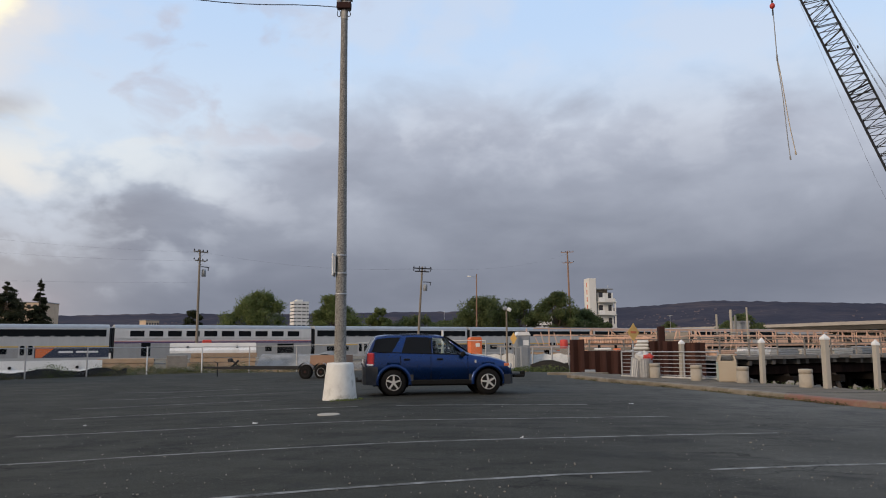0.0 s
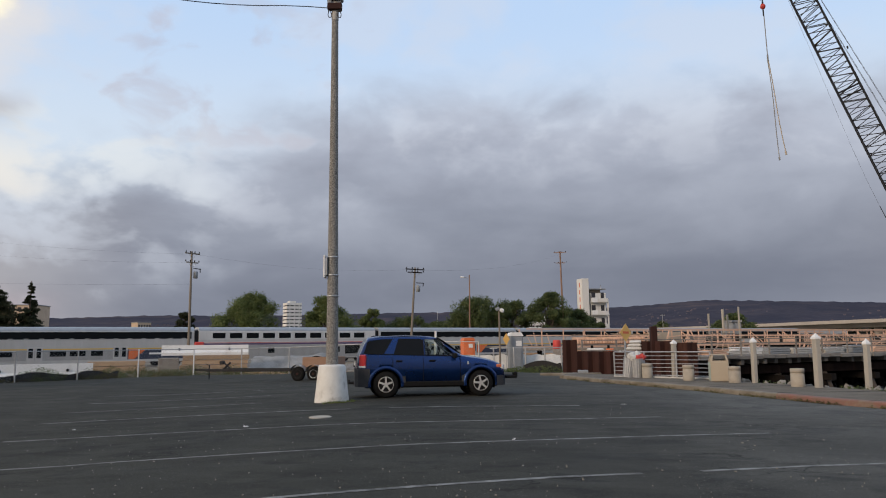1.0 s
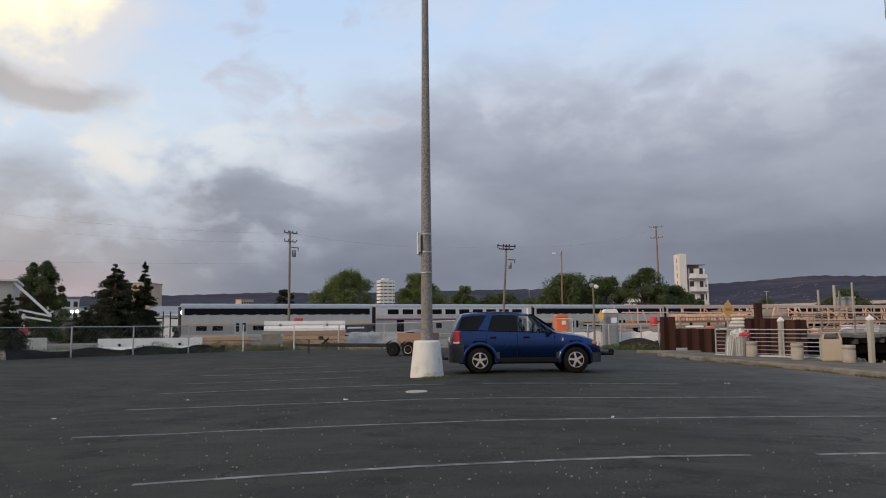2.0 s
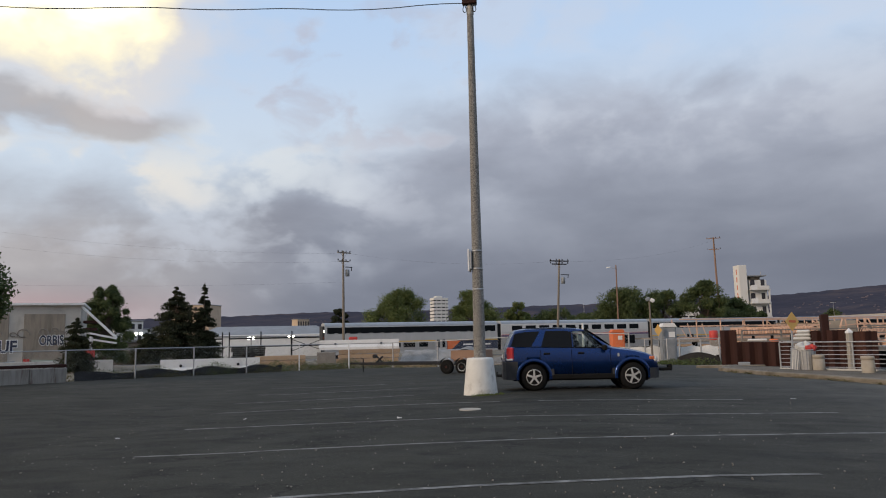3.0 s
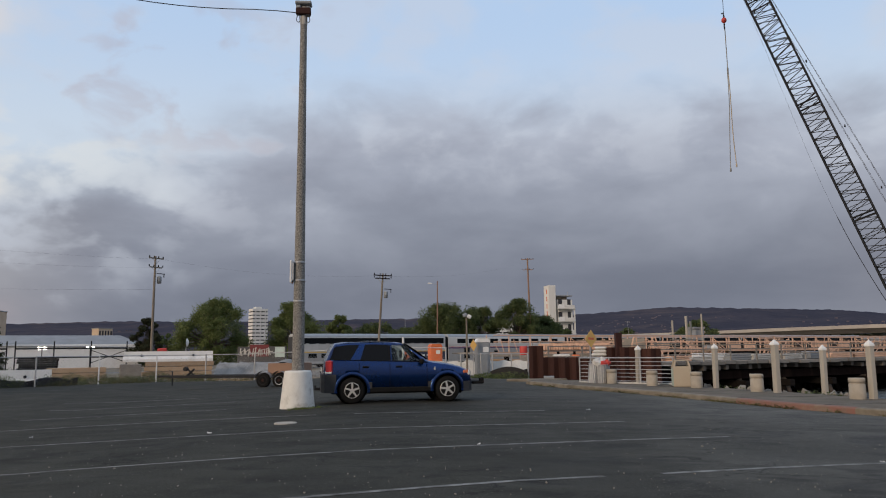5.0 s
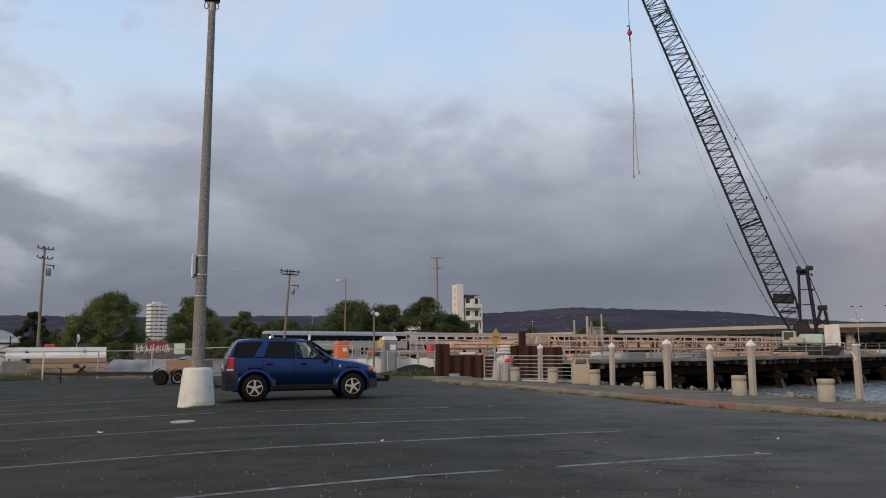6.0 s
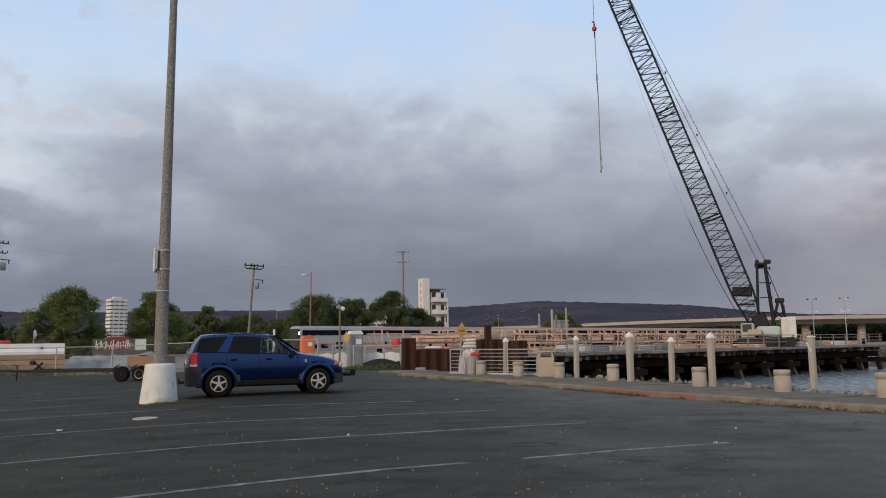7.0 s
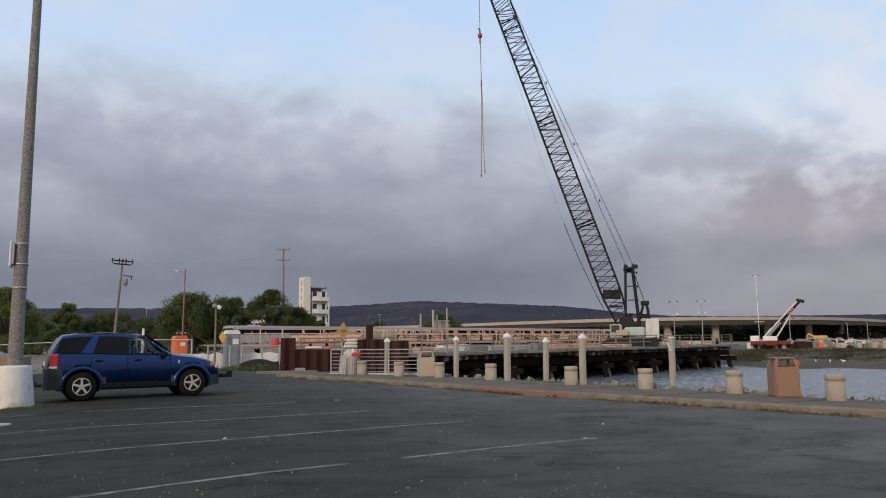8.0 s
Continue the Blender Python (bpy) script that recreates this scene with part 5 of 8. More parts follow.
def car_surface(x, v, side, off=0.006):
    s = car_section(x)
    (y0, z0), (y1, z1) = s[6], s[7]
    n = Vector((0, z1 - z0, y0 - y1)).normalized()
    p = Vector((x, y0 + (y1 - y0) * v, z0 + (z1 - z0) * v)) + n * off
    return Vector((p.x, p.y * side, p.z))


def cut_arches(body):
    cutters = []
    for x in (-1.3535, 1.3535):
        for s in (-1, 1):
            me = Geo().rod((x, s * 0.52, 0.36), (x, s * 1.2, 0.36), 0.425, n=36).mesh("cutter", None)
            bm = bmesh.new()
            bm.from_mesh(me)
            bmesh.ops.remove_doubles(bm, verts=bm.verts[:], dist=1e-5)
            bmesh.ops.recalc_face_normals(bm, faces=bm.faces[:])
            bm.to_mesh(me)
            bm.free()
            c = new("cutter", me)
            c.parent = body.parent
            mod = body.modifiers.new("arch", "BOOLEAN")
            mod.operation, mod.object, mod.solver = "DIFFERENCE", c, "EXACT"
            cutters.append(c)
    # opening through the cabin at the front doors
    me = Geo().prism([(-0.23, 1.145), (0.65, 1.120), (0.19, 1.590), (-0.23, 1.610)], "y", -1.2, 1.2).mesh("cutter", None)
    bm = bmesh.new()
    bm.from_mesh(me)
    bmesh.ops.recalc_face_normals(bm, faces=bm.faces[:])
    bm.to_mesh(me)
    bm.free()
    c = new("cutter", me)
    c.parent = body.parent
    mod = body.modifiers.new("cabin", "BOOLEAN")
    mod.operation, mod.object, mod.solver = "DIFFERENCE", c, "EXACT"
    cutters.append(c)
    bpy.context.view_layer.update()
    me = bpy.data.meshes.new_from_object(body.evaluated_get(bpy.context.evaluated_depsgraph_get()))
    body.modifiers.clear()
    body.data = me
    for c in cutters:
        bpy.data.objects.remove(c)


def wheel(parent, x, side):
    y = side * 0.775
    wh = part("wheel", Geo().lathe([(0.20, -0.11), (0.33, -0.115), (0.355, -0.09), (0.362, -0.04), (0.362, 0.04), (0.355, 0.09), (0.33, 0.115), (0.212, 0.112)], (x, y, 0.36), n=36, axis="Y"), M["black"], parent, "black tyre with an alloy rim")
    g = Geo().lathe([(0.05, -0.02), (0.205, 0.0), (0.212, 0.1 * side), (0.202, 0.105 * side), (0.195, 0.05 * side)], (x, y, 0.36), n=30, axis="Y")
    part("rim_barrel", g, M["black"], wh)
    part("rim_lip", Geo().lathe([(0.200, 0.100), (0.218, 0.108), (0.218, 0.116), (0.200, 0.110)] if side > 0 else [(0.200, -0.100), (0.218, -0.108), (0.218, -0.116), (0.200, -0.110)], (x, y, 0.36), n=30, axis="Y", caps=False), M["alloy"], wh)
    yo = y + side * 0.098
    for i in range(5):
        a = radians(90 + 72 * i + (12 if x > 0 else 0))
        d, t = Vector((math.cos(a), 0, math.sin(a))), Vector((-math.sin(a), 0, math.cos(a)))
        c = Vector((x, yo, 0.36))
        out = Vector((0, side * 0.022, 0))
        pts = [c + d * 0.02 + t * 0.030, c + d * 0.02 - t * 0.030, c + d * 0.212 - t * 0.024, c + d * 0.212 + t * 0.024]
        part("spoke", Geo().add([p + out for p in pts] + [p - out for p in pts], [(0, 1, 2, 3), (7, 6, 5, 4), (0, 3, 7, 4), (1, 5, 6, 2), (2, 6, 7, 3), (0, 4, 5, 1)]), M["alloy"], wh)
    part("hub_cap", Geo().rod((x, yo - side * 0.02, 0.36), (x, yo + side * 0.03, 0.36), 0.05, 0.042, n=16), M["alloy"], wh)
    part("brake_disc", Geo().rod((x, y + side * 0.02, 0.36), (x, y + side * 0.035, 0.36), 0.13, n=24), M["black"], wh)


def arch_trim(parent, x, side):
    rows = []
    for i in range(25):
        a = radians(-8 + 196 * i / 24)
        row = []
        for r, o in ((0.418, -0.03), (0.418, 0.018), (0.44, 0.026), (0.485, 0.022), (0.51, 0.004), (0.52, -0.02)):
            px = x + r * math.cos(a)
            wd = float(np.interp(px, CAR_X, CAR_W))
            row.append((px, side * (wd + o), 0.36 + r * math.sin(a)))
        rows.append(row)
    part("wheel_arch", Geo().grid(rows, flip=side < 0), M["car_blue"], parent)


def car():
    m = pose(-0.16, 21.39, gz(-0.2), 0, 0, 8.0)
    ob = thing("car", "blue compact sport utility vehicle with grey lower cladding", "car", m)
    xs = np.linspace(-2.18, 2.12, 74)
    rows = []
    for x in xs:
        s = car_section(float(x))
        rows.append([(float(x), y, z) for y, z in s] + [(float(x), -y, z) for y, z in s[-2:0:-1]])
    g = Geo()
    n = len(rows[0])
    verts = [p for r in rows for p in r]
    faces = [(i * n + j, i * n + (j + 1) % n, (i + 1) * n + (j + 1) % n, (i + 1) * n + j) for i in range(len(rows) - 1) for j in range(n)]
    faces += [tuple(range(n - 1, -1, -1)), tuple(range((len(rows) - 1) * n, len(rows) * n))]
    g.add(verts, faces, True)
    me = g.mesh("body", M["car_blue"])
    bm = bmesh.new()
    bm.from_mesh(me)
    bmesh.ops.recalc_face_normals(bm, faces=bm.faces[:])
    bm.to_mesh(me)
    bm.free()
    body = part("body", me, None, ob, "metallic blue paint")
    cut_arches(body)
    part("underbody", Geo().box((0, 0, 0.42), (3.9, 1.04, 0.36), 0, 0.05), M["black"], ob)
    for side in (-1, 1):
        wins = [("quarter_window", -1.99, -1.42, -1.86, -1.14, "car_glass"), ("rear_door_window", -1.14, -0.31, -0.98, -0.34, "car_glass"), ("front_door_window", -0.24, 0.70, -0.26, 0.19, "clear_glass")]
        for nm, xb0, xb1, xt0, xt1, gm in wins:
            rows = []
            for j in range(7):
                v = 0.03 + 0.94 * j / 6
                rows.append([car_surface((xb0 + (xt0 - xb0) * v) + ((xb1 + (xt1 - xb1) * v) - (xb0 + (xt0 - xb0) * v)) * i / 10, v, side) for i in range(11)])
            part(nm, Geo().grid(rows, flip=side > 0), M[gm], ob)
        rows = [[car_surface(-0.33 + 0.06 * i, 0.04 + 0.9 * j / 4, side, 0.004) for i in range(2)] for j in range(5)]
        part("pillar", Geo().grid(rows, flip=side > 0), M["black"], ob, "black door pillar")
        y = side * 0.905
        for x in (-1.16, -0.30, 0.76):
            wd = float(np.interp(x, CAR_X, CAR_W))
            part("door_seam", Geo().box((x, side * (wd - 0.004), 0.74), (0.010, 0.012, 0.72), 0), M["black"], ob)
        for x in (-0.98, -0.04):
            part("door_handle", Geo().box((x, side * 0.905, 1.00), (0.18, 0.045, 0.05), 0, 0.015), M["black"], ob)
        part("sill", Geo().box((0, side * 0.885, 0.36), (1.86, 0.07, 0.15), 0, 0.03), M["black"], ob, "black sill cladding")
        part("mirror", Geo().box((0.60, side * 1.0, 1.14), (0.12, 0.2, 0.15), 0, 0.04), M["black"], ob)
        part("tail_lamp", Geo().box((-1.985, side * 0.795, 1.01), (0.20, 0.16, 0.36), side * 24, 0.03), M["tail_red"], ob, "red tail lamp")
        part("reversing_lamp", Geo().box((-1.995, side * 0.80, 0.855), (0.20, 0.16, 0.07), side * 24, 0.02), M["clear_lamp"], ob)
        part("headlamp", Geo().box((1.95, side * 0.68, 0.80), (0.24, 0.20, 0.13), side * 24, 0.03), M["clear_lamp"], ob)
        part("side_marker", Geo().box((1.90, side * 0.80, 0.83), (0.17, 0.05, 0.09), side * -16, 0.015), M["amber"], ob, "amber side marker lamp")
        part("roof_rail", Geo().rod((-1.7, side * 0.58, 1.712), (-0.1, side * 0.58, 1.700), 0.010, n=8), M["black"], ob)
        for x in (-1.3535, 1.3535):
            rows = [[(x + 0.422 * math.cos(radians(q)), side * yy, 0.36 + 0.422 * math.sin(radians(q))) for yy in (0.50, 0.70, 0.87)] for q in range(-20, 201, 10)]
            part("wheel_liner", Geo().grid(rows), M["black"], ob, "black wheel well")
            part("well_wall", Geo().rod((x, side * 0.525, 0.36), (x, side * 0.535, 0.36), 0.42, n=30), M["black"], ob)
            arch_trim(ob, x, side)
            wheel(ob, x, side)
        part("window_sill", Geo().box((-0.55, side * 0.868, 1.166), (2.7, 0.012, 0.018), 0, 0.004, (0, 2.0, 0)), M["black"], ob, "black window weather strip")
        part("arch_skirt", Geo().box((-0.86, side * 0.902, 0.46), (0.13, 0.03, 0.24), 0, 0.012), M["cladding"], ob)
        part("arch_skirt", Geo().box((0.86, side * 0.900, 0.46), (0.13, 0.03, 0.24), 0, 0.012), M["cladding"], ob)
        part("badge", Geo().box((0.98, side * 0.906, 0.93), (0.05, 0.012, 0.09), 0, 0.004), M["alloy"], ob)
    # what shows inside the front doors
    part("cabin_floor", Geo().box((0.16, 0, 1.135), (0.80, 1.50, 0.03)), M["black"], ob)
    part("cabin_back", Geo().box((-0.235, 0, 1.36), (0.02, 1.36, 0.44)), M["cladding"], ob)
    for yy in (-0.38, 0.38):
        seat = part("seat", Geo().box((-0.12, yy, 1.24), (0.16, 0.46, 0.24), 0, 0.06, (0, -8, 0)), M["cladding"], ob, "dark grey front seat")
        part("head_rest", Geo().box((-0.15, yy, 1.45), (0.11, 0.26, 0.17), 0, 0.05), M["cladding"], seat)
    part("steering_wheel", Geo().path([(0.30 + 0.05 * math.sin(i * 0.524), 0.38 + 0.17 * math.cos(i * 0.524), 1.20 + 0.13 * math.sin(i * 0.524)) for i in range(13)], 0.016, 6), M["black"], ob)
    # bumpers
    rb = [(-1.95, -0.895), (-2.12, -0.84), (-2.20, -0.60), (-2.22, 0), (-2.20, 0.60), (-2.12, 0.84), (-1.95, 0.895), (-1.80, 0.90), (-1.80, -0.90)]
    part("rear_bumper", Geo().prism(rb, "z", 0.30, 0.80), M["cladding"], ob, "dark grey rear bumper")
    fb = [(1.82, -0.875), (2.00, -0.81), (2.12, -0.60), (2.16, 0), (2.12, 0.60), (2.00, 0.81), (1.82, 0.875)]
    part("front_bumper", Geo().prism(fb[::-1], "z", 0.28, 0.56), M["cladding"], ob, "dark grey front bumper")
    part("tow_bar", Geo().box((2.32, -0.1, 0.50), (0.34, 1.0, 0.08), 0, 0.02).rod((2.4, -0.45, 0.5), (2.4, -0.45, 0.62), 0.02).box((2.46, -0.5, 0.55), (0.10, 0.14, 0.18), 0, 0.03), M["black"], ob, "black front tow bracket")
    part("tow_hitch", Geo().box((-2.28, 0, 0.38), (0.22, 0.09, 0.08), 0, 0.02).rod((-2.36, 0, 0.4), (-2.36, 0, 0.48), 0.025), M["dark_steel"], ob)
    # hatch glass and rear plate
    rows = [[Vector((x - 0.03 + 0.16 * (abs(y) / 0.66) ** 2.2, y, z)) for y in np.linspace(-0.66, 0.66, 11)] for x, z in ((-2.13, 1.14), (-2.075, 1.29), (-1.985, 1.47), (-1.91, 1.60))]
    part("rear_window", Geo().grid(rows, flip=True), M["rear_glazing"], ob)
    rows = [[Vector((x, y, z)) for y in np.linspace(-0.66, 0.66, 7)] for x, z in ((0.84, 1.175), (0.48, 1.45), (0.16, 1.655))]
    part("windscreen", Geo().grid(rows), M["car_glass"], ob)
    part("hatch_handle", Geo().box((-2.215, 0.0, 0.86), (0.03, 0.5, 0.05), 0, 0.01), M["black"], ob)
    part("number_plate", Geo().box((-2.19, 0.0, 0.92), (0.02, 0.32, 0.16), 0, 0.004), M["white"], ob, "plain white plate with a bar")
    part("exhaust", Geo().rod((-2.2, 0.5, 0.3), (-1.9, 0.5, 0.3), 0.03), M["galv"], ob)


car()


# ---- boat trailer behind the car ----
def trailer():
    a, b = Vector((-10.9, 36.2, 0)), Vector((-5.2, 34.8, 0))
    d = (b - a)
    rz = math.degrees(math.atan2(d.y, d.x))
    z0 = gz(-6.5) - 0.02
    ob = thing("trailer", "dark flat boat trailer with tandem wheels, parked unhitched", "trailer", pose(a.x, a.y, z0, 0, 0, rz))
    L = d.length
    part("frame", Geo().box((L / 2 + 0.2, -0.75, 0.50), (L + 0.6, 0.08, 0.12), 0, 0.01).box((L / 2 + 0.2, 0.75, 0.50), (L + 0.6, 0.08, 0.12), 0, 0.01).box((1.0, 0, 0.5), (0.08, 1.5, 0.1)).box((L, 0, 0.5), (0.08, 1.5, 0.1)), M["dark_steel"], ob)
    part("tongue", Geo().box((-0.5, 0, 0.50), (1.4, 0.1, 0.1), 0, 0.01), M["dark_steel"], ob)
    part("jack", Geo().rod((-0.4, 0.0, 0.05), (-0.4, 0.0, 0.75), 0.03).rod((-0.4, 0, 0.72), (-0.6, 0, 0.80), 0.015), M["dark_steel"], ob)
    part("winch", Geo().rod((0.35, 0, 0.5), (0.75, 0, 0.85), 0.05).rod((0.75, 0, 0.55), (0.35, 0, 0.9), 0.04).rod((0.30, -0.1, 0.86), (0.30, 0.1, 0.86), 0.10, n=12), M["dark_steel"], ob)
    for x in (L - 1.05, L - 0.25):
        for y in (-0.95, 0.95):
            wh = part("wheel", Geo().lathe([(0.2, -0.1), (0.30, -0.11), (0.34, -0.06), (0.34, 0.06), (0.30, 0.11), (0.2, 0.1)], (x, y, 0.34), n=26, axis="Y"), M["black"], ob)
            part("rim", Geo().lathe([(0.03, -0.085), (0.10, -0.10), (0.17, -0.095), (0.2, -0.112)], (x, y, 0.34), n=22, axis="Y", caps=False), M["galv"] if x > L - 0.5 else M["dark_steel"], wh, "dull steel rim")
            part("hub", Geo().rod((x, y - 0.12, 0.34), (x, y - 0.08, 0.34), 0.06, n=12), M["rust"], wh)
            rows = [[(x + 0.40 * math.cos(radians(q)), y + o, 0.36 + 0.40 * math.sin(radians(q))) for o in (-0.14, 0.14)] for q in range(15, 170, 12)]
            part("mudguard", Geo().grid(rows), M["galv"], ob)
    part("box_side", Geo().box((L - 0.15, -0.70, 0.87), (1.6, 0.05, 0.48), 0, 0.01), M["brown_bin"], ob, "brown plywood side board")
    part("box_side", Geo().box((L - 0.15, 0.70, 0.87), (1.6, 0.05, 0.48), 0, 0.01), M["brown_bin"], ob)
    for x in (L - 0.93, L + 0.63):
        part("box_end", Geo().box((x, 0, 0.87), (0.05, 1.4, 0.48), 0, 0.01), M["brown_bin"], ob)
    part("box_floor", Geo().box((L - 0.15, 0, 0.60), (1.6, 1.4, 0.06)), M["timber_old"], ob)
    rows = [[(L - 0.8 + i * 0.145, -0.6 + j * 0.3, 1.0 + 0.30 * math.sin(i * 0.38 + 0.2) * math.cos((j - 2) * 0.5) + 0.05 * noise.noise((i, j, 2))) for j in range(5)] for i in range(10)]
    part("load", Geo().grid(rows), M["cloth_grey"], ob, "heaped tarpaulin load")


trailer()


# ---- chain link fence ----
WHITE_POSTS = [(-17.7, 43.3), (-15.15, 45.5)]


def fence_run(pts, h, label, zf, wires=True):
    ob = thing("fence", label, "fence")
    for (x, y) in pts:
        z = zf(x, y)
        part("post", Geo().rod((x, y, z - 0.3), (x, y, z + h + 0.03), 0.042, n=8), M["white" if (x, y) in WHITE_POSTS else "galv"], ob)
    for (x0, y0), (x1, y1) in zip(pts, pts[1:]):
        a, b = Vector((x0, y0, zf(x0, y0))), Vector((x1, y1, zf(x1, y1)))
        part("top_rail", Geo().rod(a + Vector((0, 0, h)), b + Vector((0, 0, h - 0.02)), 0.024, n=6), M["galv"], ob)
        if wires:
            g = Geo()
            L = (b - a).length
            n = int(L / 0.2)
            for i in range(-int(h / 0.2), n):
                for s in (0, 1):
                    u0, u1 = i * 0.2, i * 0.2 + h
                    c0, c1 = max(0, -u0), min(h, L - u0)
                    if c1 <= c0:
                        continue
                    p, q = u0 + c0, u0 + c1
                    if s:
                        p, q, za, zb = L - p, L - q, c0, c1
                    else:
                        za, zb = c0, c1
                    A = a.lerp(b, p / L) + Vector((0, 0, za))
                    B = a.lerp(b, q / L) + Vector((0, 0, zb))
                    g.rod(A, B, 0.0021, n=3, caps=False)
            part("chain_link", g, M["galv"], ob, "woven wire mesh")
    return ob


FENCE_L = [(-31.5, 26.5), (-29.0, 29.9), (-26.4, 33.2), (-24.4, 36.2), (-22.2, 38.5), (-20.1, 40.9), (-17.7, 43.3), (-15.15, 45.5), (-12.3, 46.0), (-9.2, 45.6), (-6.2, 44.2), (-3.2, 42.8), (-0.3, 41.4), (2.4, 40.0)]
fence_run(FENCE_L, 1.64, "galvanised chain link fence along the edge of the lot", lambda x, y: gz(x) - 0.02)


def silt():
    g = Geo()
    pts = [(-26.2, 33.6), (-24.3, 36.5), (-22.1, 38.8), (-20.0, 41.2), (-18.6, 42.7)]
    rows = []
    sp = spline(pts, 8)
    for i, p in enumerate(sp):
        h = 0.40 + 0.10 * math.sin(i * 0.8) + 0.07 * noise.noise((i * 0.6, 1, 0))
        rows.append([(p[0] + 0.05 * math.sin(i * 1.3 + k), p[1], gz(p[0]) - 0.3 + (h + 0.3) * k / 3) for k in range(4)])
    g.grid(rows)
    thing("silt_fence", "sagging black silt fabric along the chain link fence", "silt fence", geo=g, material=M["cloth_black"])


silt()


def fresh_clump(rnd, g, c, r, h, n, size):
    for i in range(n):
        a, q = rnd.uniform(0, 6.28), r * math.sqrt(rnd.random())
        p = Vector((c[0] + q * math.cos(a), c[1] + q * math.sin(a), c[2] + rnd.random() * h * (1 - q / r * 0.6)))
        d = Vector((rnd.uniform(-1, 1), rnd.uniform(-1, 1), rnd.uniform(-.4, 1))).normalized() * size * rnd.uniform(.6, 1.3)
        e = d.cross(Vector((rnd.uniform(-1, 1), rnd.uniform(-1, 1), rnd.uniform(-1, 1)))).normalized() * size * 0.45
        g.add([p - d, p + e, p + d, p - e], [(0, 1, 2, 3)])


def weeds():
    rnd = random.Random(11)
    for name, label, spots, m in (("weeds", "scrubby green weeds behind the fence", [(-21.6, 40.2, 1.2, 0.9), (-20.2, 42.6, 1.3, 0.8), (-18.4, 44.6, 1.2, 0.85), (-24.5, 38.5, 1.3, 0.8), (-17, 46.0, 1.1, 0.6), (-26.5, 36.2, 1.2, 0.8), (-19.3, 43.4, 0.9, 0.9), (-15.6, 46.6, 1.2, 0.9), (-13.2, 47.2, 1.3, 0.8), (-28.0, 33.4, 1.2, 0.9), (-22.0, 40.6, 1.4, 1.0), (5.9, 39.6, 1.3, 0.55), (4.6, 40.4, 0.9, 0.4)], "leaf_dark"), ("weeds", "dry brown weeds along the fence", [(-16.2, 45.6, 1.5, 0.5), (-17.6, 44.6, 1.5, 0.8), (-19.6, 42.2, 1.4, 0.7), (-25.4, 36.8, 1.6, 0.7), (-27.5, 34.5, 1.6, 0.7), (-23.6, 38.0, 1.3, 0.6), (-13, 47, 2, 0.45), (-22.8, 39.3, 1.2, 0.5), (-9, 46.8, 2, 0.35), (-3, 44, 1.8, 0.3), (1.0, 41.5, 1.4, 0.35)], "weed")):
        g = Geo()
        for x, y, r, h in spots:
            fresh_clump(rnd, g, (x, y, gz(x) - 0.1), r, h, 1000, 0.05)
        thing(name, label, "weeds", kind="stuff", geo=g, material=M[m])
    g = Geo()
    for y in np.arange(9.5, 31, 0.06):
        if noise.noise((y * 0.9, 3, 0)) > -0.05 or (10 < y < 15.5 and rnd.random() < 0.7):
            x = kerb_x(float(y)) - 0.03
            fresh_clump(rnd, g, (x, float(y), gz(x)), 0.13, 0.09, 9, 0.032)
    thing("weeds", "dry weeds and debris in the kerb gutter", "weeds", kind="stuff", geo=g, material=M["weed"])
    g = Geo()
    for y in np.arange(9, 29, 0.10):
        if noise.noise((y * 0.5, 9, 0)) > 0.0:
            x = back_x(float(y)) + rnd.uniform(-0.2, 0.5)
            fresh_clump(rnd, g, (x, float(y), walk_z(float(y)) - 0.05), 0.16, 0.16, 10, 0.035)
    thing("weeds", "green weeds along the bank edge", "weeds", kind="stuff", geo=g, material=M["leaf_dark"])


weeds()


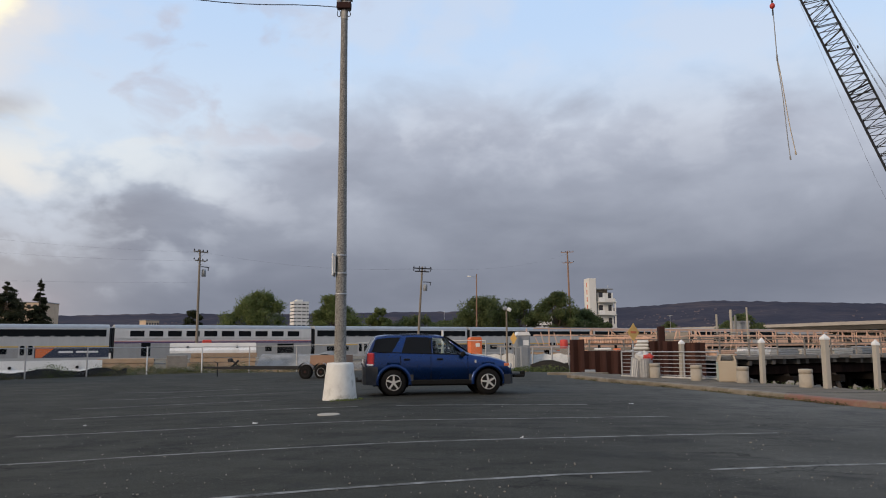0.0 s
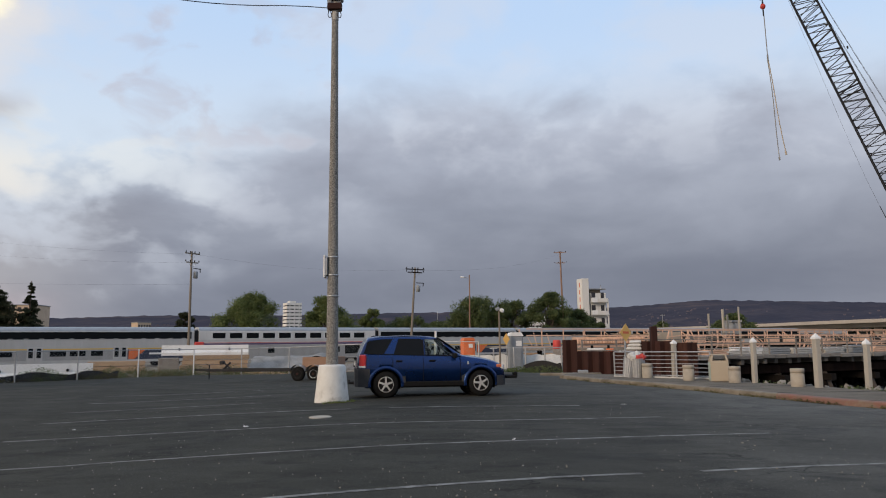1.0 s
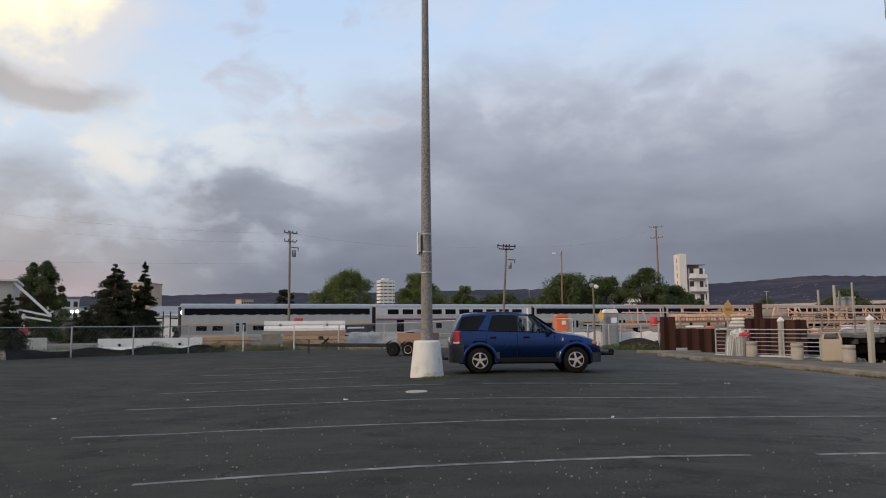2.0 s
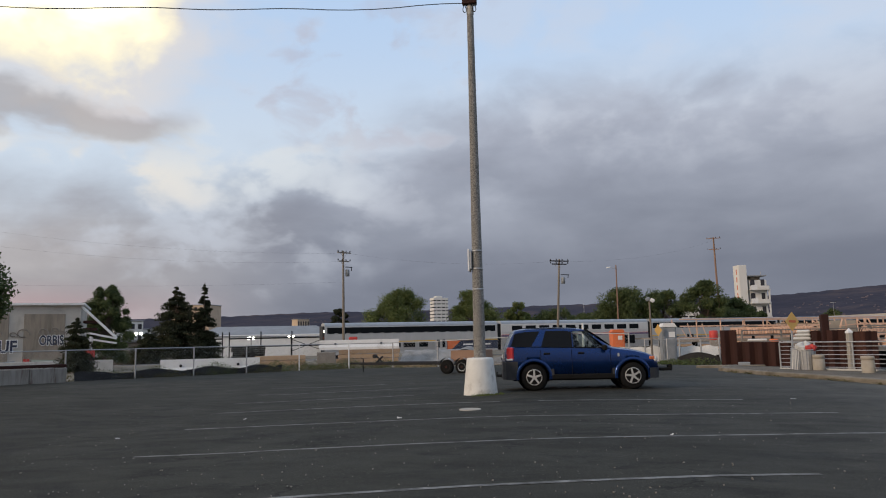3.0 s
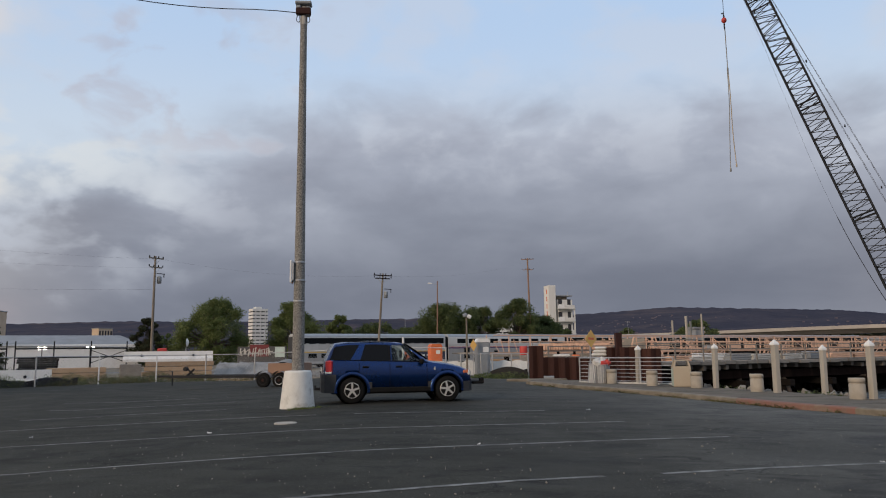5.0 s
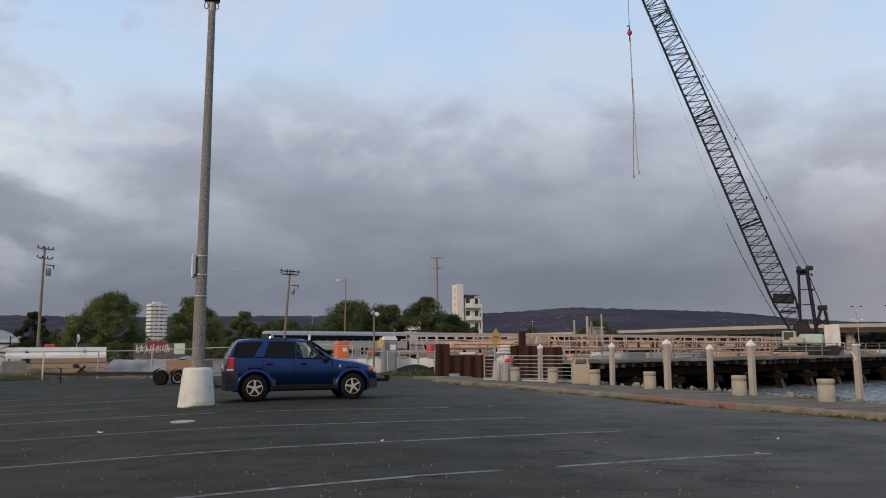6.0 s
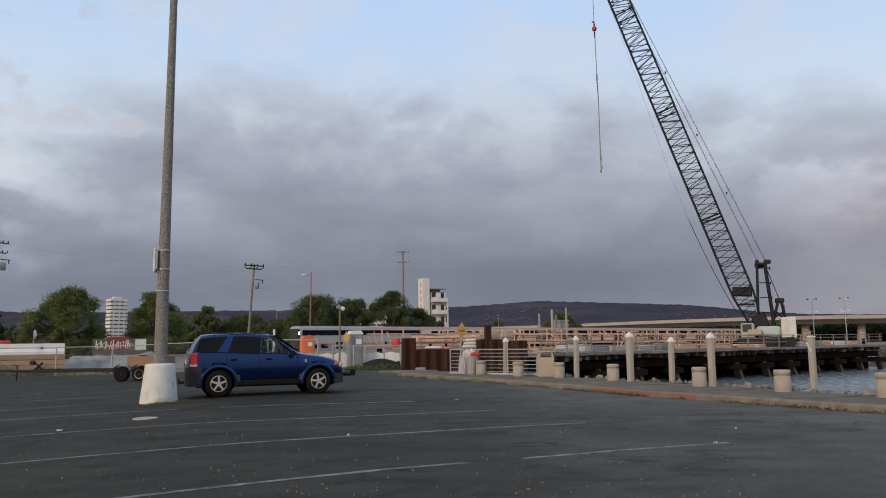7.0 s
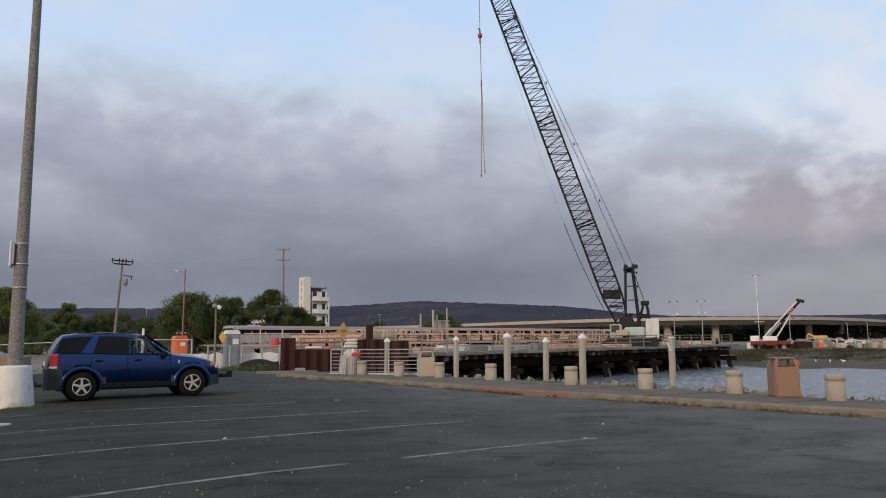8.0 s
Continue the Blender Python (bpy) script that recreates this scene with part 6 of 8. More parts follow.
# ---- utility poles ----
def utility_pole(az, d, top_el, label, arms=2, transformer=0, m="wood_pole", r=0.17, lean=0.0, arm_w=2.2, rz=None, arm_m=None, gap=1.0, lamp=False):
    p = at(az, d, -0.9)
    h = 1.45 + d * math.tan(radians(top_el)) + 0.9
    ob = thing("utility_pole", label, "utility pole", pose(p.x, p.y, p.z, 0, lean, az if rz is None else rz))
    part("pole", Geo().rod((0, 0, 0), (0, 0, h), r, r * 0.62, n=10), M[m], ob)
    for i in range(arms):
        z = h - 0.25 - i * gap
        part("crossarm", Geo().box((0, -0.16, z), (arm_w * (1 - 0.22 * i), 0.1, 0.13), 0, 0.01), M[arm_m or m], ob)
        for k in range(4):
            x = -arm_w * 0.45 + arm_w * 0.3 * k
            part("insulator", Geo().lathe([(0.03, 0.05), (0.07, 0.1), (0.05, 0.17), (0.07, 0.22), (0.02, 0.28)], (x, -0.16, z), n=8), M["dark_steel"], ob)
        part("arm_brace", Geo().rod((arm_w * 0.3, -0.18, z), (0, -0.16, z - 0.6), 0.02, n=4).rod((-arm_w * 0.3, -0.18, z), (0, -0.16, z - 0.6), 0.02, n=4), M["galv"], ob)
    if lamp:
        part("lamp_arm", Geo().rod((0, -0.1, h - 0.7), (-1.2, -0.1, h - 0.45), 0.05, n=6), M["galv"], ob)
        part("lamp_head", Geo().box((-1.45, -0.1, h - 0.45), (0.8, 0.3, 0.22), 0, 0.06), M["white"], ob)
    if transformer:
        s = transformer
        part("transformer", Geo().lathe([(0.10, 0), (0.24, 0.02), (0.24, 0.72), (0.20, 0.80), (0.05, 0.84)], (s * 0.52, -0.1, h - 3.0), n=14), M["grey_plastic"], ob)
        part("cutout", Geo().rod((s * 0.2, -0.1, h - 1.9), (s * 1.2, -0.1, h - 1.9), 0.05, n=5).rod((s * 1.1, -0.1, h - 1.9), (s * 1.1, -0.1, h - 2.3), 0.05, n=5), M["dark_steel"], ob)
    return Matrix.Translation(p) @ Vector((0, 0, h))


UP = [utility_pole(18.84, 84, 7.2, "weathered wooden utility pole with crossarms and a transformer", 2, 1, arm_w=1.9, rz=55),
      utility_pole(2.05, 88, 6.15, "leaning brown wooden utility pole with a transformer can", 2, 1, arm_w=2.3, lean=3.4, arm_m="timber_dark", gap=0.38),
      utility_pole(-10.12, 150, 7.2, "tall reddish wooden utility pole", 2, 0, "wood_pole_red", 0.24, -0.7, 2.6, gap=2.2),
      utility_pole(-2.7, 142, 5.5, "thin reddish wooden pole with a small lamp arm", 0, 0, "wood_pole_red", 0.17, 0.5, 1.2, lamp=True)]


def wires():
    p = UP[0]
    low = Vector((p.x, p.y, 8.4))
    runs = [(p - Vector((0, 0, 0.3)), at(50, 92, 15.6), 1.2), (p - Vector((0, 0, 1.25)), at(50, 94, 14.2), 1.3), (low, at(50, 92, 8.6), 0.5)]
    runs += [(p - Vector((-0.4, 0, 0.3)), UP[1] - Vector((0.6, 0, 0.3)), 0.7), (UP[1] - Vector((0, 0, 0.3)), UP[2] - Vector((0, 0, 0.5)), 1.2)]
    for a, b, sag in runs:
        pts = [a.lerp(b, i / 16) - Vector((0, 0, sag * 4 * (i / 16) * (1 - i / 16))) for i in range(17)]
        thing("power_line", "thin overhead power line", "cable", geo=Geo().path(pts, 0.005, 3), material=M["wire"])


wires()


def small_lamp():
    p = at(-5.1, 41.5, -0.05)
    ob = thing("street_lamp", "slim grey lamp post with a twin floodlight head", "street lamp", pose(p.x, p.y, p.z))
    part("post", Geo().rod((0, 0, -0.3), (0, 0, 3.4), 0.065, 0.05, n=10), M["wood_pole"], ob, "dull brown-grey post")
    part("head", Geo().box((-0.08, 0, 3.5), (0.24, 0.26, 0.2), 0, 0.04, (0, -20, 0)), M["grey_plastic"], ob)
    part("head", Geo().box((0.16, 0, 3.42), (0.24, 0.26, 0.2), 0, 0.04, (0, 30, 0)), M["white"], ob)


small_lamp()


# ---- construction edge: sheet piles, toilets, tarps ----
def sheet_wall():
    p0, p1 = at(-9.9, 39.2), at(-19.8, 34.5)
    ob = thing("sheet_pile_wall", "rusty brown steel sheet pile retaining wall with stepped tops", "retaining wall")
    n = 22
    dirv = (p1 - p0).normalized()
    nor = Vector((-dirv.y, dirv.x, 0))
    step = (p1 - p0).length / n
    for i in range(n):
        a = p0 + dirv * step * i
        frac = i / n
        h = 1.62 if frac < 0.12 else (1.03 if frac < 0.56 else (1.50 if frac < 0.84 else 1.42))
        o = 0.22 if i % 2 else 0.0
        q = [a + nor * (0.22 - o), a + dirv * step * 0.3 + nor * o, a + dirv * step + nor * o]
        g = Geo()
        for u, v in zip(q, q[1:]):
            t = (v - u).cross(Vector((0, 0, 1))).normalized() * 0.02
            base = Vector((0, 0, -2.5))
            topv = Vector((0, 0, h))
            g.add([u + t + base, v + t + base, v + t + topv, u + t + topv, u - t + base, v - t + base, v - t + topv, u - t + topv], [(0, 1, 2, 3), (7, 6, 5, 4), (3, 2, 6, 7), (0, 3, 7, 4), (1, 5, 6, 2)])
        part("sheet_pile", g, M["rust"], ob)
    a = p0 + dirv * (p1 - p0).length * 0.74
    part("king_pile", Geo().box((a.x, a.y + 0.2, 0.2), (0.3, 0.3, 4.0), 0, 0.02), M["rust"], ob)


def toilet(az, d, wd, mat_body, roof_m, label, zb):
    p = at(az, d, zb)
    ob = thing("portable_toilet", label, "portable toilet", pose(p.x, p.y, p.z, 0, 0, az + 14))
    part("cabin", Geo().box((0, 0, 1.05), (wd, wd, 2.0), 0, 0.05), mat_body, ob)
    part("roof", Geo().prism([(-wd / 2 - .03, 2.04), (wd / 2 + .03, 2.04), (wd * .36, 2.26), (-wd * .36, 2.26)], "y", -wd / 2 - .03, wd / 2 + .03), roof_m, ob)
    part("door", Geo().box((0, -wd / 2 - 0.012, 1.0), (wd * 0.68, 0.025, 1.8), 0, 0.01), mat_body, ob)
    part("vent", Geo().box((0.12, -wd / 2 - 0.03, 1.62), (0.34, 0.02, 0.3), 0, 0.005), M["white"], ob)
    part("skid", Geo().box((0, 0, 0.03), (wd + 0.1, wd + 0.1, 0.1)), M["black"], ob)


sheet_wall()
toilet(-2.55, 58, 0.98, M["orange"], M["orange"], "bright orange portable toilet with a white notice", -0.3)
toilet(-6.3, 42.5, 0.78, M["grey_plastic"], M["white"], "grey portable toilet cabin with a white roof", -0.15)


def work_panel():
    p = at(-5.62, 41.6, 1.72)
    ob = thing("warning_sign", "yellow diamond warning sign leaning by a grey cabin", "sign", pose(p.x, p.y, p.z, 0, 0, 8))
    part("panel", Geo().prism([(0, -0.34), (0.2, 0), (0, 0.34), (-0.2, 0)], "y", -0.01, 0.01), M["safety"], ob)
    part("stay", Geo().rod((0, 0.05, -1.9), (0, 0.05, 0.3), 0.02), M["galv"], ob)
    p = Vector((7.6, 29.0, walk_z(29)))
    ob = thing("warning_sign", "yellow diamond sign on a thin leaning post beside the railing", "sign", pose(p.x, p.y, p.z, 0, 2.2, 14))
    part("post", Geo().box((0, 0, 0.95), (0.06, 0.04, 1.95), 0, 0.005), M["galv"], ob)
    pan = part("panel", Geo().prism([(0, -0.36), (0.36, 0), (0, 0.36), (-0.36, 0)], "y", -0.04, -0.025), M["safety"], ob, "yellow diamond panel", pose(0, 0, 1.78, 0, 0, 22))
    part("lettering", Geo().box((0, -0.043, 0.0), (0.36, 0.004, 0.09)), M["amber"], pan, "dull orange lettering bar")


work_panel()


def railing():
    a, b = Vector((7.35, 29.7, 0)), Vector((10.25, 26.9, 0))
    z = walk_z(28)
    ob = thing("railing", "grey tubular steel guard railing with horizontal bars", "railing")
    d = b - a
    for i in range(4):
        p = a + d * i / 3
        part("post", Geo().rod((p.x, p.y, z - 0.1), (p.x, p.y, z + 1.0), 0.03, n=8), M["galv"], ob)
    for k in range(7):
        zz = z + 0.10 + 0.15 * k
        r = 0.024 if k == 6 else 0.014
        part("bar", Geo().rod((a.x, a.y, zz), (b.x, b.y, zz), r, n=6), M["galv"], ob)
    part("base_plate", Geo().box(((a.x + b.x) / 2, (a.y + b.y) / 2, z + 0.02), (d.length, 0.22, 0.06), math.degrees(math.atan2(d.y, d.x)), 0.01), M["concrete"], ob)


railing()


def trash_cans():
    for k, (dx, dy, r, h, ln) in enumerate(((0, 0, 0.26, 0.72, 0), (-0.36, 0.12, 0.22, 0.75, 8))):
        x, y = 8.02 + dx, 28.75 + dy
        g = Geo()
        n = 36
        rows = []
        for z in (0, 0.05, h * 0.5, h * 0.94, h):
            rr = r * (0.86 + 0.14 * z / h)
            rows.append([((rr + (0.012 if i % 2 else 0)) * math.cos(6.28318 * i / n), (rr + (0.012 if i % 2 else 0)) * math.sin(6.28318 * i / n), z) for i in range(n + 1)])
        g.grid(rows, smooth=False)
        ob = thing("trash_can", "ribbed galvanised trash can" + (" overflowing with bags" if k == 0 else " leaning against another"), "trash can", pose(x, y, walk_z(y), 0, ln, 0))
        part("can", g, M["galv"], ob)
        part("rim", Geo().lathe([(r, h - 0.02), (r + 0.025, h - 0.01), (r + 0.02, h + 0.02), (r - 0.02, h + 0.02)], n=28), M["galv"], ob)
        part("base", Geo().lathe([(r * 0.86, 0.0), (0, 0.01)], n=20), M["galv"], ob)
        part("rubbish", Geo().lathe([(r - 0.03, h - 0.05), (r * 0.6, h + 0.0), (0, h + 0.02)], n=16), M["cloth_black"], ob)
        if k == 0:
            rnd = random.Random(3)
            for j, (bx, by, bz, s, mm) in enumerate(((-0.2, -0.05, 0.86, 0.17, "cloth_white"), (0.0, -0.02, 0.92, 0.15, "cloth_white"), (0.17, -0.06, 0.84, 0.15, "red"), (0.02, -0.16, 0.82, 0.12, "red"), (0.22, 0.04, 0.78, 0.11, "cloth_white"))):
                bm = bmesh.new()
                bmesh.ops.create_icosphere(bm, subdivisions=2, radius=s)
                for v in bm.verts:
                    v.co *= 1 + 0.5 * noise.noise(v.co * 9 + Vector((j, 0, 0)))
                    v.co += Vector((bx, by, bz - 0.03))
                me = bpy.data.meshes.new("bag")
                bm.to_mesh(me)
                bm.free()
                me.materials.append(M[mm])
                part("bag", me, None, ob, "crumpled white bag" if mm == "cloth_white" else "crumpled red bag")


trash_cans()


def site_bits():
    """Tarps, barriers, timber stacks and the like inside the fenced site."""
    def slab(name, label, cat, az0, az1, d, z0, z1, depth, m, bevel=0.04):
        a, b = at(az0, d), at(az1, d)
        c = (a + b) / 2
        rz = math.degrees(math.atan2((b - a).y, (b - a).x))
        if name == "timber_stack":
            ob = thing(name, label, cat, pose(c.x, c.y, z0, 0, 0, rz))
            nl = max(2, round((z1 - z0) / 0.32))
            rr = random.Random(int(az0 * 10))
            for q in range(nl):
                hh = (z1 - z0) / nl
                part("beam", Geo().box((rr.uniform(-.15, .15), rr.uniform(-.05, .05), hh * (q + .5)), ((b - a).length * rr.uniform(.92, 1), depth, hh * 0.9), 0, 0.02), M[m], ob)
            return ob
        g = Geo().box((0, 0, 0), ((b - a).length, depth, z1 - z0), 0, bevel)
        return thing(name, label, cat, pose(c.x, c.y, (z0 + z1) / 2, 0, 0, rz), geo=g, material=M[m])
    # white concrete barriers with sloped flanks
    def barrier(az0, az1, d, z0, z1, label):
        a, b = at(az0, d), at(az1, d)
        c = (a + b) / 2
        rz = math.degrees(math.atan2((b - a).y, (b - a).x))
        h = z1 - z0
        L = (b - a).length / 2
        ob = thing("barrier", label, "barrier", pose(c.x, c.y, z0, 0, 0, rz))
        part("body", Geo().prism([(-0.3, 0), (0.3, 0), (0.3, h * .25), (0.14, h * .5), (0.1, h), (-0.1, h), (-0.14, h * .5), (-0.3, h * .25)], "x", -L, L), M["white"], ob)
        for s in (-0.6, 0.55):
            part("lifting_eye", Geo().rod((s * L, -0.2, h * .6), (s * L, -0.1, h * .6), 0.09, n=10), M["dark_steel"], ob)
    barrier(20.7, 14.5, 58, 0.86, 1.62, "long white barrier resting on a timber stack")
    barrier(32.3, 25.2, 47.5, -0.35, 0.62, "white concrete barrier behind the fence")
    slab("timber_stack", "stack of fresh yellow timber beams", "timber stack", 19.4, 14.5, 57.8, -0.55, 0.86, 1.0, "boards")
    slab("timber_stack", "low stack of brown timber", "timber stack", 25.5, 21.6, 57, -0.55, 0.55, 1.2, "boards")
    slab("crate", "weathered grey timber crate", "crate", 20.9, 19.45, 56, -0.55, 0.72, 1.2, "timber_old")
    slab("timber_stack", "dark stack of old beams", "timber stack", 27.4, 24.8, 113, -0.9, 1.2, 1.4, "timber_dark")
    # crumpled grey ground cover heap
    for az0, az1, d, h, mname, lab in ((14.2, 8.5, 60, 0.95, "cloth_grey", "crumpled grey sheeting heaped on the site"), (-3.5, -10.2, 47, 0.75, "cloth_grey", "crumpled grey ground cover over a mound"), (-6.6, -9.8, 43.5, 0.72, "cloth_white", "white tarp draped over a low mound")):
        a, b = at(az0, d), at(az1, d)
        rows = []
        for i in range(25):
            p = a.lerp(b, i / 24)
            row = []
            for j in range(9):
                v = j / 8
                z = -0.45 + (h + 0.15) * math.sin(math.pi * min(1, v * 0.62)) + 0.13 * noise.noise((i * 0.9 + d, j * 0.9, d)) - (0.4 * max(0, (i / 24 - 0.8) / 0.2) ** 2)
                row.append((p.x + 0.1 * noise.noise((i, j, 5)), p.y + (v - 0.5) * 2.4, z))
            rows.append(row)
        thing("tarp", lab, "tarp", geo=Geo().grid(rows), material=M[mname])
    a, b = at(-6.9, 41.5), at(-9.9, 40.0)
    rows = [[(a.lerp(b, i / 12).x, a.lerp(b, i / 12).y, -0.3 + (0.55 + 0.28 * math.sin(i * 0.26)) * j / 3 - 0.02) for j in range(4)] for i in range(13)]
    thing("silt_fence", "black silt fabric hung on a low fence", "silt fence", geo=Geo().grid(rows), material=M["cloth_black"])
    # white sheet hung along the site edge
    rows = []
    for i in range(41):
        q = at(-2.4 - 7.4 * i / 40, 43.3)
        top = 0.80 + 0.04 * math.sin(i * 0.9) + 0.10 * noise.noise((i * 0.3, 2, 0))
        low = 0.0 + 0.30 * max(0.0, math.sin((i - 20) * 0.16)) * (i > 20)
        rows.append([(q.x, q.y + 0.10 * noise.noise((i * 0.5, j, 4)) - 0.25 * (1 - j / 5), low + (top - low) * j / 5) for j in range(6)])
    thing("tarp", "long white sheet hung along the site edge", "tarp", geo=Geo().grid(rows), material=M["cloth_white"])
    ob = thing("formwork", "row of pale yellow timber joists between two ledgers", "formwork")
    for i in range(27):
        q = at(-10.9 - 5.1 * i / 26, 51.0)
        part("joist", Geo().box((q.x, q.y, 1.58), (0.11, 0.5, 0.36), 13, 0.01), M["timber"], ob)
    for z in (1.37, 1.80):
        part("ledger", Geo().rod(at(-10.7, 51.1, z), at(-16.2, 51.1, z), 0.05, n=4), M["timber"], ob)
    for i in range(5):
        q = at(-11 - 1.25 * i, 51.3)
        part("prop", Geo().rod((q.x, q.y, -1.5), (q.x, q.y, 1.4), 0.09, n=6), M["timber_dark"], ob)
    rr = random.Random(9)
    for i in range(26):
        q = at(rr.uniform(-2.8, -16.0), rr.uniform(45.5, 50.5), -0.55)
        hh = rr.uniform(0.5, 1.3)
        slabm, lab, cat = rr.choice((("timber", "short stack of pale boards", "timber stack"), ("white", "white plastic drum", "drum"), ("orange", "orange traffic drum", "drum"), ("cloth_grey", "grey bagged aggregate", "sack"), ("timber_old", "weathered crate", "crate"), ("rust", "rusty oil can", "can")))
        ob = thing(cat.replace(" ", "_"), lab + " on the building site", cat, pose(q.x, q.y, q.z, 0, 0, rr.uniform(-40, 40)))
        if cat in ("drum", "can"):
            part("body", Geo().lathe([(0.22, 0.0), (0.26, 0.02), (0.24, hh * 0.5), (0.26, hh * 0.52), (0.22, hh), (0.05, hh + 0.03)], n=14), M[slabm], ob)
        else:
            for j in range(3):
                part("board" if cat != "sack" else "bag", Geo().box((rr.uniform(-.1, .1), 0, hh * (j + .5) / 3), (rr.uniform(.8, 1.8), 0.5, hh / 3 * .9), rr.uniform(-6, 6), 0.05), M[slabm], ob)
    slab("utility_box", "pale blue plastic crate on the kerb", "crate", -11.1, -11.9, 35.5, 0.0, 0.16, 0.4, "grey_plastic", 0.02)
    slab("barrier", "red and white striped notice panel", "sign", -1.0, -1.9, 57, -0.1, 0.6, 0.05, "red", 0.01)
    slab("kerb_edge", "raised concrete kerb edging before the sheet piles", "kerb", -8.2, -12.9, 35.0, -0.35, 0.06, 0.3, "kerb", 0.03)
    slab("timber_stack", "sawn timber stacked on a shelf deck", "timber stack", -6.9, -8.0, 52, 0.53, 0.8, 0.8, "boards")
    slab("timber_stack", "pale timber beams stacked on a shelf deck", "timber stack", -8.6, -9.8, 52, 0.53, 0.78, 0.8, "boards")
    slab("platform", "weathered concrete platform edge", "platform", -6.5, -16.5, 53, 0.95, 1.12, 3, "timber_old", 0.02)
    slab("platform", "lower weathered platform edge", "platform", -6.5, -13, 51.5, 0.35, 0.52, 3, "concrete", 0.02)
    fence_run([(float(at(a_, 41.6).x), float(at(a_, 41.6).y)) for a_ in (-4.6, -6.2, -7.1, -8.6, -9.9)], 1.35, "temporary wire fence panels round the site", lambda x, y: -0.12)
    # floodlights and steel frames
    for az, el, d in ((29.9, 0.30, 112), (25.9, 0.45, 114), (22.9, 0.48, 114), (33.9, 0.95, 112)):
        p = at(az, d, -0.9)
        zt = 1.45 + d * math.tan(radians(el))
        ob = thing("floodlight", "lit site floodlight on a slim steel mast", "floodlight", pose(p.x, p.y, p.z, 0, 0, az))
        part("mast", Geo().rod((0, 0, 0), (0, 0, zt + 0.9), 0.05), M["dark_steel"], ob)
        for s in (-0.22, 0.22):
            part("lamp", Geo().box((s * 1.5, -0.12, zt + 0.9), (0.36, 0.1, 0.36), 0, 0.1), M["lamp_glow"], ob, "glowing lamp")
    for az0, az1, d in ((28, 33, 112), (20.5, 27.5, 112)):
        a, b = at(az0, d, -0.9), at(az1, d, -0.9)
        ob = thing("shoring_tower", "open dark steel shoring towers with cross bracing", "shoring")
        n = 4
        for i in range(n):
            p = a.lerp(b, i / (n - 1))
            part("column", Geo().rod(p, p + Vector((0, 0, 4.2)), 0.09, n=6), M["dark_steel"], ob)
        for z in (2.0, 3.2):
            part("beam", Geo().rod(a + Vector((0, 0, z)), b + Vector((0, 0, z)), 0.1, n=6), M["dark_steel"], ob)
        part("brace", Geo().rod(a + Vector((0, 0, 1.2)), a.lerp(b, 0.33) + Vector((0, 0, 2.9)), 0.05, n=5).rod(a.lerp(b, .33) + Vector((0, 0, 1.2)), a + Vector((0, 0, 2.9)), 0.05, n=5), M["dark_steel"], ob)


site_bits()


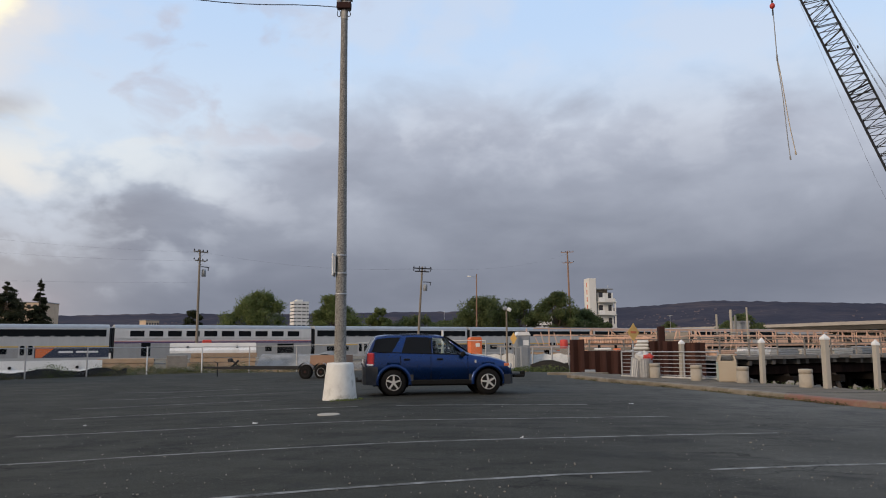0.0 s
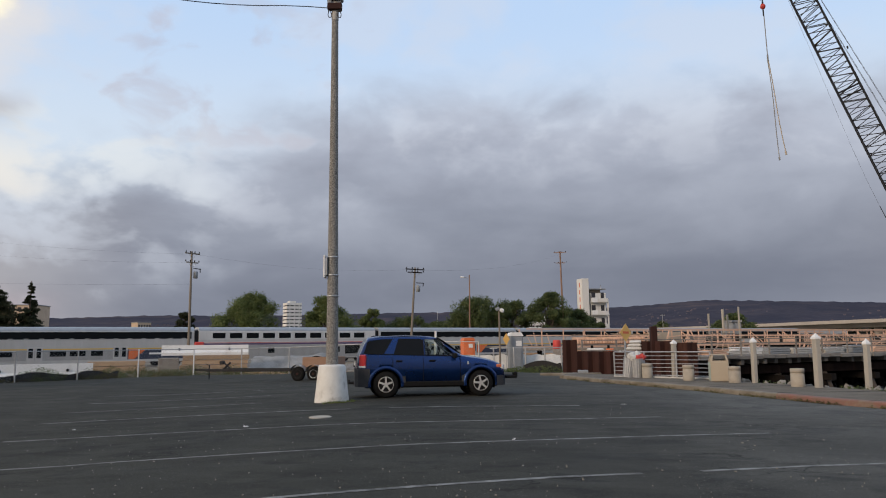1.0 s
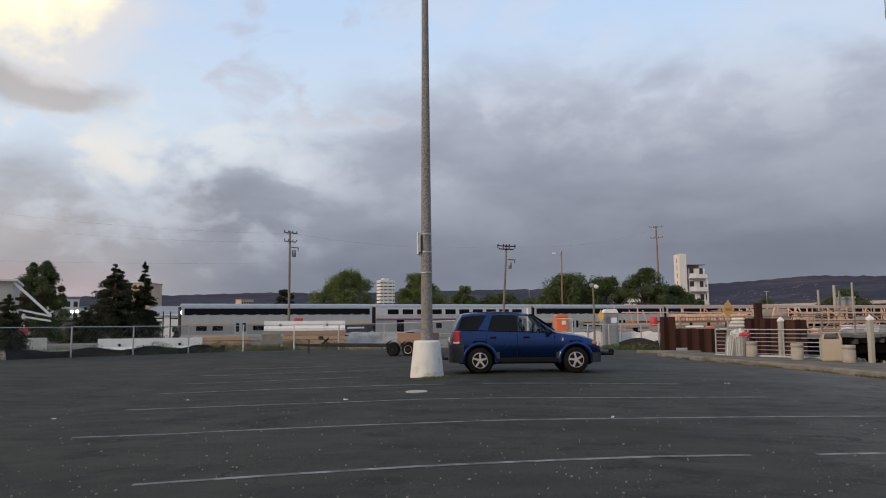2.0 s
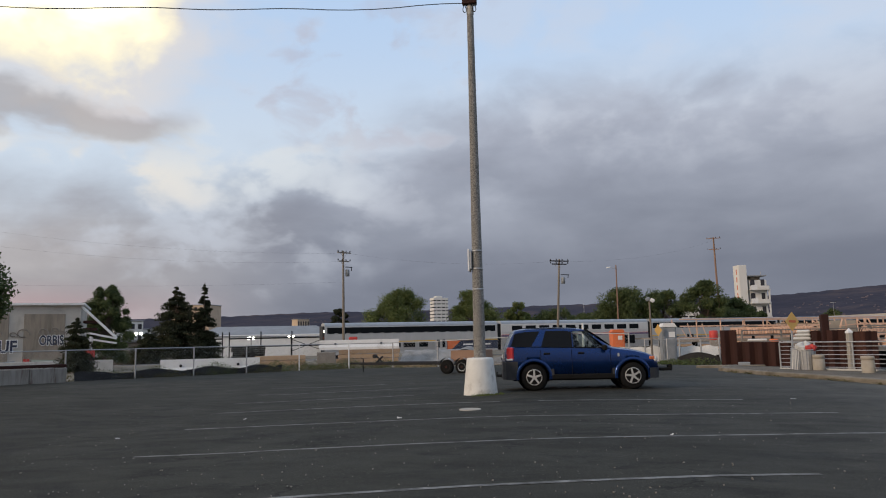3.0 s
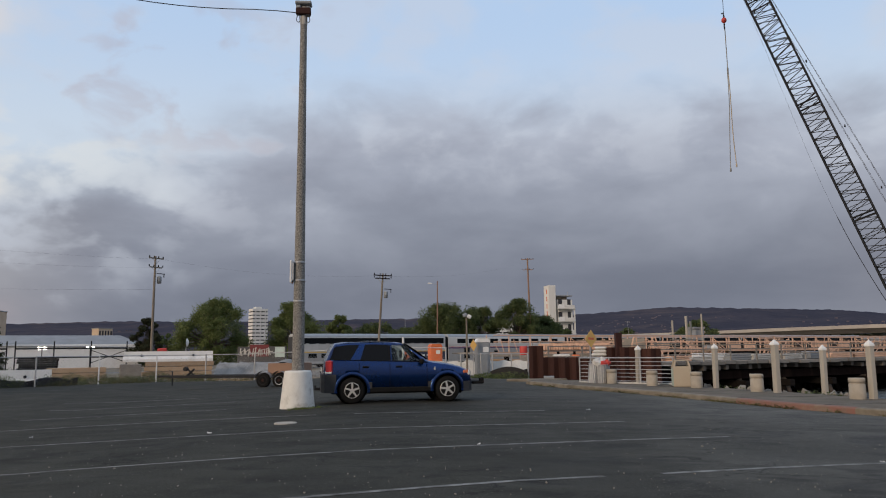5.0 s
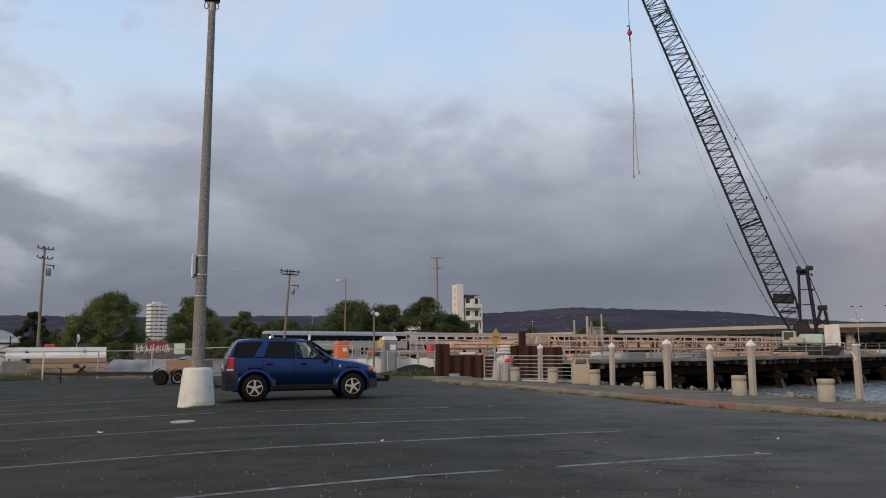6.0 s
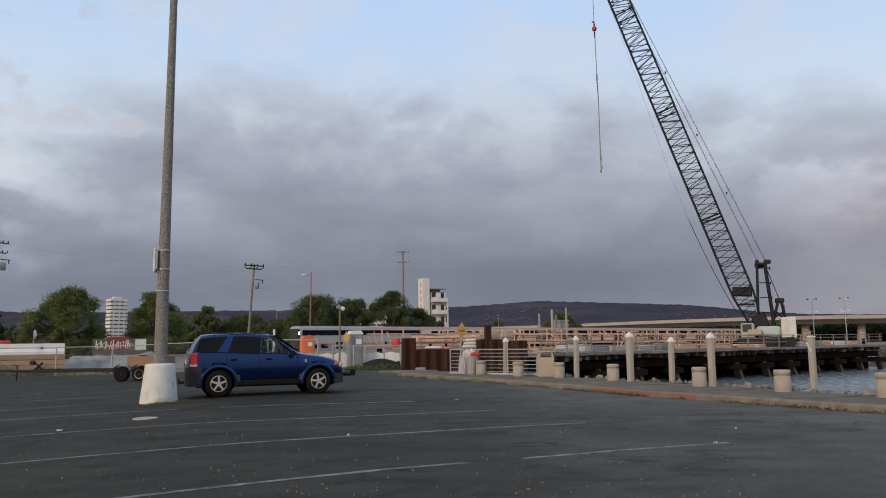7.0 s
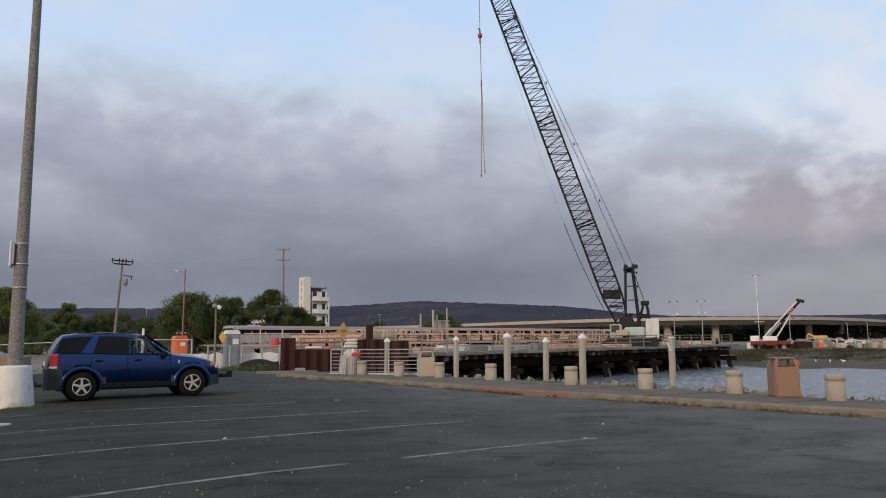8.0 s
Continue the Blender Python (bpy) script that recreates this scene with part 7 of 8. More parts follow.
def beyond_track():
    """Painted wall, dish and rubble that show once the train has gone by."""
    a, b = at(12.7, 122, -0.9), at(9.1, 118, -0.9)
    d = b - a
    rz = math.degrees(math.atan2(d.y, d.x))
    ob = thing("painted_wall", "long low wall covered in graffiti beyond the railway", "wall", pose(a.x, a.y, a.z, 0, 0, rz))
    L = d.length
    part("wall", Geo().box((L / 2, 0, 1.65), (L, 0.3, 3.3), 0, 0.02), M["soot"], ob)
    part("panel", Geo().box((L * 0.46, -0.17, 2.65), (L * 0.40, 0.04, 1.9), 0, 0.01), M["wine"], ob, "dark red painted panel")
    part("panel", Geo().box((L * 0.88, -0.17, 2.4), (L * 0.20, 0.04, 1.6), 0, 0.01), M["pale_teal"], ob, "faded teal painted panel")
    rnd = random.Random(12)
    for i in range(16):
        x = L * (0.06 + 0.042 * i)
        part("graffiti", Geo().rod((x, -0.2, 1.9 + rnd.uniform(-.2, .2)), (x + rnd.uniform(-.35, .35), -0.2, 3.0 + rnd.uniform(-.2, .2)), 0.09, n=4), M["concrete"], ob, "pale spray stroke")
        if i % 2:
            part("graffiti", Geo().rod((x - .3, -0.2, 2.5 + rnd.uniform(-.4, .4)), (x + .4, -0.2, 2.5 + rnd.uniform(-.4, .4)), 0.07, n=4), M["concrete"], ob)
    p = at(16.45, 112, -0.9)
    ob = thing("satellite_dish", "white satellite dish on a slim pole beside the trees", "dish", pose(p.x, p.y, p.z, 0, 0, 15 + 78))
    part("pole", Geo().rod((0, 0, 0), (0, 0, 3.3), 0.06, n=8), M["galv"], ob)
    part("dish", Geo().lathe([(0.0, 0.0), (0.25, 0.03), (0.45, 0.10), (0.62, 0.22), (0.63, 0.24)], (0, -0.35, 3.9), n=24, axis="Y", caps=False), M["white"], ob)
    part("feed_arm", Geo().rod((0, -0.35, 3.9), (0.1, -1.1, 4.0), 0.025, n=5), M["galv"], ob)
    # gravel and broken concrete between the fence and the track
    rng = random.Random(91)
    for az0, dist, wd, hh, lab, mm in ((12.9, 66, 4.2, 1.15, "mound of grey gravel on the site", "gravel"), (9.9, 70, 5.0, 0.95, "mound of brown rubble on the site", "rubble"), (22.6, 52, 3.0, 0.55, "low heap of brown earth behind the fence", "rubble"), (5.6, 64, 4.0, 0.8, "heap of grey gravel behind the parked trailer", "gravel"), (1.5, 62, 4.4, 0.85, "heap of broken concrete and earth", "rubble")):
        c = at(az0, dist, -0.95)
        rows = []
        for i in range(15):
            row = []
            for j in range(15):
                u, v = i / 7 - 1, j / 7 - 1
                r = math.sqrt(u * u + v * v)
                row.append((c.x + u * wd, c.y + v * 2.2, c.z + hh * max(0.0, 1 - r) ** 0.8 * (1 + 0.5 * noise.noise((u * 3, v * 3, az0))) + 0.12 * noise.noise((u * 6, v * 6, az0)) + 0.1))
            rows.append(row)
        thing("gravel_heap", lab, "heap", geo=Geo().grid(rows, smooth=False), material=M[mm])
    for i in range(26):
        q = at(rng.uniform(2.0, 24.0), rng.uniform(48.5, 56), -0.5)
        L2 = rng.uniform(1.2, 3.8)
        thing("plank", "loose weathered plank lying on the dirt", "plank", pose(q.x, q.y, q.z, 0, rng.uniform(-3, 3), rng.uniform(-12, 12)), "loose planks on the site", geo=Geo().box((0, 0, 0.06), (L2, 0.22, 0.1), 0, 0.01), material=M[rng.choice(("timber_old", "boards", "timber_old"))])
    g = Geo()
    for i in range(700):
        q = at(rng.uniform(0.0, 27.0), rng.uniform(47.5, 66), -0.52)
        sz = 0.05 + 0.22 * rng.random() ** 3
        g.box((q.x, q.y, q.z + sz * 0.3), (sz * rng.uniform(.8, 1.8), sz, sz * 0.7), rng.uniform(0, 180), 0, (rng.uniform(-20, 20), rng.uniform(-20, 20), 0))
    thing("rubble", "broken concrete and stones strewn over the dirt", "rubble", kind="stuff", geo=g, material=M["rock"])


beyond_track()


def left_wall():
    ob = thing("low_wall", "low concrete block wall with rust stains under a rusty top beam", "wall")
    a, b = Vector((-32.5, 25.0, 0)), Vector((-26.1, 32.9, 0))
    d = (b - a)
    rz = math.degrees(math.atan2(d.y, d.x))
    n = 6
    for i in range(n):
        c = a + d * ((i + 0.5) / n)
        part("block", Geo().box((c.x, c.y, 0.05), (d.length / n - 0.03, 0.5, 0.85), rz, 0.03), M["wall_rusty"], ob)
    part("top_beam", Geo().box(((a.x + b.x) / 2, (a.y + b.y) / 2, 0.58), (d.length, 0.3, 0.16), rz, 0.02), M["rust"], ob)
    part("rail", Geo().rod((a.x, a.y - 0.3, 0.8), (a.x + d.x * 0.5, a.y + d.y * 0.5 - 0.3, 0.75), 0.06), M["white"], ob)


left_wall()


# ---- trees ----
def leaf_cloud(rng, centres, radii, n, size, flat=1.0):
    """Small leaf quads gathered round clump centres."""
    k = rng.integers(0, len(centres), n)
    d = rng.normal(size=(n, 3))
    d /= np.linalg.norm(d, axis=1, keepdims=True)
    r = radii[k] * np.where(rng.random(n) < 0.28, 0.9 + 0.5 * rng.random(n), 1.08 * rng.random(n) ** 0.5)
    p = centres[k] + d * r[:, None] * np.array([1, 1, flat])
    u = rng.normal(size=(n, 3))
    u /= np.linalg.norm(u, axis=1, keepdims=True)
    v = np.cross(u, d + 0.3 * rng.normal(size=(n, 3)))
    v /= np.linalg.norm(v, axis=1, keepdims=True) + 1e-6
    s = size * (0.6 + 0.8 * rng.random((n, 1)))
    quad = np.stack([p - u * s, p + v * s * 0.6, p + u * s, p - v * s * 0.6], 1)
    g = Geo()
    g.v = [tuple(q) for q in quad.reshape(-1, 3)]
    g.f = [(4 * i, 4 * i + 1, 4 * i + 2, 4 * i + 3) for i in range(n)]
    g.s = [False] * n
    return g


def broad_tree(az, d, w, h, seed, mat_name, label, n=5200, lobes=22, zb=-0.9, skew=0.0, base=0.05):
    rng = np.random.default_rng(seed)
    p = at(az, d, zb)
    ob = thing("tree", label, "tree", pose(p.x, p.y, p.z, 0, 0, az), "broadleaf trees")
    g = Geo().rod((0, 0, 0), (0.1, 0, h * 0.35), 0.05 * w, 0.03 * w, n=9)
    cents, rad = [], []
    for i in range(int(lobes * 2.6)):
        a = rng.random() * 6.283
        zz = base + (0.93 - base) * rng.random() ** 0.8
        env = math.sin(math.pi * min(0.96, max(0.22, (zz - base + 0.2) / (1.12 - base)))) ** 0.6
        q = env * (0.25 + 0.75 * rng.random() ** 0.5) * 0.46 * w
        c = np.array([q * math.cos(a) + skew * w * (zz - 0.5), q * math.sin(a) * 0.8, zz * h])
        r = w * (0.07 + 0.09 * rng.random() ** 1.4) * (1.25 - 0.5 * zz)
        c[2] = min(c[2], h - r * 0.8)
        cents.append(c)
        rad.append(r)
        g.rod((0.1, 0, h * 0.3), tuple(c), 0.009 * w, 0.003 * w, n=5, caps=False)
    part("trunk", g, M["bark"], ob)
    part("crown", leaf_cloud(rng, np.array(cents), np.array(rad), int(n * 6.5), (0.00108 if d > 60 else 0.0022) * d, 0.8), M[mat_name], ob)


def conifer(az, d, w, h, seed, label, tiers=26, n=90, gap=0.12, zb=-0.9, power=0.9):
    rng = np.random.default_rng(seed)
    p = at(az, d, zb)
    ob = thing("tree", label, "conifer", pose(p.x, p.y, p.z, 0, 0, az), "conifers")
    part("trunk", Geo().rod((0, 0, 0), (0, 0, h * 0.97), 0.022 * h, 0.004 * h, n=8), M["bark"], ob)
    cents, rad, g = [], [], Geo()
    for i in range(tiers):
        f = i / (tiers - 1)
        z = h * (gap + (0.94 - gap) * f)
        reach = 0.5 * w * ((1 - f) ** power * (0.75 + 0.5 * rng.random()) + 0.05)
        for b in range(max(5, int(19 * (1 - f) + 3))):
            a = rng.random() * 6.283
            L = reach * (0.6 + 0.5 * rng.random())
            z = z + rng.normal() * h * 0.014
            tipz = z - L * 0.22 + L * 0.1 * rng.random()
            g.rod((0, 0, z), (L * math.cos(a), L * math.sin(a), tipz), 0.05, 0.015, n=4, caps=False)
            for k in (0.35, 0.6, 0.8, 1.0):
                cents.append([L * k * math.cos(a), L * k * math.sin(a), z + (tipz - z) * k])
                rad.append(0.08 + 0.16 * L)
    tagged(part("branch_frame", g, M["bark"], ob), kind="stuff")
    part("needles", leaf_cloud(rng, np.array(cents), np.array(rad), n * tiers * 24, 0.0010 * d, 0.6), M["needle"], ob)


broad_tree(14.6, 150, 15.0, 13.3, 21, "leaf", "full green broadleaf tree beyond the railway", 6500, 30, skew=0.18)
broad_tree(8.6, 152, 12.5, 12.6, 22, "leaf", "rounded green broadleaf tree beyond the railway", 5200)
broad_tree(5.1, 165, 7.5, 10.7, 23, "leaf", "small green tree beyond the railway", 2600, 14)
broad_tree(2.1, 170, 14, 9.3, 24, "leaf_dark", "low spreading tree beyond the railway", 3200, 18)
broad_tree(6.6, 185, 12, 7.4, 34, "leaf_dark", "low dark shrubby tree beyond the railway", 2600, 14)
broad_tree(-0.4, 180, 12, 8.0, 35, "leaf_dark", "low dark tree beyond the railway", 2400, 14)
broad_tree(-3.4, 155, 14.5, 13.0, 25, "leaf_dark", "dense green tree beyond the railway", 5200, 26)
broad_tree(-6.0, 158, 14, 11.8, 26, "leaf_dark", "dense dark green tree beyond the railway", 4600, 22)
broad_tree(-9.0, 150, 10.5, 13.1, 27, "leaf_dark", "tall airy broadleaf tree with gaps in its crown", 4400, 26)
broad_tree(-10.9, 158, 11, 9.6, 28, "leaf_dark", "low dark green tree beside a tower", 3600, 18)
broad_tree(-12.7, 160, 8, 6.8, 36, "leaf_dark", "low bushy tree before a tower", 2400, 14)
broad_tree(17.9, 330, 10, 11, 37, "leaf_dark", "small dark distant tree", 1500, 12)
broad_tree(19.2, 130, 5.5, 8.6, 29, "needle", "small dark tree behind a utility pole", 2600, 14)
broad_tree(36.1, 90, 5.6, 9.9, 30, "leaf_dark", "slender green tree beside a painted shed", 6200, 34, base=0.06)
broad_tree(-22.6, 230, 14, 10.5, 31, "leaf_dark", "dark rounded tree near the viaduct", 2800, 18)
broad_tree(-17.4, 420, 16, 14, 38, "leaf_dark", "small distant tree before the hills", 1200, 12)
broad_tree(46.2, 40, 7.0, 7.6, 32, "leaf_dark", "dark overhanging tree at the lot edge", 3600, 22, zb=-0.5, base=0.45)
conifer(31.35, 106, 8.4, 10.9, 40, "broad dark conifer with drooping branches", 24, 80, 0.16, power=0.66)
conifer(29.35, 106, 4.7, 11.4, 41, "narrow pointed dark conifer", 26, 70, 0.06)
conifer(33.2, 104, 4.8, 4.7, 42, "low dark bushy conifer", 16, 80, 0.02, power=0.5)
conifer(37.9, 66, 2.7, 5.0, 43, "dark conical shrub against a painted wall", 20, 70, 0.02, power=0.42)


# ---- buildings ----
def drill_tower():
    d = 190.0
    p = at(-12.45, d, -0.9)
    ob = thing("tower_building", "white five-storey concrete tower with open balconies and a tall fin", "tower", pose(p.x, p.y, p.z, 0, 0, -12.65 + 24))
    H = 15.1
    part("core", Geo().box((1.1, 1.6, H / 2), (4.2, 5.0, H), 0, 0.05), M["bldg_white"], ob)
    part("fin", Geo().box((-2.55, 0.4, 9.4), (1.9, 3.4, 18.8), 0, 0.05), M["bldg_white"], ob, "tall plain white fin wall")
    for i in range(6):
        part("lettering", Geo().box((-3.51, 0.2, 17.2 - i * 1.9), (0.02, 0.5, 1.2)), M["amber"], ob, "faded orange lettering bar")
    for k in range(1, 5):
        z = k * 3.25 - 0.3
        part("balcony", Geo().box((1.0, -1.55, z), (4.8, 1.6, 0.22), 0, 0.02), M["bldg_white"], ob)
        part("parapet", Geo().box((1.8, -2.3, z + 0.5), (2.6, 0.12, 0.85), 0, 0.02), M["bldg_white"], ob)
        part("parapet", Geo().box((-0.55, -2.3, z + 0.55), (1.5, 0.12, 1.1), 0, 0.02), M["white"], ob)
        part("side_balcony", Geo().box((3.8, 1.2, z + 0.3), (1.2, 2.2, 1.2), 0, 0.04), M["white"], ob)
        part("window", Geo().box((-0.3, -0.93, z + 1.75), (1.1, 0.06, 1.5), 0, 0.01), M["bldg_dark_win"], ob)
        part("window", Geo().box((2.2, -0.93, z + 1.7), (0.9, 0.06, 1.6), 0, 0.01), M["bldg_dark_win"], ob)
        part("column", Geo().box((3.2, -2.0, z - 1.2), (0.3, 0.3, 2.5)), M["bldg_white"], ob)
    part("roof_slab", Geo().box((0.9, 0.8, H + 1.0), (4.4, 4.2, 0.25), 0, 0.02), M["roof_grey"], ob)
    part("roof_hut", Geo().box((0.6, 1.4, H + 0.5), (3.0, 2.6, 1.0), 0, 0.02), M["panel_dark"], ob)
    part("mast", Geo().rod((2.3, 0, H + 1), (2.3, 0, H + 2.1), 0.08), M["galv"], ob)


drill_tower()


def high_rise(az, d, w, h, floors, label, mw="bldg_white", penthouse=True, zb=-2.0, yaw=20):
    p = at(az, d, zb)
    ob = thing("apartment_tower", label, "tower block", pose(p.x, p.y, p.z, 0, 0, az + yaw))
    part("core", Geo().box((0, 0, h / 2), (w * 0.92, w * 0.7, h), 0, 0.1), M["bldg_dark_win"], ob)
    fh = h / floors
    for i in range(floors + 1):
        part("balcony_band", Geo().box((0, 0, i * fh), (w, w * 0.78, fh * 0.70), 0, 0.05), M[mw], ob)
        for s in (-0.3, 0.02, 0.33):
            if i < floors:
                part("party_wall", Geo().box((s * w, 0, (i + .5) * fh), (w * 0.06, w * 0.75, fh * 0.3)), M[mw], ob)
    if penthouse:
        part("penthouse", Geo().box((-w * 0.05, 0, h + 1.2), (w * 0.42, w * 0.4, 3.6), 0, 0.1), M[mw], ob)


high_rise(11.28, 700, 14.8, 43.0, 13, "distant white balconied apartment tower", zb=-2)
high_rise(-7.65, 420, 13, 17.5, 6, "distant white apartment block behind trees", penthouse=False, zb=-2)


def block(az, d, w, dep, h, label, m, yaw=0, rows=4, cols=6, zb=-2.0):
    p = at(az, d, zb)
    ob = thing("building", label, "building", pose(p.x, p.y, p.z, 0, 0, az + yaw))
    part("wall", Geo().box((0, 0, h / 2), (w, dep, h), 0, 0.1), M[m], ob)
    part("roof", Geo().box((0, 0, h + 0.2), (w + 0.6, dep + 0.6, 0.4), 0, 0.1), M["roof_grey"], ob)
    for r in range(rows):
        for c in range(cols):
            part("window", Geo().box((w * ((c + .5) / cols - .5), -dep / 2 - 0.02, h * (r + .55) / rows), (w / cols * 0.55, 0.08, h / rows * 0.45)), M["bldg_dark_win"], ob)
    return ob


block(29.9, 420, 21, 16, 25, "distant tan office building catching warm light", "bldg_tan", -25, 6, 7)
block(22.2, 520, 9.5, 8, 20.0, "distant squat brick-orange building", "bldg_tan", 30, 3, 5)
block(34.7, 300, 10, 8, 13, "distant white stepped building with a cupola", "bldg_white", 10, 3, 4)
block(33.0, 310, 14, 10, 10, "distant pale building behind conifers", "bldg_white", 10, 2, 5)
block(34.6, 110, 7, 8, 2.9, "low tan windowless building behind the fence", "panel_dark", 0, 0, 0, zb=-0.9)
block(26.9, 620, 60, 10, 11, "long low distant pale buildings", "bldg_white", 0, 2, 16)
block(-0.3, 300, 8, 8, 5.5, "small pale distant building between trees", "bldg_white", 0, 1, 3)


def tent():
    """Large white storage tent with a grey hipped roof."""
    d = 140
    a, b = at(29.6, d, -0.9), at(19.3, d, -0.9)
    c = (a + b) / 2
    L = (b - a).length / 2
    rz = math.degrees(math.atan2((b - a).y, (b - a).x))
    ob = thing("storage_tent", "large white storage tent with a pale grey hipped roof", "tent", pose(c.x, c.y, -0.9, 0, 0, rz))
    part("wall", Geo().box((0, 0, 2.0), (2 * L, 14, 4.0), 0, 0.05), M["white"], ob)
    part("roof", Geo().add([(-L - .3, -7.3, 3.9), (L + .3, -7.3, 3.4), (L + .3, 7.3, 3.4), (-L - .3, 7.3, 3.9), (-L + 3, -1.5, 5.6), (L - 4.2, -1.5, 5.6), (L - 4.2, 1.5, 5.6), (-L + 3, 1.5, 5.6)], [(0, 1, 5, 4), (1, 2, 6, 5), (2, 3, 7, 6), (3, 0, 4, 7), (4, 5, 6, 7)]), M["roof_grey"], ob, "grey membrane roof")


tent()


def word_mesh(word, size, grow, material):
    """Flat letters as a mesh, fattened by grow."""
    cu = bpy.data.curves.new("word", "FONT")
    cu.body, cu.size, cu.offset, cu.extrude = word, size, grow * size * 0.5, 0.004
    holder = new("word", cu)
    bpy.context.view_layer.update()
    me = bpy.data.meshes.new_from_object(holder.evaluated_get(bpy.context.evaluated_depsgraph_get()))
    bpy.data.objects.remove(holder)
    bpy.data.curves.remove(cu)
    me.materials.clear()
    me.materials.append(material)
    return me


def painted_shed():
    """Long shed with framed panels and graffiti; its gable end has a slanted canopy."""
    d = 76
    corner = at(37.7, d, -0.9)
    far_pt = at(48.5, d * 1.03, -0.9)
    dirv = (far_pt - corner).normalized()
    rz = math.degrees(math.atan2(-dirv.y, -dirv.x))
    ob = thing("shed", "long cream shed with pebbled wall panels and graffiti", "shed", pose(corner.x, corner.y, corner.z, 0, 0, rz))
    L, H = 16.0, 6.35
    part("wall", Geo().box((-L / 2, 5, H / 2), (L, 10, H), 0, 0.02), M["bldg_cream"], ob)
    part("roof_edge", Geo().box((-L / 2 + 0.1, 4.9, H + 0.1), (L + 0.5, 10.6, 0.22), 0, 0.02), M["white"], ob, "white roof edge")
    for i in range(3):
        x0 = -1.2 - i * 4.55
        part("wall_panel", Geo().box((x0 - 1.75, -0.03, 3.0), (3.35, 0.10, 5.1), 0, 0.02), M["panel_dark"], ob, "pebbled brown panel")
    # graffiti: dark letters on white outlines, faded scribbles, colour patches low down
    for word, x, z, size, sx in (("ORBIS", -3.35, 2.72, 1.2, 0.62), ("UF", -6.6, 2.1, 1.5, 0.85)):
        for k, (grow, mm, lab) in enumerate(((0.15, "white", "white graffiti outline"), (0.05, "navy", "dark blue graffiti letters"))):
            part("graffiti", word_mesh(word, size, grow, M[mm]), None, ob, lab, pose(x, -0.085 - 0.012 * k, z, 90, 0, 0) @ Matrix.Diagonal((sx, 1, 1, 1)))
    for k, (x, z, r) in enumerate(((-3.0, 3.7, 0.42), (-2.1, 3.9, 0.30), (-4.6, 3.6, 0.50), (-6.9, 3.6, 0.55), (-1.4, 3.6, 0.28), (-5.4, 3.5, 0.3))):
        part("scribble", Geo().path([(x + r * math.cos(q * 0.5), -0.09, z + 0.9 * r * math.sin(q * 0.5) + 0.03 * q) for q in range(11)], 0.05, 4), M["timber_old"], ob, "faded grey spray scribble")
    for k, (x, z, wd, hh, mm, lab) in enumerate(((-6.4, 0.85, 2.4, 0.75, "paint_blue", "faded pale blue paint patch"), (-4.3, 1.0, 0.5, 0.9, "red", "red spray mark"), (-2.9, 0.9, 2.0, 0.9, "bin_green", "grey-green paint patch"))):
        part("graffiti", Geo().box((x, -0.095, z), (wd, 0.02, hh), 0, 0.0, (0, 3 * k - 3, 0)), M[mm], ob, lab)
    # canopy trusses sloping down from the gable
    for k, oy in enumerate((0.0, 1.6, 3.2)):
        part("canopy_rafter", Geo().rod((0.05, oy, H - 0.1), (3.1, oy, 3.25), 0.13, n=4), M["white"], ob)
        part("canopy_beam", Geo().rod((0.05, oy, 3.9), (3.1, oy, 3.2), 0.12, n=4).rod((0.05, oy, 3.3), (3.1, oy, 2.75), 0.12, n=4), M["white"], ob)
    for z in (4.8, 4.1):
        part("canopy_infill", Geo().box((0.8, 1.5, z), (1.2, 2.6, 0.25), 0, 0.02), M["rust"], ob)
    for oy in (0.0, 2.0):
        part("canopy_post", Geo().box((0.9, oy, 1.6), (0.18, 0.18, 3.6), 0, 0.01), M["white"], ob)
    part("red_drum", Geo().rod((0.9, -0.6, 0), (0.9, -0.6, 2.1), 0.45, n=14), M["red"], ob)
    part("low_wall", Geo().box((-3, -4.0, 0.55), (12, 0.4, 1.4), 0, 0.03), M["concrete"], ob)


painted_shed()


def skip_red():
    p = at(18.1, 86, -0.9)
    ob = thing("equipment", "small red engine unit beside the track", "machine", pose(p.x, p.y, p.z, 0, 0, 20))
    part("body", Geo().box((0, 0, 2.6), (1.0, 0.8, 0.7), 0, 0.1), M["red"], ob)
    part("stand", Geo().box((0, 0, 1.15), (0.3, 0.3, 2.4)), M["dark_steel"], ob)


skip_red()


# ---- masts and the far bank ----
def light_mast(az, d, el, label, heads=1, m="galv", r=0.08):
    p = at(az, d, -0.9)
    h = 1.45 + d * math.tan(radians(el)) + 0.9
    ob = thing("light_mast", label, "light mast", pose(p.x, p.y, p.z, 0, 0, az))
    part("pole", Geo().rod((0, 0, 0), (0, 0, h), r, r * 0.7, n=8), M[m], ob)
    for k in range(heads):
        part("arm", Geo().box((0, 0, h - 0.2 - k * 2.4), (1.7, 0.1, 0.1), 0, 0.01), M[m], ob)
        for s in (-0.7, 0.7):
            part("lamp_head", Geo().box((s, 0, h - 0.05 - k * 2.4), (0.36, 0.3, 0.2), 0, 0.03), M["dark_steel"] if k == 0 else M["clear_lamp"], ob)


light_mast(-40.5, 150, 2.65, "steel light mast with two lamp arms", 2)
light_mast(-42.5, 160, 2.65, "slim light mast with one lamp arm", 2, r=0.10)
light_mast(-46.37, 200, 4.4, "very tall slim pale light mast", 1, "white", 0.11)
light_mast(-46.4, 130, 1.1, "short steel pole on the far bank", 1)
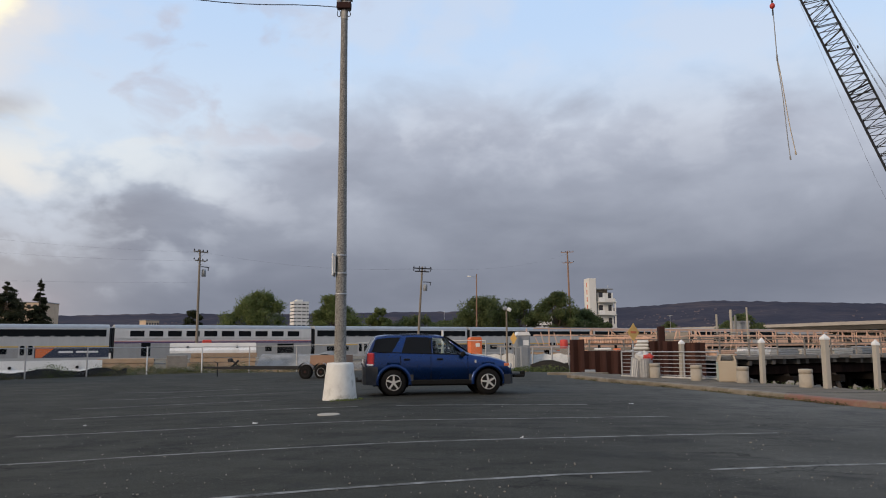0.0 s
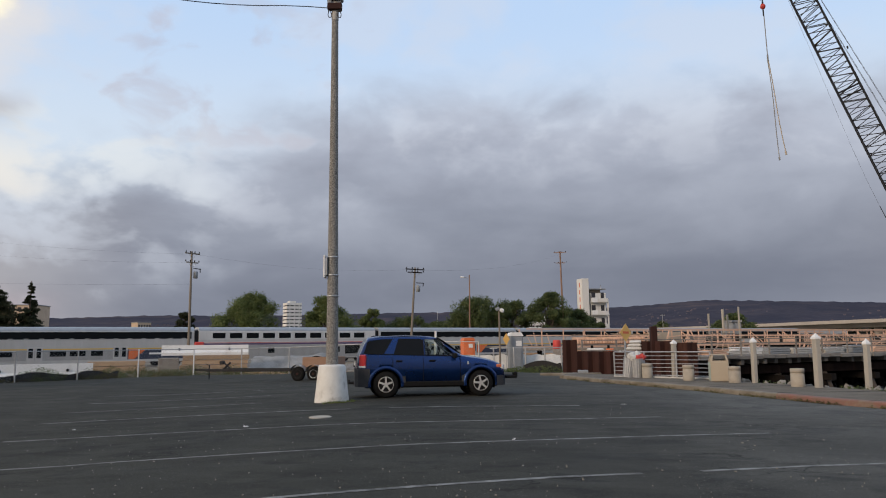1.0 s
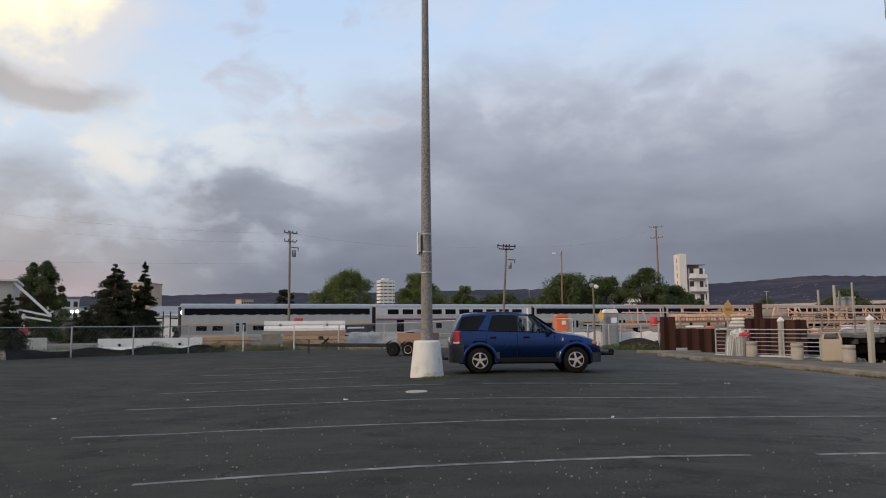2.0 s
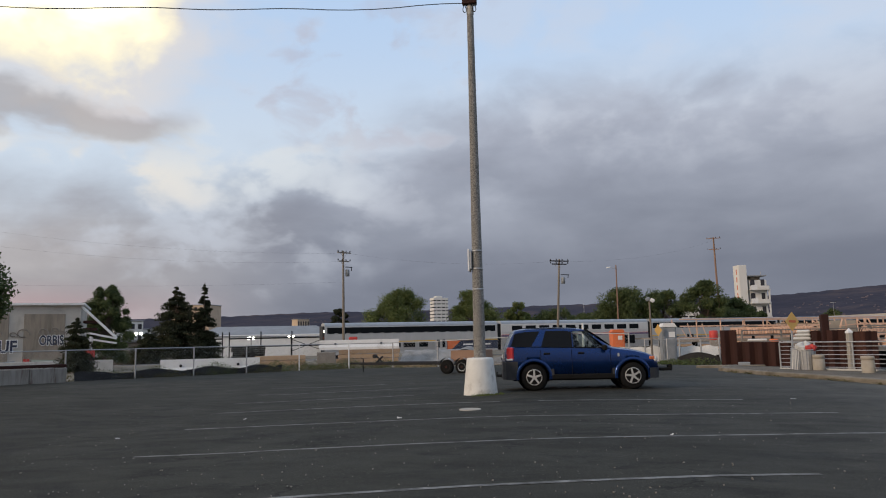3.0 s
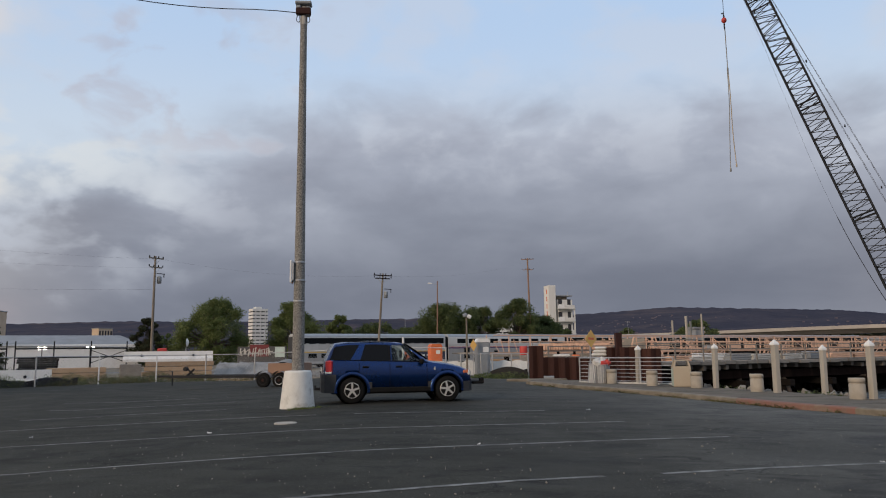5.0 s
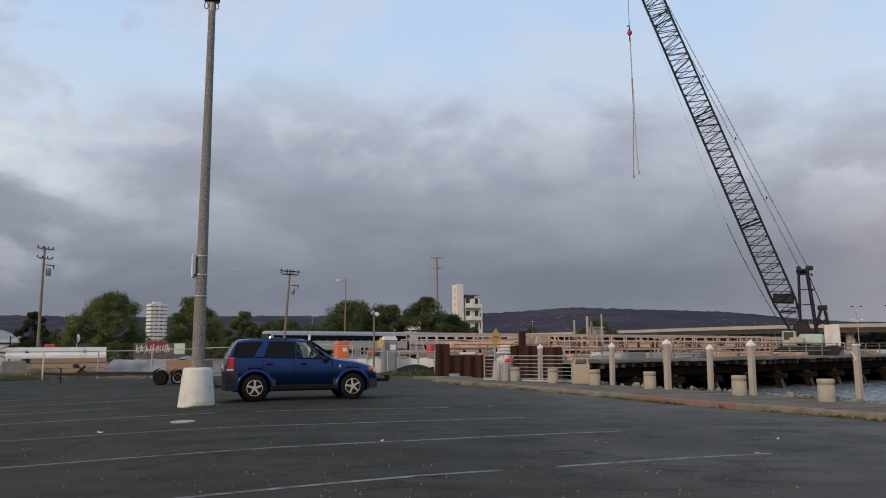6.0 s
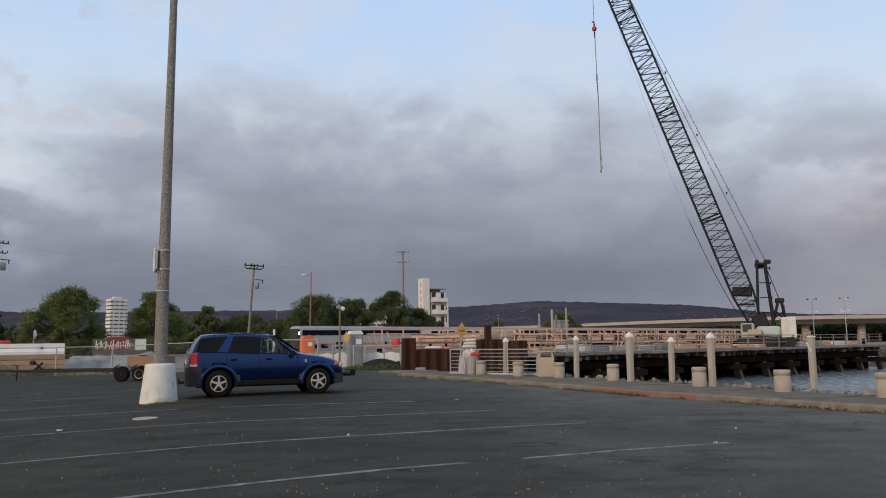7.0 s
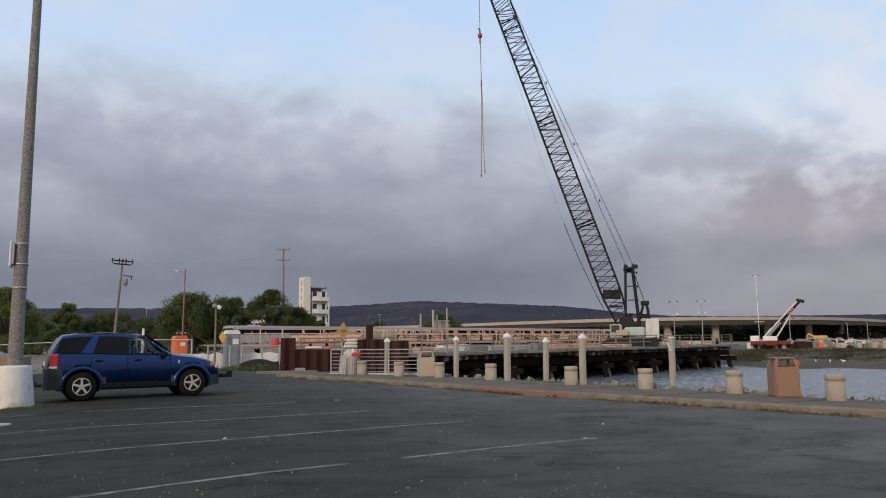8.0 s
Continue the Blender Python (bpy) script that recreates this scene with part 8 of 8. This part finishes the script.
light_mast(-48.4, 170, 1.2, "street lamp by the viaduct", 1)
light_mast(-38.7, 170, 2.3, "reddish pole behind the crane", 0, "wood_pole_red", 0.2)
light_mast(-17.6, 260, 2.05, "twin-headed lamp mast before the hills", 1)
light_mast(-0.15, 250, 2.6, "thin mast among the trees", 0)
light_mast(0.0, 95, 1.05, "short pale post by the railway", 0, "white", 0.2)
light_mast(-53.2, 190, 1.0, "slim pole under the viaduct", 0)
light_mast(-52.0, 190, 0.9, "slim pole under the viaduct", 0)


def mobile_crane():
    p = at(-46.7, 118, -0.6)
    ob = thing("mobile_crane", "grey mobile crane with a raised dark telescopic boom", "crane", pose(p.x, p.y, p.z, 0, 0, -46.7))
    part("carrier", Geo().box((0.8, 0, 0.9), (5.4, 2.0, 0.7), 0, 0.08), M["wine"], ob, "dull red carrier deck")
    part("cab", Geo().box((-1.3, 0, 1.6), (1.2, 1.8, 0.9), 0, 0.12), M["white"], ob)
    part("house", Geo().box((0.8, 0, 1.6), (2.0, 1.8, 0.7), 0, 0.1), M["white"], ob)
    a, b = Vector((0.3, 0, 1.8)), Vector((5.2, 0, 7.1))
    boom = part("boom", Geo().rod(a, a.lerp(b, 0.42), 0.28, 0.26, n=6), M["grey_plastic"], ob)
    part("boom_section", Geo().rod(a.lerp(b, 0.3), b, 0.20, 0.18, n=6), M["dark_steel"], boom)
    part("boom_label", Geo().rod(a.lerp(b, 0.62) - Vector((0, 0.33, 0)), a.lerp(b, 0.8) - Vector((0, 0.33, 0)), 0.07, n=4), M["amber"], boom)
    part("boom_edge", Geo().rod(a - Vector((0.2, 0.28, -0.2)), b - Vector((0.2, 0.2, -0.2)), 0.09, n=5), M["white"], boom, "white boom edge")
    part("boom_head", Geo().box(b, (1.1, 0.6, 0.45), 0, 0.05, (0, 15, 0)), M["dark_steel"], boom)
    part("ram", Geo().rod((1.8, 0.3, 1.9), (3.7, 0.3, 5.0), 0.12, n=6), M["white"], ob)
    for x in (-1.2, 0.0, 2.0, 3.2):
        part("wheel", Geo().rod((x, -1.35, 0.5), (x, -0.95, 0.5), 0.36, n=18), M["black"], ob)


mobile_crane()


def far_bank():
    rnd = random.Random(17)
    # scrub on the bank
    g = Geo()
    for i in range(260):
        az = rnd.uniform(-58, -44.3)
        d = rnd.uniform(91, 106)
        p = at(az, d, -1.55 + (d - 90) * 0.06)
        fresh_clump(rnd, g, p, rnd.uniform(1.0, 2.2), rnd.uniform(0.25, 0.85), 130, 0.09)
    thing("scrub", "dull green and brown scrub along the far bank", "scrub", kind="stuff", geo=g, material=M["reed"])
    rows = []
    for az in np.arange(-70, -43.4, 0.8):
        d0 = 84 + 2.5 * noise.noise((float(az) * 0.3, 0, 0)) + max(0, (float(az) + 47) * 3)
        rows.append([at(float(az), d0 + o, z + 0.15 * noise.noise((float(az), o, 1))) for o, z in ((-2, -2.5), (1.5, -1.75), (8, -1.2), (16, -0.7), (22, -0.55), (80, -0.6))])
    thing("far_bank", "muddy sloping bank of the estuary", "bank", kind="structure", geo=Geo().grid(rows, flip=True), material=M["mud"])
    cols = [("rust", "rusty site container"), ("white", "white site cabin"), ("orange", "orange barrier"), ("grey_plastic", "grey tank"), ("timber_old", "weathered spoil bin"), ("bldg_cream", "pale stacked boxes"), ("tan_bin", "tan crate"), ("bin_green", "greenish skip")]
    for i in range(150):
        az = -45.8 - (i % 25) * 0.6 - rnd.uniform(0, 0.4)
        d = rnd.uniform(118, 165)
        k = rnd.randrange(len(cols))
        w_, h_ = rnd.uniform(0.5, 1.7), rnd.uniform(0.4, 1.25)
        p = at(az, d, -0.6)
        ob = thing("site_unit", cols[k][1] + " on the far bank", "site equipment", pose(p.x, p.y, p.z, 0, 0, rnd.uniform(-40, 0)), "site equipment on the far bank")
        part("body", Geo().box((0, 0, h_ / 2), (w_, 1.2, h_), 0, 0.05), M[cols[k][0]], ob)
        part("top", Geo().box((w_ * 0.1, 0, h_ + 0.15), (w_ * 0.6, 0.9, 0.3), 0, 0.05), M["roof_grey"] if i % 2 else M[cols[(k + 3) % 8][0]], ob)
    # yellow digger
    p = at(-50.3, 158, -0.6)
    ob = thing("excavator", "yellow excavator parked on the far bank", "excavator", pose(p.x, p.y, p.z, 0, 0, 100))
    part("body", Geo().box((0, 0, 1.5), (2.2, 1.6, 0.9), 0, 0.2), M["yellow"], ob)
    part("tracks", Geo().box((0, 0, 0.55), (2.6, 2.0, 0.7), 0, 0.2), M["dark_steel"], ob)
    part("arm", Geo().rod((0.9, 0, 1.7), (2.4, 0, 2.3), 0.16, n=5).rod((2.4, 0, 2.3), (3.0, 0, 1.0), 0.14, n=5), M["yellow"], ob)
    # gulls
    for az in (-49.95, -50.85, -51.65):
        p = at(az, 88, -1.55)
        ob = thing("gull", "white gull standing on the muddy bank", "bird", pose(p.x, p.y, p.z, 0, 0, rnd.uniform(-60, 20)), "gulls on the bank")
        part("body", Geo().lathe([(0.02, -0.26), (0.08, -0.15), (0.11, 0.0), (0.08, 0.15), (0.02, 0.2)], (0, 0, 0.24), n=10, axis="Y"), M["white"], ob)
        part("head", Geo().lathe([(0.02, -0.06), (0.055, 0), (0.02, 0.06)], (0, 0.19, 0.36), n=8), M["white"], ob)
        part("legs", Geo().rod((0.04, 0, -0.1), (0.04, 0, 0.2), 0.02, n=4).rod((-0.04, 0, -0.1), (-0.04, 0, 0.2), 0.02, n=4), M["yellow"], ob)
    # plastic bag by the brown bin
    x, y = 14.72, 12.75
    ob = thing("buoy", "small pink and white float hung beside the bin", "float", pose(x, y, 0.75))
    part("float", Geo().lathe([(0.01, -0.12), (0.09, -0.05), (0.09, 0.05), (0.01, 0.12)], n=12), M["red"], ob)
    part("line", Geo().rod((0, 0, -0.75), (0, 0, -0.1), 0.01, n=4), M["wire"], ob)


far_bank()


# ---- clutter on the trestle and the formwork ----
def deck_clutter():
    rnd = random.Random(23)
    for i in range(26):
        s = 3 + i * 2.05 + rnd.uniform(-.5, .5)
        kind = rnd.choice(("pallet of pale pipes", "stack of pale boards", "stack of brown boards", "blue-grey tool box", "stack of brown boards", "stack of brown boards"))
        mm = {"pallet of pale pipes": "white", "stack of pale boards": "concrete", "stack of brown boards": "timber", "blue-grey tool box": "grey_plastic"}[kind]
        w_, h_ = rnd.uniform(1.2, 3.2), rnd.uniform(0.25, 0.55)
        c = tr(s, 1.2 + rnd.uniform(0, 1.5), DECK_Z)
        ob = thing("material_stack", kind + " stored on the pier deck", "building material", pose(c.x, c.y, c.z, 0, 0, TR_ANG + rnd.uniform(-4, 4)), "materials on the pier")
        layers = 3
        for k in range(layers):
            part("layer", Geo().box((rnd.uniform(-.1, .1), 0, h_ * (k + .5) / layers), (w_ * rnd.uniform(.85, 1), 0.8, h_ / layers * 0.9), 0, 0.02), M[mm], ob)
    for i in range(17):
        s = 13 + i * 2.9 + rnd.uniform(-.6, .6)
        c = tr(s, 12.9 + rnd.uniform(0, 3), 1.34)
        ob = thing("shutter", "raw timber formwork panel standing on the deck", "formwork", pose(c.x, c.y, c.z, 0, 0, TR_ANG + rnd.uniform(-10, 10)), "formwork panels")
        h_ = rnd.uniform(0.25, 0.6)
        part("sheet", Geo().box((0, 0, h_ / 2), (rnd.uniform(0.5, 1.8), 0.06, h_), 0, 0.0), M[rnd.choice(("timber", "timber", "timber_old", "timber", "concrete"))], ob)
        part("stud", Geo().box((0, 0.08, h_ / 2), (0.1, 0.1, h_)), M["timber"], ob)
    # diagonal braces and second railing left of the crane
    for i in range(9):
        s = 9 + i * 0.9
        ob = thing("timber_shoring", "leaning raw timber frame on the pier", "shoring", group="timber frames on the pier")
        part("leg", Geo().rod(tr(s, 8.5, 0.5), tr(s + rnd.uniform(-1.2, 1.2), 8.5, 2.3), 0.06, n=4), M["timber"], ob)
        part("bar", Geo().rod(tr(s - .6, 8.45, 1.1 + (i % 3) * .35), tr(s + 1.4, 8.45, 1.3 + (i % 3) * .35), 0.05, n=4), M["timber"], ob)
    for i in range(30):
        s = 5 + i * 1.9 + rnd.uniform(-.5, .5)
        o = rnd.uniform(6.5, 11.5)
        z0 = DECK_Z
        ob = thing("timber_trestle", "rough raw timber trestle with loose boards on the pier", "shoring", group="timber trestles on the pier")
        top = rnd.uniform(0.7, 1.7)
        w_ = rnd.uniform(0.8, 1.7)
        for q in (0, 1):
            part("leg", Geo().rod(tr(s + q * w_ - 0.15, o, z0), tr(s + q * w_ + 0.1, o, z0 + top), 0.05, n=4), M["timber"], ob)
        part("brace", Geo().rod(tr(s, o - .06, z0 + 0.15), tr(s + w_, o - .06, z0 + top - 0.1), 0.04, n=4), M["timber"], ob)
        for q in range(2):
            part("board", Geo().rod(tr(s - rnd.uniform(.2, .9), o - .08, z0 + top * (0.55 + 0.4 * q)), tr(s + w_ + rnd.uniform(.2, 1.2), o - .08, z0 + top * (0.5 + 0.42 * q)), 0.05, n=4), M[rnd.choice(("timber", "boards", "timber_old"))], ob)
    c = tr(13.5, 9.5, 0.6)
    ob = thing("plywood_box", "upright plywood box on the pier", "box", pose(c.x, c.y, c.z, 0, 0, TR_ANG), geo=None)
    part("panel", Geo().box((0, 0, 1.1), (2.4, 1.0, 1.0), 0, 0.02), M["tan_bin"], ob)
    part("base", Geo().box((0, 0, 0.3), (2.2, 0.9, 0.6), 0, 0.02), M["timber_old"], ob)
    for az, d, el, r in ((-20.9, 75, 2.05, 0.10), (-21.9, 75, 2.35, 0.13), (-22.2, 76, 1.95, 0.10), (-23.0, 75, 2.5, 0.09)):
        p = at(az, d, -3)
        zt = 1.45 + d * math.tan(radians(el))
        thing("pile_tube", "slim upright steel pile beyond the pier", "pile", geo=Geo().rod((p.x, p.y, -3), (p.x, p.y, zt), r, n=10), material=M["pile"])
    p = at(-22.5, 78, -0.5)
    ob = thing("site_hut", "small grey-blue site hut beyond the pier", "hut", pose(p.x, p.y, p.z, 0, 0, -20))
    part("wall", Geo().box((0, 0, 1.9), (1.6, 1.6, 3.8), 0, 0.05), M["grey_plastic"], ob)
    part("roof", Geo().box((0, 0, 3.9), (1.8, 1.8, 0.2), 0, 0.03), M["roof_grey"], ob)
    # red and white small items on the shelf near the sheet piles
    for az, d, z, mm, lab in ((-9.55, 50, 1.35, "red", "red plastic drum on the formwork deck"), (-13.6, 48, 0.75, "orange", "orange plastic drum on the formwork deck"), (-4.0, 50, 0.25, "red", "red and white safety drum")):
        p = at(az, d, z)
        ob = thing("drum", lab, "drum", pose(p.x, p.y, p.z))
        part("body", Geo().lathe([(0.24, -0.3), (0.27, -0.25), (0.27, 0.25), (0.22, 0.32), (0, 0.33)], n=14), M[mm], ob)
        part("stand", Geo().box((0, 0, -0.6), (0.5, 0.5, 0.65), 0, 0.02), M["timber_old"], ob)
    for az, d, z, w_ in ((-12.4, 46, 0.72, 1.4), (-15.4, 36.5, 1.15, 0.75)):
        p = at(az, d, z)
        ob = thing("bag_stack", "pale sacks stacked behind the sheet piles", "sack", pose(p.x, p.y, p.z, 0, 0, az))
        for k in range(3):
            part("sack", Geo().box((0.04 * k, 0, k * 0.16), (w_ * (1 - .12 * k), 0.6, 0.15), 0, 0.06), M["cloth_white"], ob)
        part("pallet", Geo().box((0, 0, -0.45), (w_, 0.6, 0.7), 0, 0.02), M["timber_old"], ob)


deck_clutter()


# ---- riprap and litter ----
def rocks():
    rnd = random.Random(31)
    protos = []
    for k in range(5):
        bm = bmesh.new()
        bmesh.ops.create_icosphere(bm, subdivisions=1, radius=0.5)
        for v in bm.verts:
            v.co *= 1 + 0.45 * noise.noise(v.co * 2.3 + Vector((k * 7, 0, 0)))
            v.co.z *= 0.7
        me = bpy.data.meshes.new("rock")
        bm.to_mesh(me)
        bm.free()
        me.materials.append(M["rock"])
        protos.append(me)
    ob = thing("riprap", "rough grey boulders armouring the bank below the walkway", "riprap", kind="")
    for i in range(290):
        y = rnd.uniform(9, 29)
        o = rnd.random() ** 1.3 if i > 130 else rnd.uniform(-0.02, 0.10)
        x = back_x(y) + 0.15 + o * 4.0
        s = rnd.uniform(0.22, 0.62) if i > 130 else rnd.uniform(0.16, 0.36)
        z = walk_z(y) - (0.10 if i > 130 else 0.0) - max(0, o) * 2.2
        r = part("rock", protos[rnd.randrange(5)], None, ob)
        r.matrix_basis = Matrix.LocRotScale((x, y, z), Euler((rnd.uniform(0, 6), rnd.uniform(0, 6), rnd.uniform(0, 6))), (s, s, s * 0.8))


rocks()


def litter():
    rnd = random.Random(77)
    g = Geo()
    for i in range(1100):
        y = 5.5 + 26 * rnd.random() ** 1.7
        x = rnd.uniform(-0.75, 0.62) * (y + 1.5)
        if x > kerb_x(y) - 0.4:
            continue
        s = 0.004 + 0.013 * rnd.random() ** 3
        g.box((x, y, gz(x) + 0.006), (s * rnd.uniform(1, 2.2), s, 0.012), rnd.uniform(0, 180))
    thing("litter", "pale pebbles and scraps of litter scattered on the asphalt", "litter", kind="stuff", geo=g, material=M["rock"])


def scraps():
    rnd = random.Random(5)
    for (x, y, a, wd) in ((-7.3, 14.9, 20, 0.14), (1.2, 11.2, 30, 0.12), (7.7, 10.8, 5, 0.14), (-22.4, 37.9, 30, 0.45), (6.3, 9.3, -10, 0.12), (-3.6, 14.0, 0, 0.2), (4.6, 17.8, 0, 0.25), (-8.4, 12.1, 40, 0.16)):
        rows = [[((i / 4 - .5) * wd * 0.45, (j / 3 - .5) * wd * 0.2, 0.010 + 0.05 * abs(noise.noise((i * 1.3 + x, j * 1.1 + y, 0)))) for j in range(4)] for i in range(5)]
        thing("paper_scrap", "crumpled white paper scrap lying on the asphalt", "litter", pose(x, y, gz(x), 0, 0, a), "paper scraps on the lot", geo=Geo().grid(rows, smooth=False), material=M["cloth_white"])


litter()
scraps()


# ---- movement ----
def motions():
    for ob, i in TRAIN:
        walk(ob, [(t, train_pose(i, t)) for t in (0.0, 2.0, 4.0, 6.0, 8.0)])
    h = CRANE_HEAD
    swing = [(0.0, 1.4), (1.0, 1.5), (1.5, 1.3), (2.2, 0.8), (3.3, -0.2), (4.5, -0.7), (5.2, -0.5), (6.3, 0.3), (7.0, 0.4), (8.0, 0.2)]
    walk(HOOK, [(t, pose(h.x, h.y, h.z, 0, -a * 0.35, CRANE_RZ)) for t, a in swing])
    spread = [(0.0, -3.2, -6.0), (1.0, -2.2, -5.6), (1.5, -2.0, -5.2), (2.2, -1.5, -3.0), (3.3, 0.4, -1.0), (4.5, 1.6, -0.4), (5.2, 1.2, -2.0), (6.3, 0.8, -1.6), (7.0, -0.6, -1.0), (8.0, 0.6, -1.4)]
    for k, ob in enumerate(SLINGS):
        walk(ob, [(row[0], pose(0, 0.05 * k, SLING_Z0, 0, row[1 + k], 0)) for row in spread])


motions()
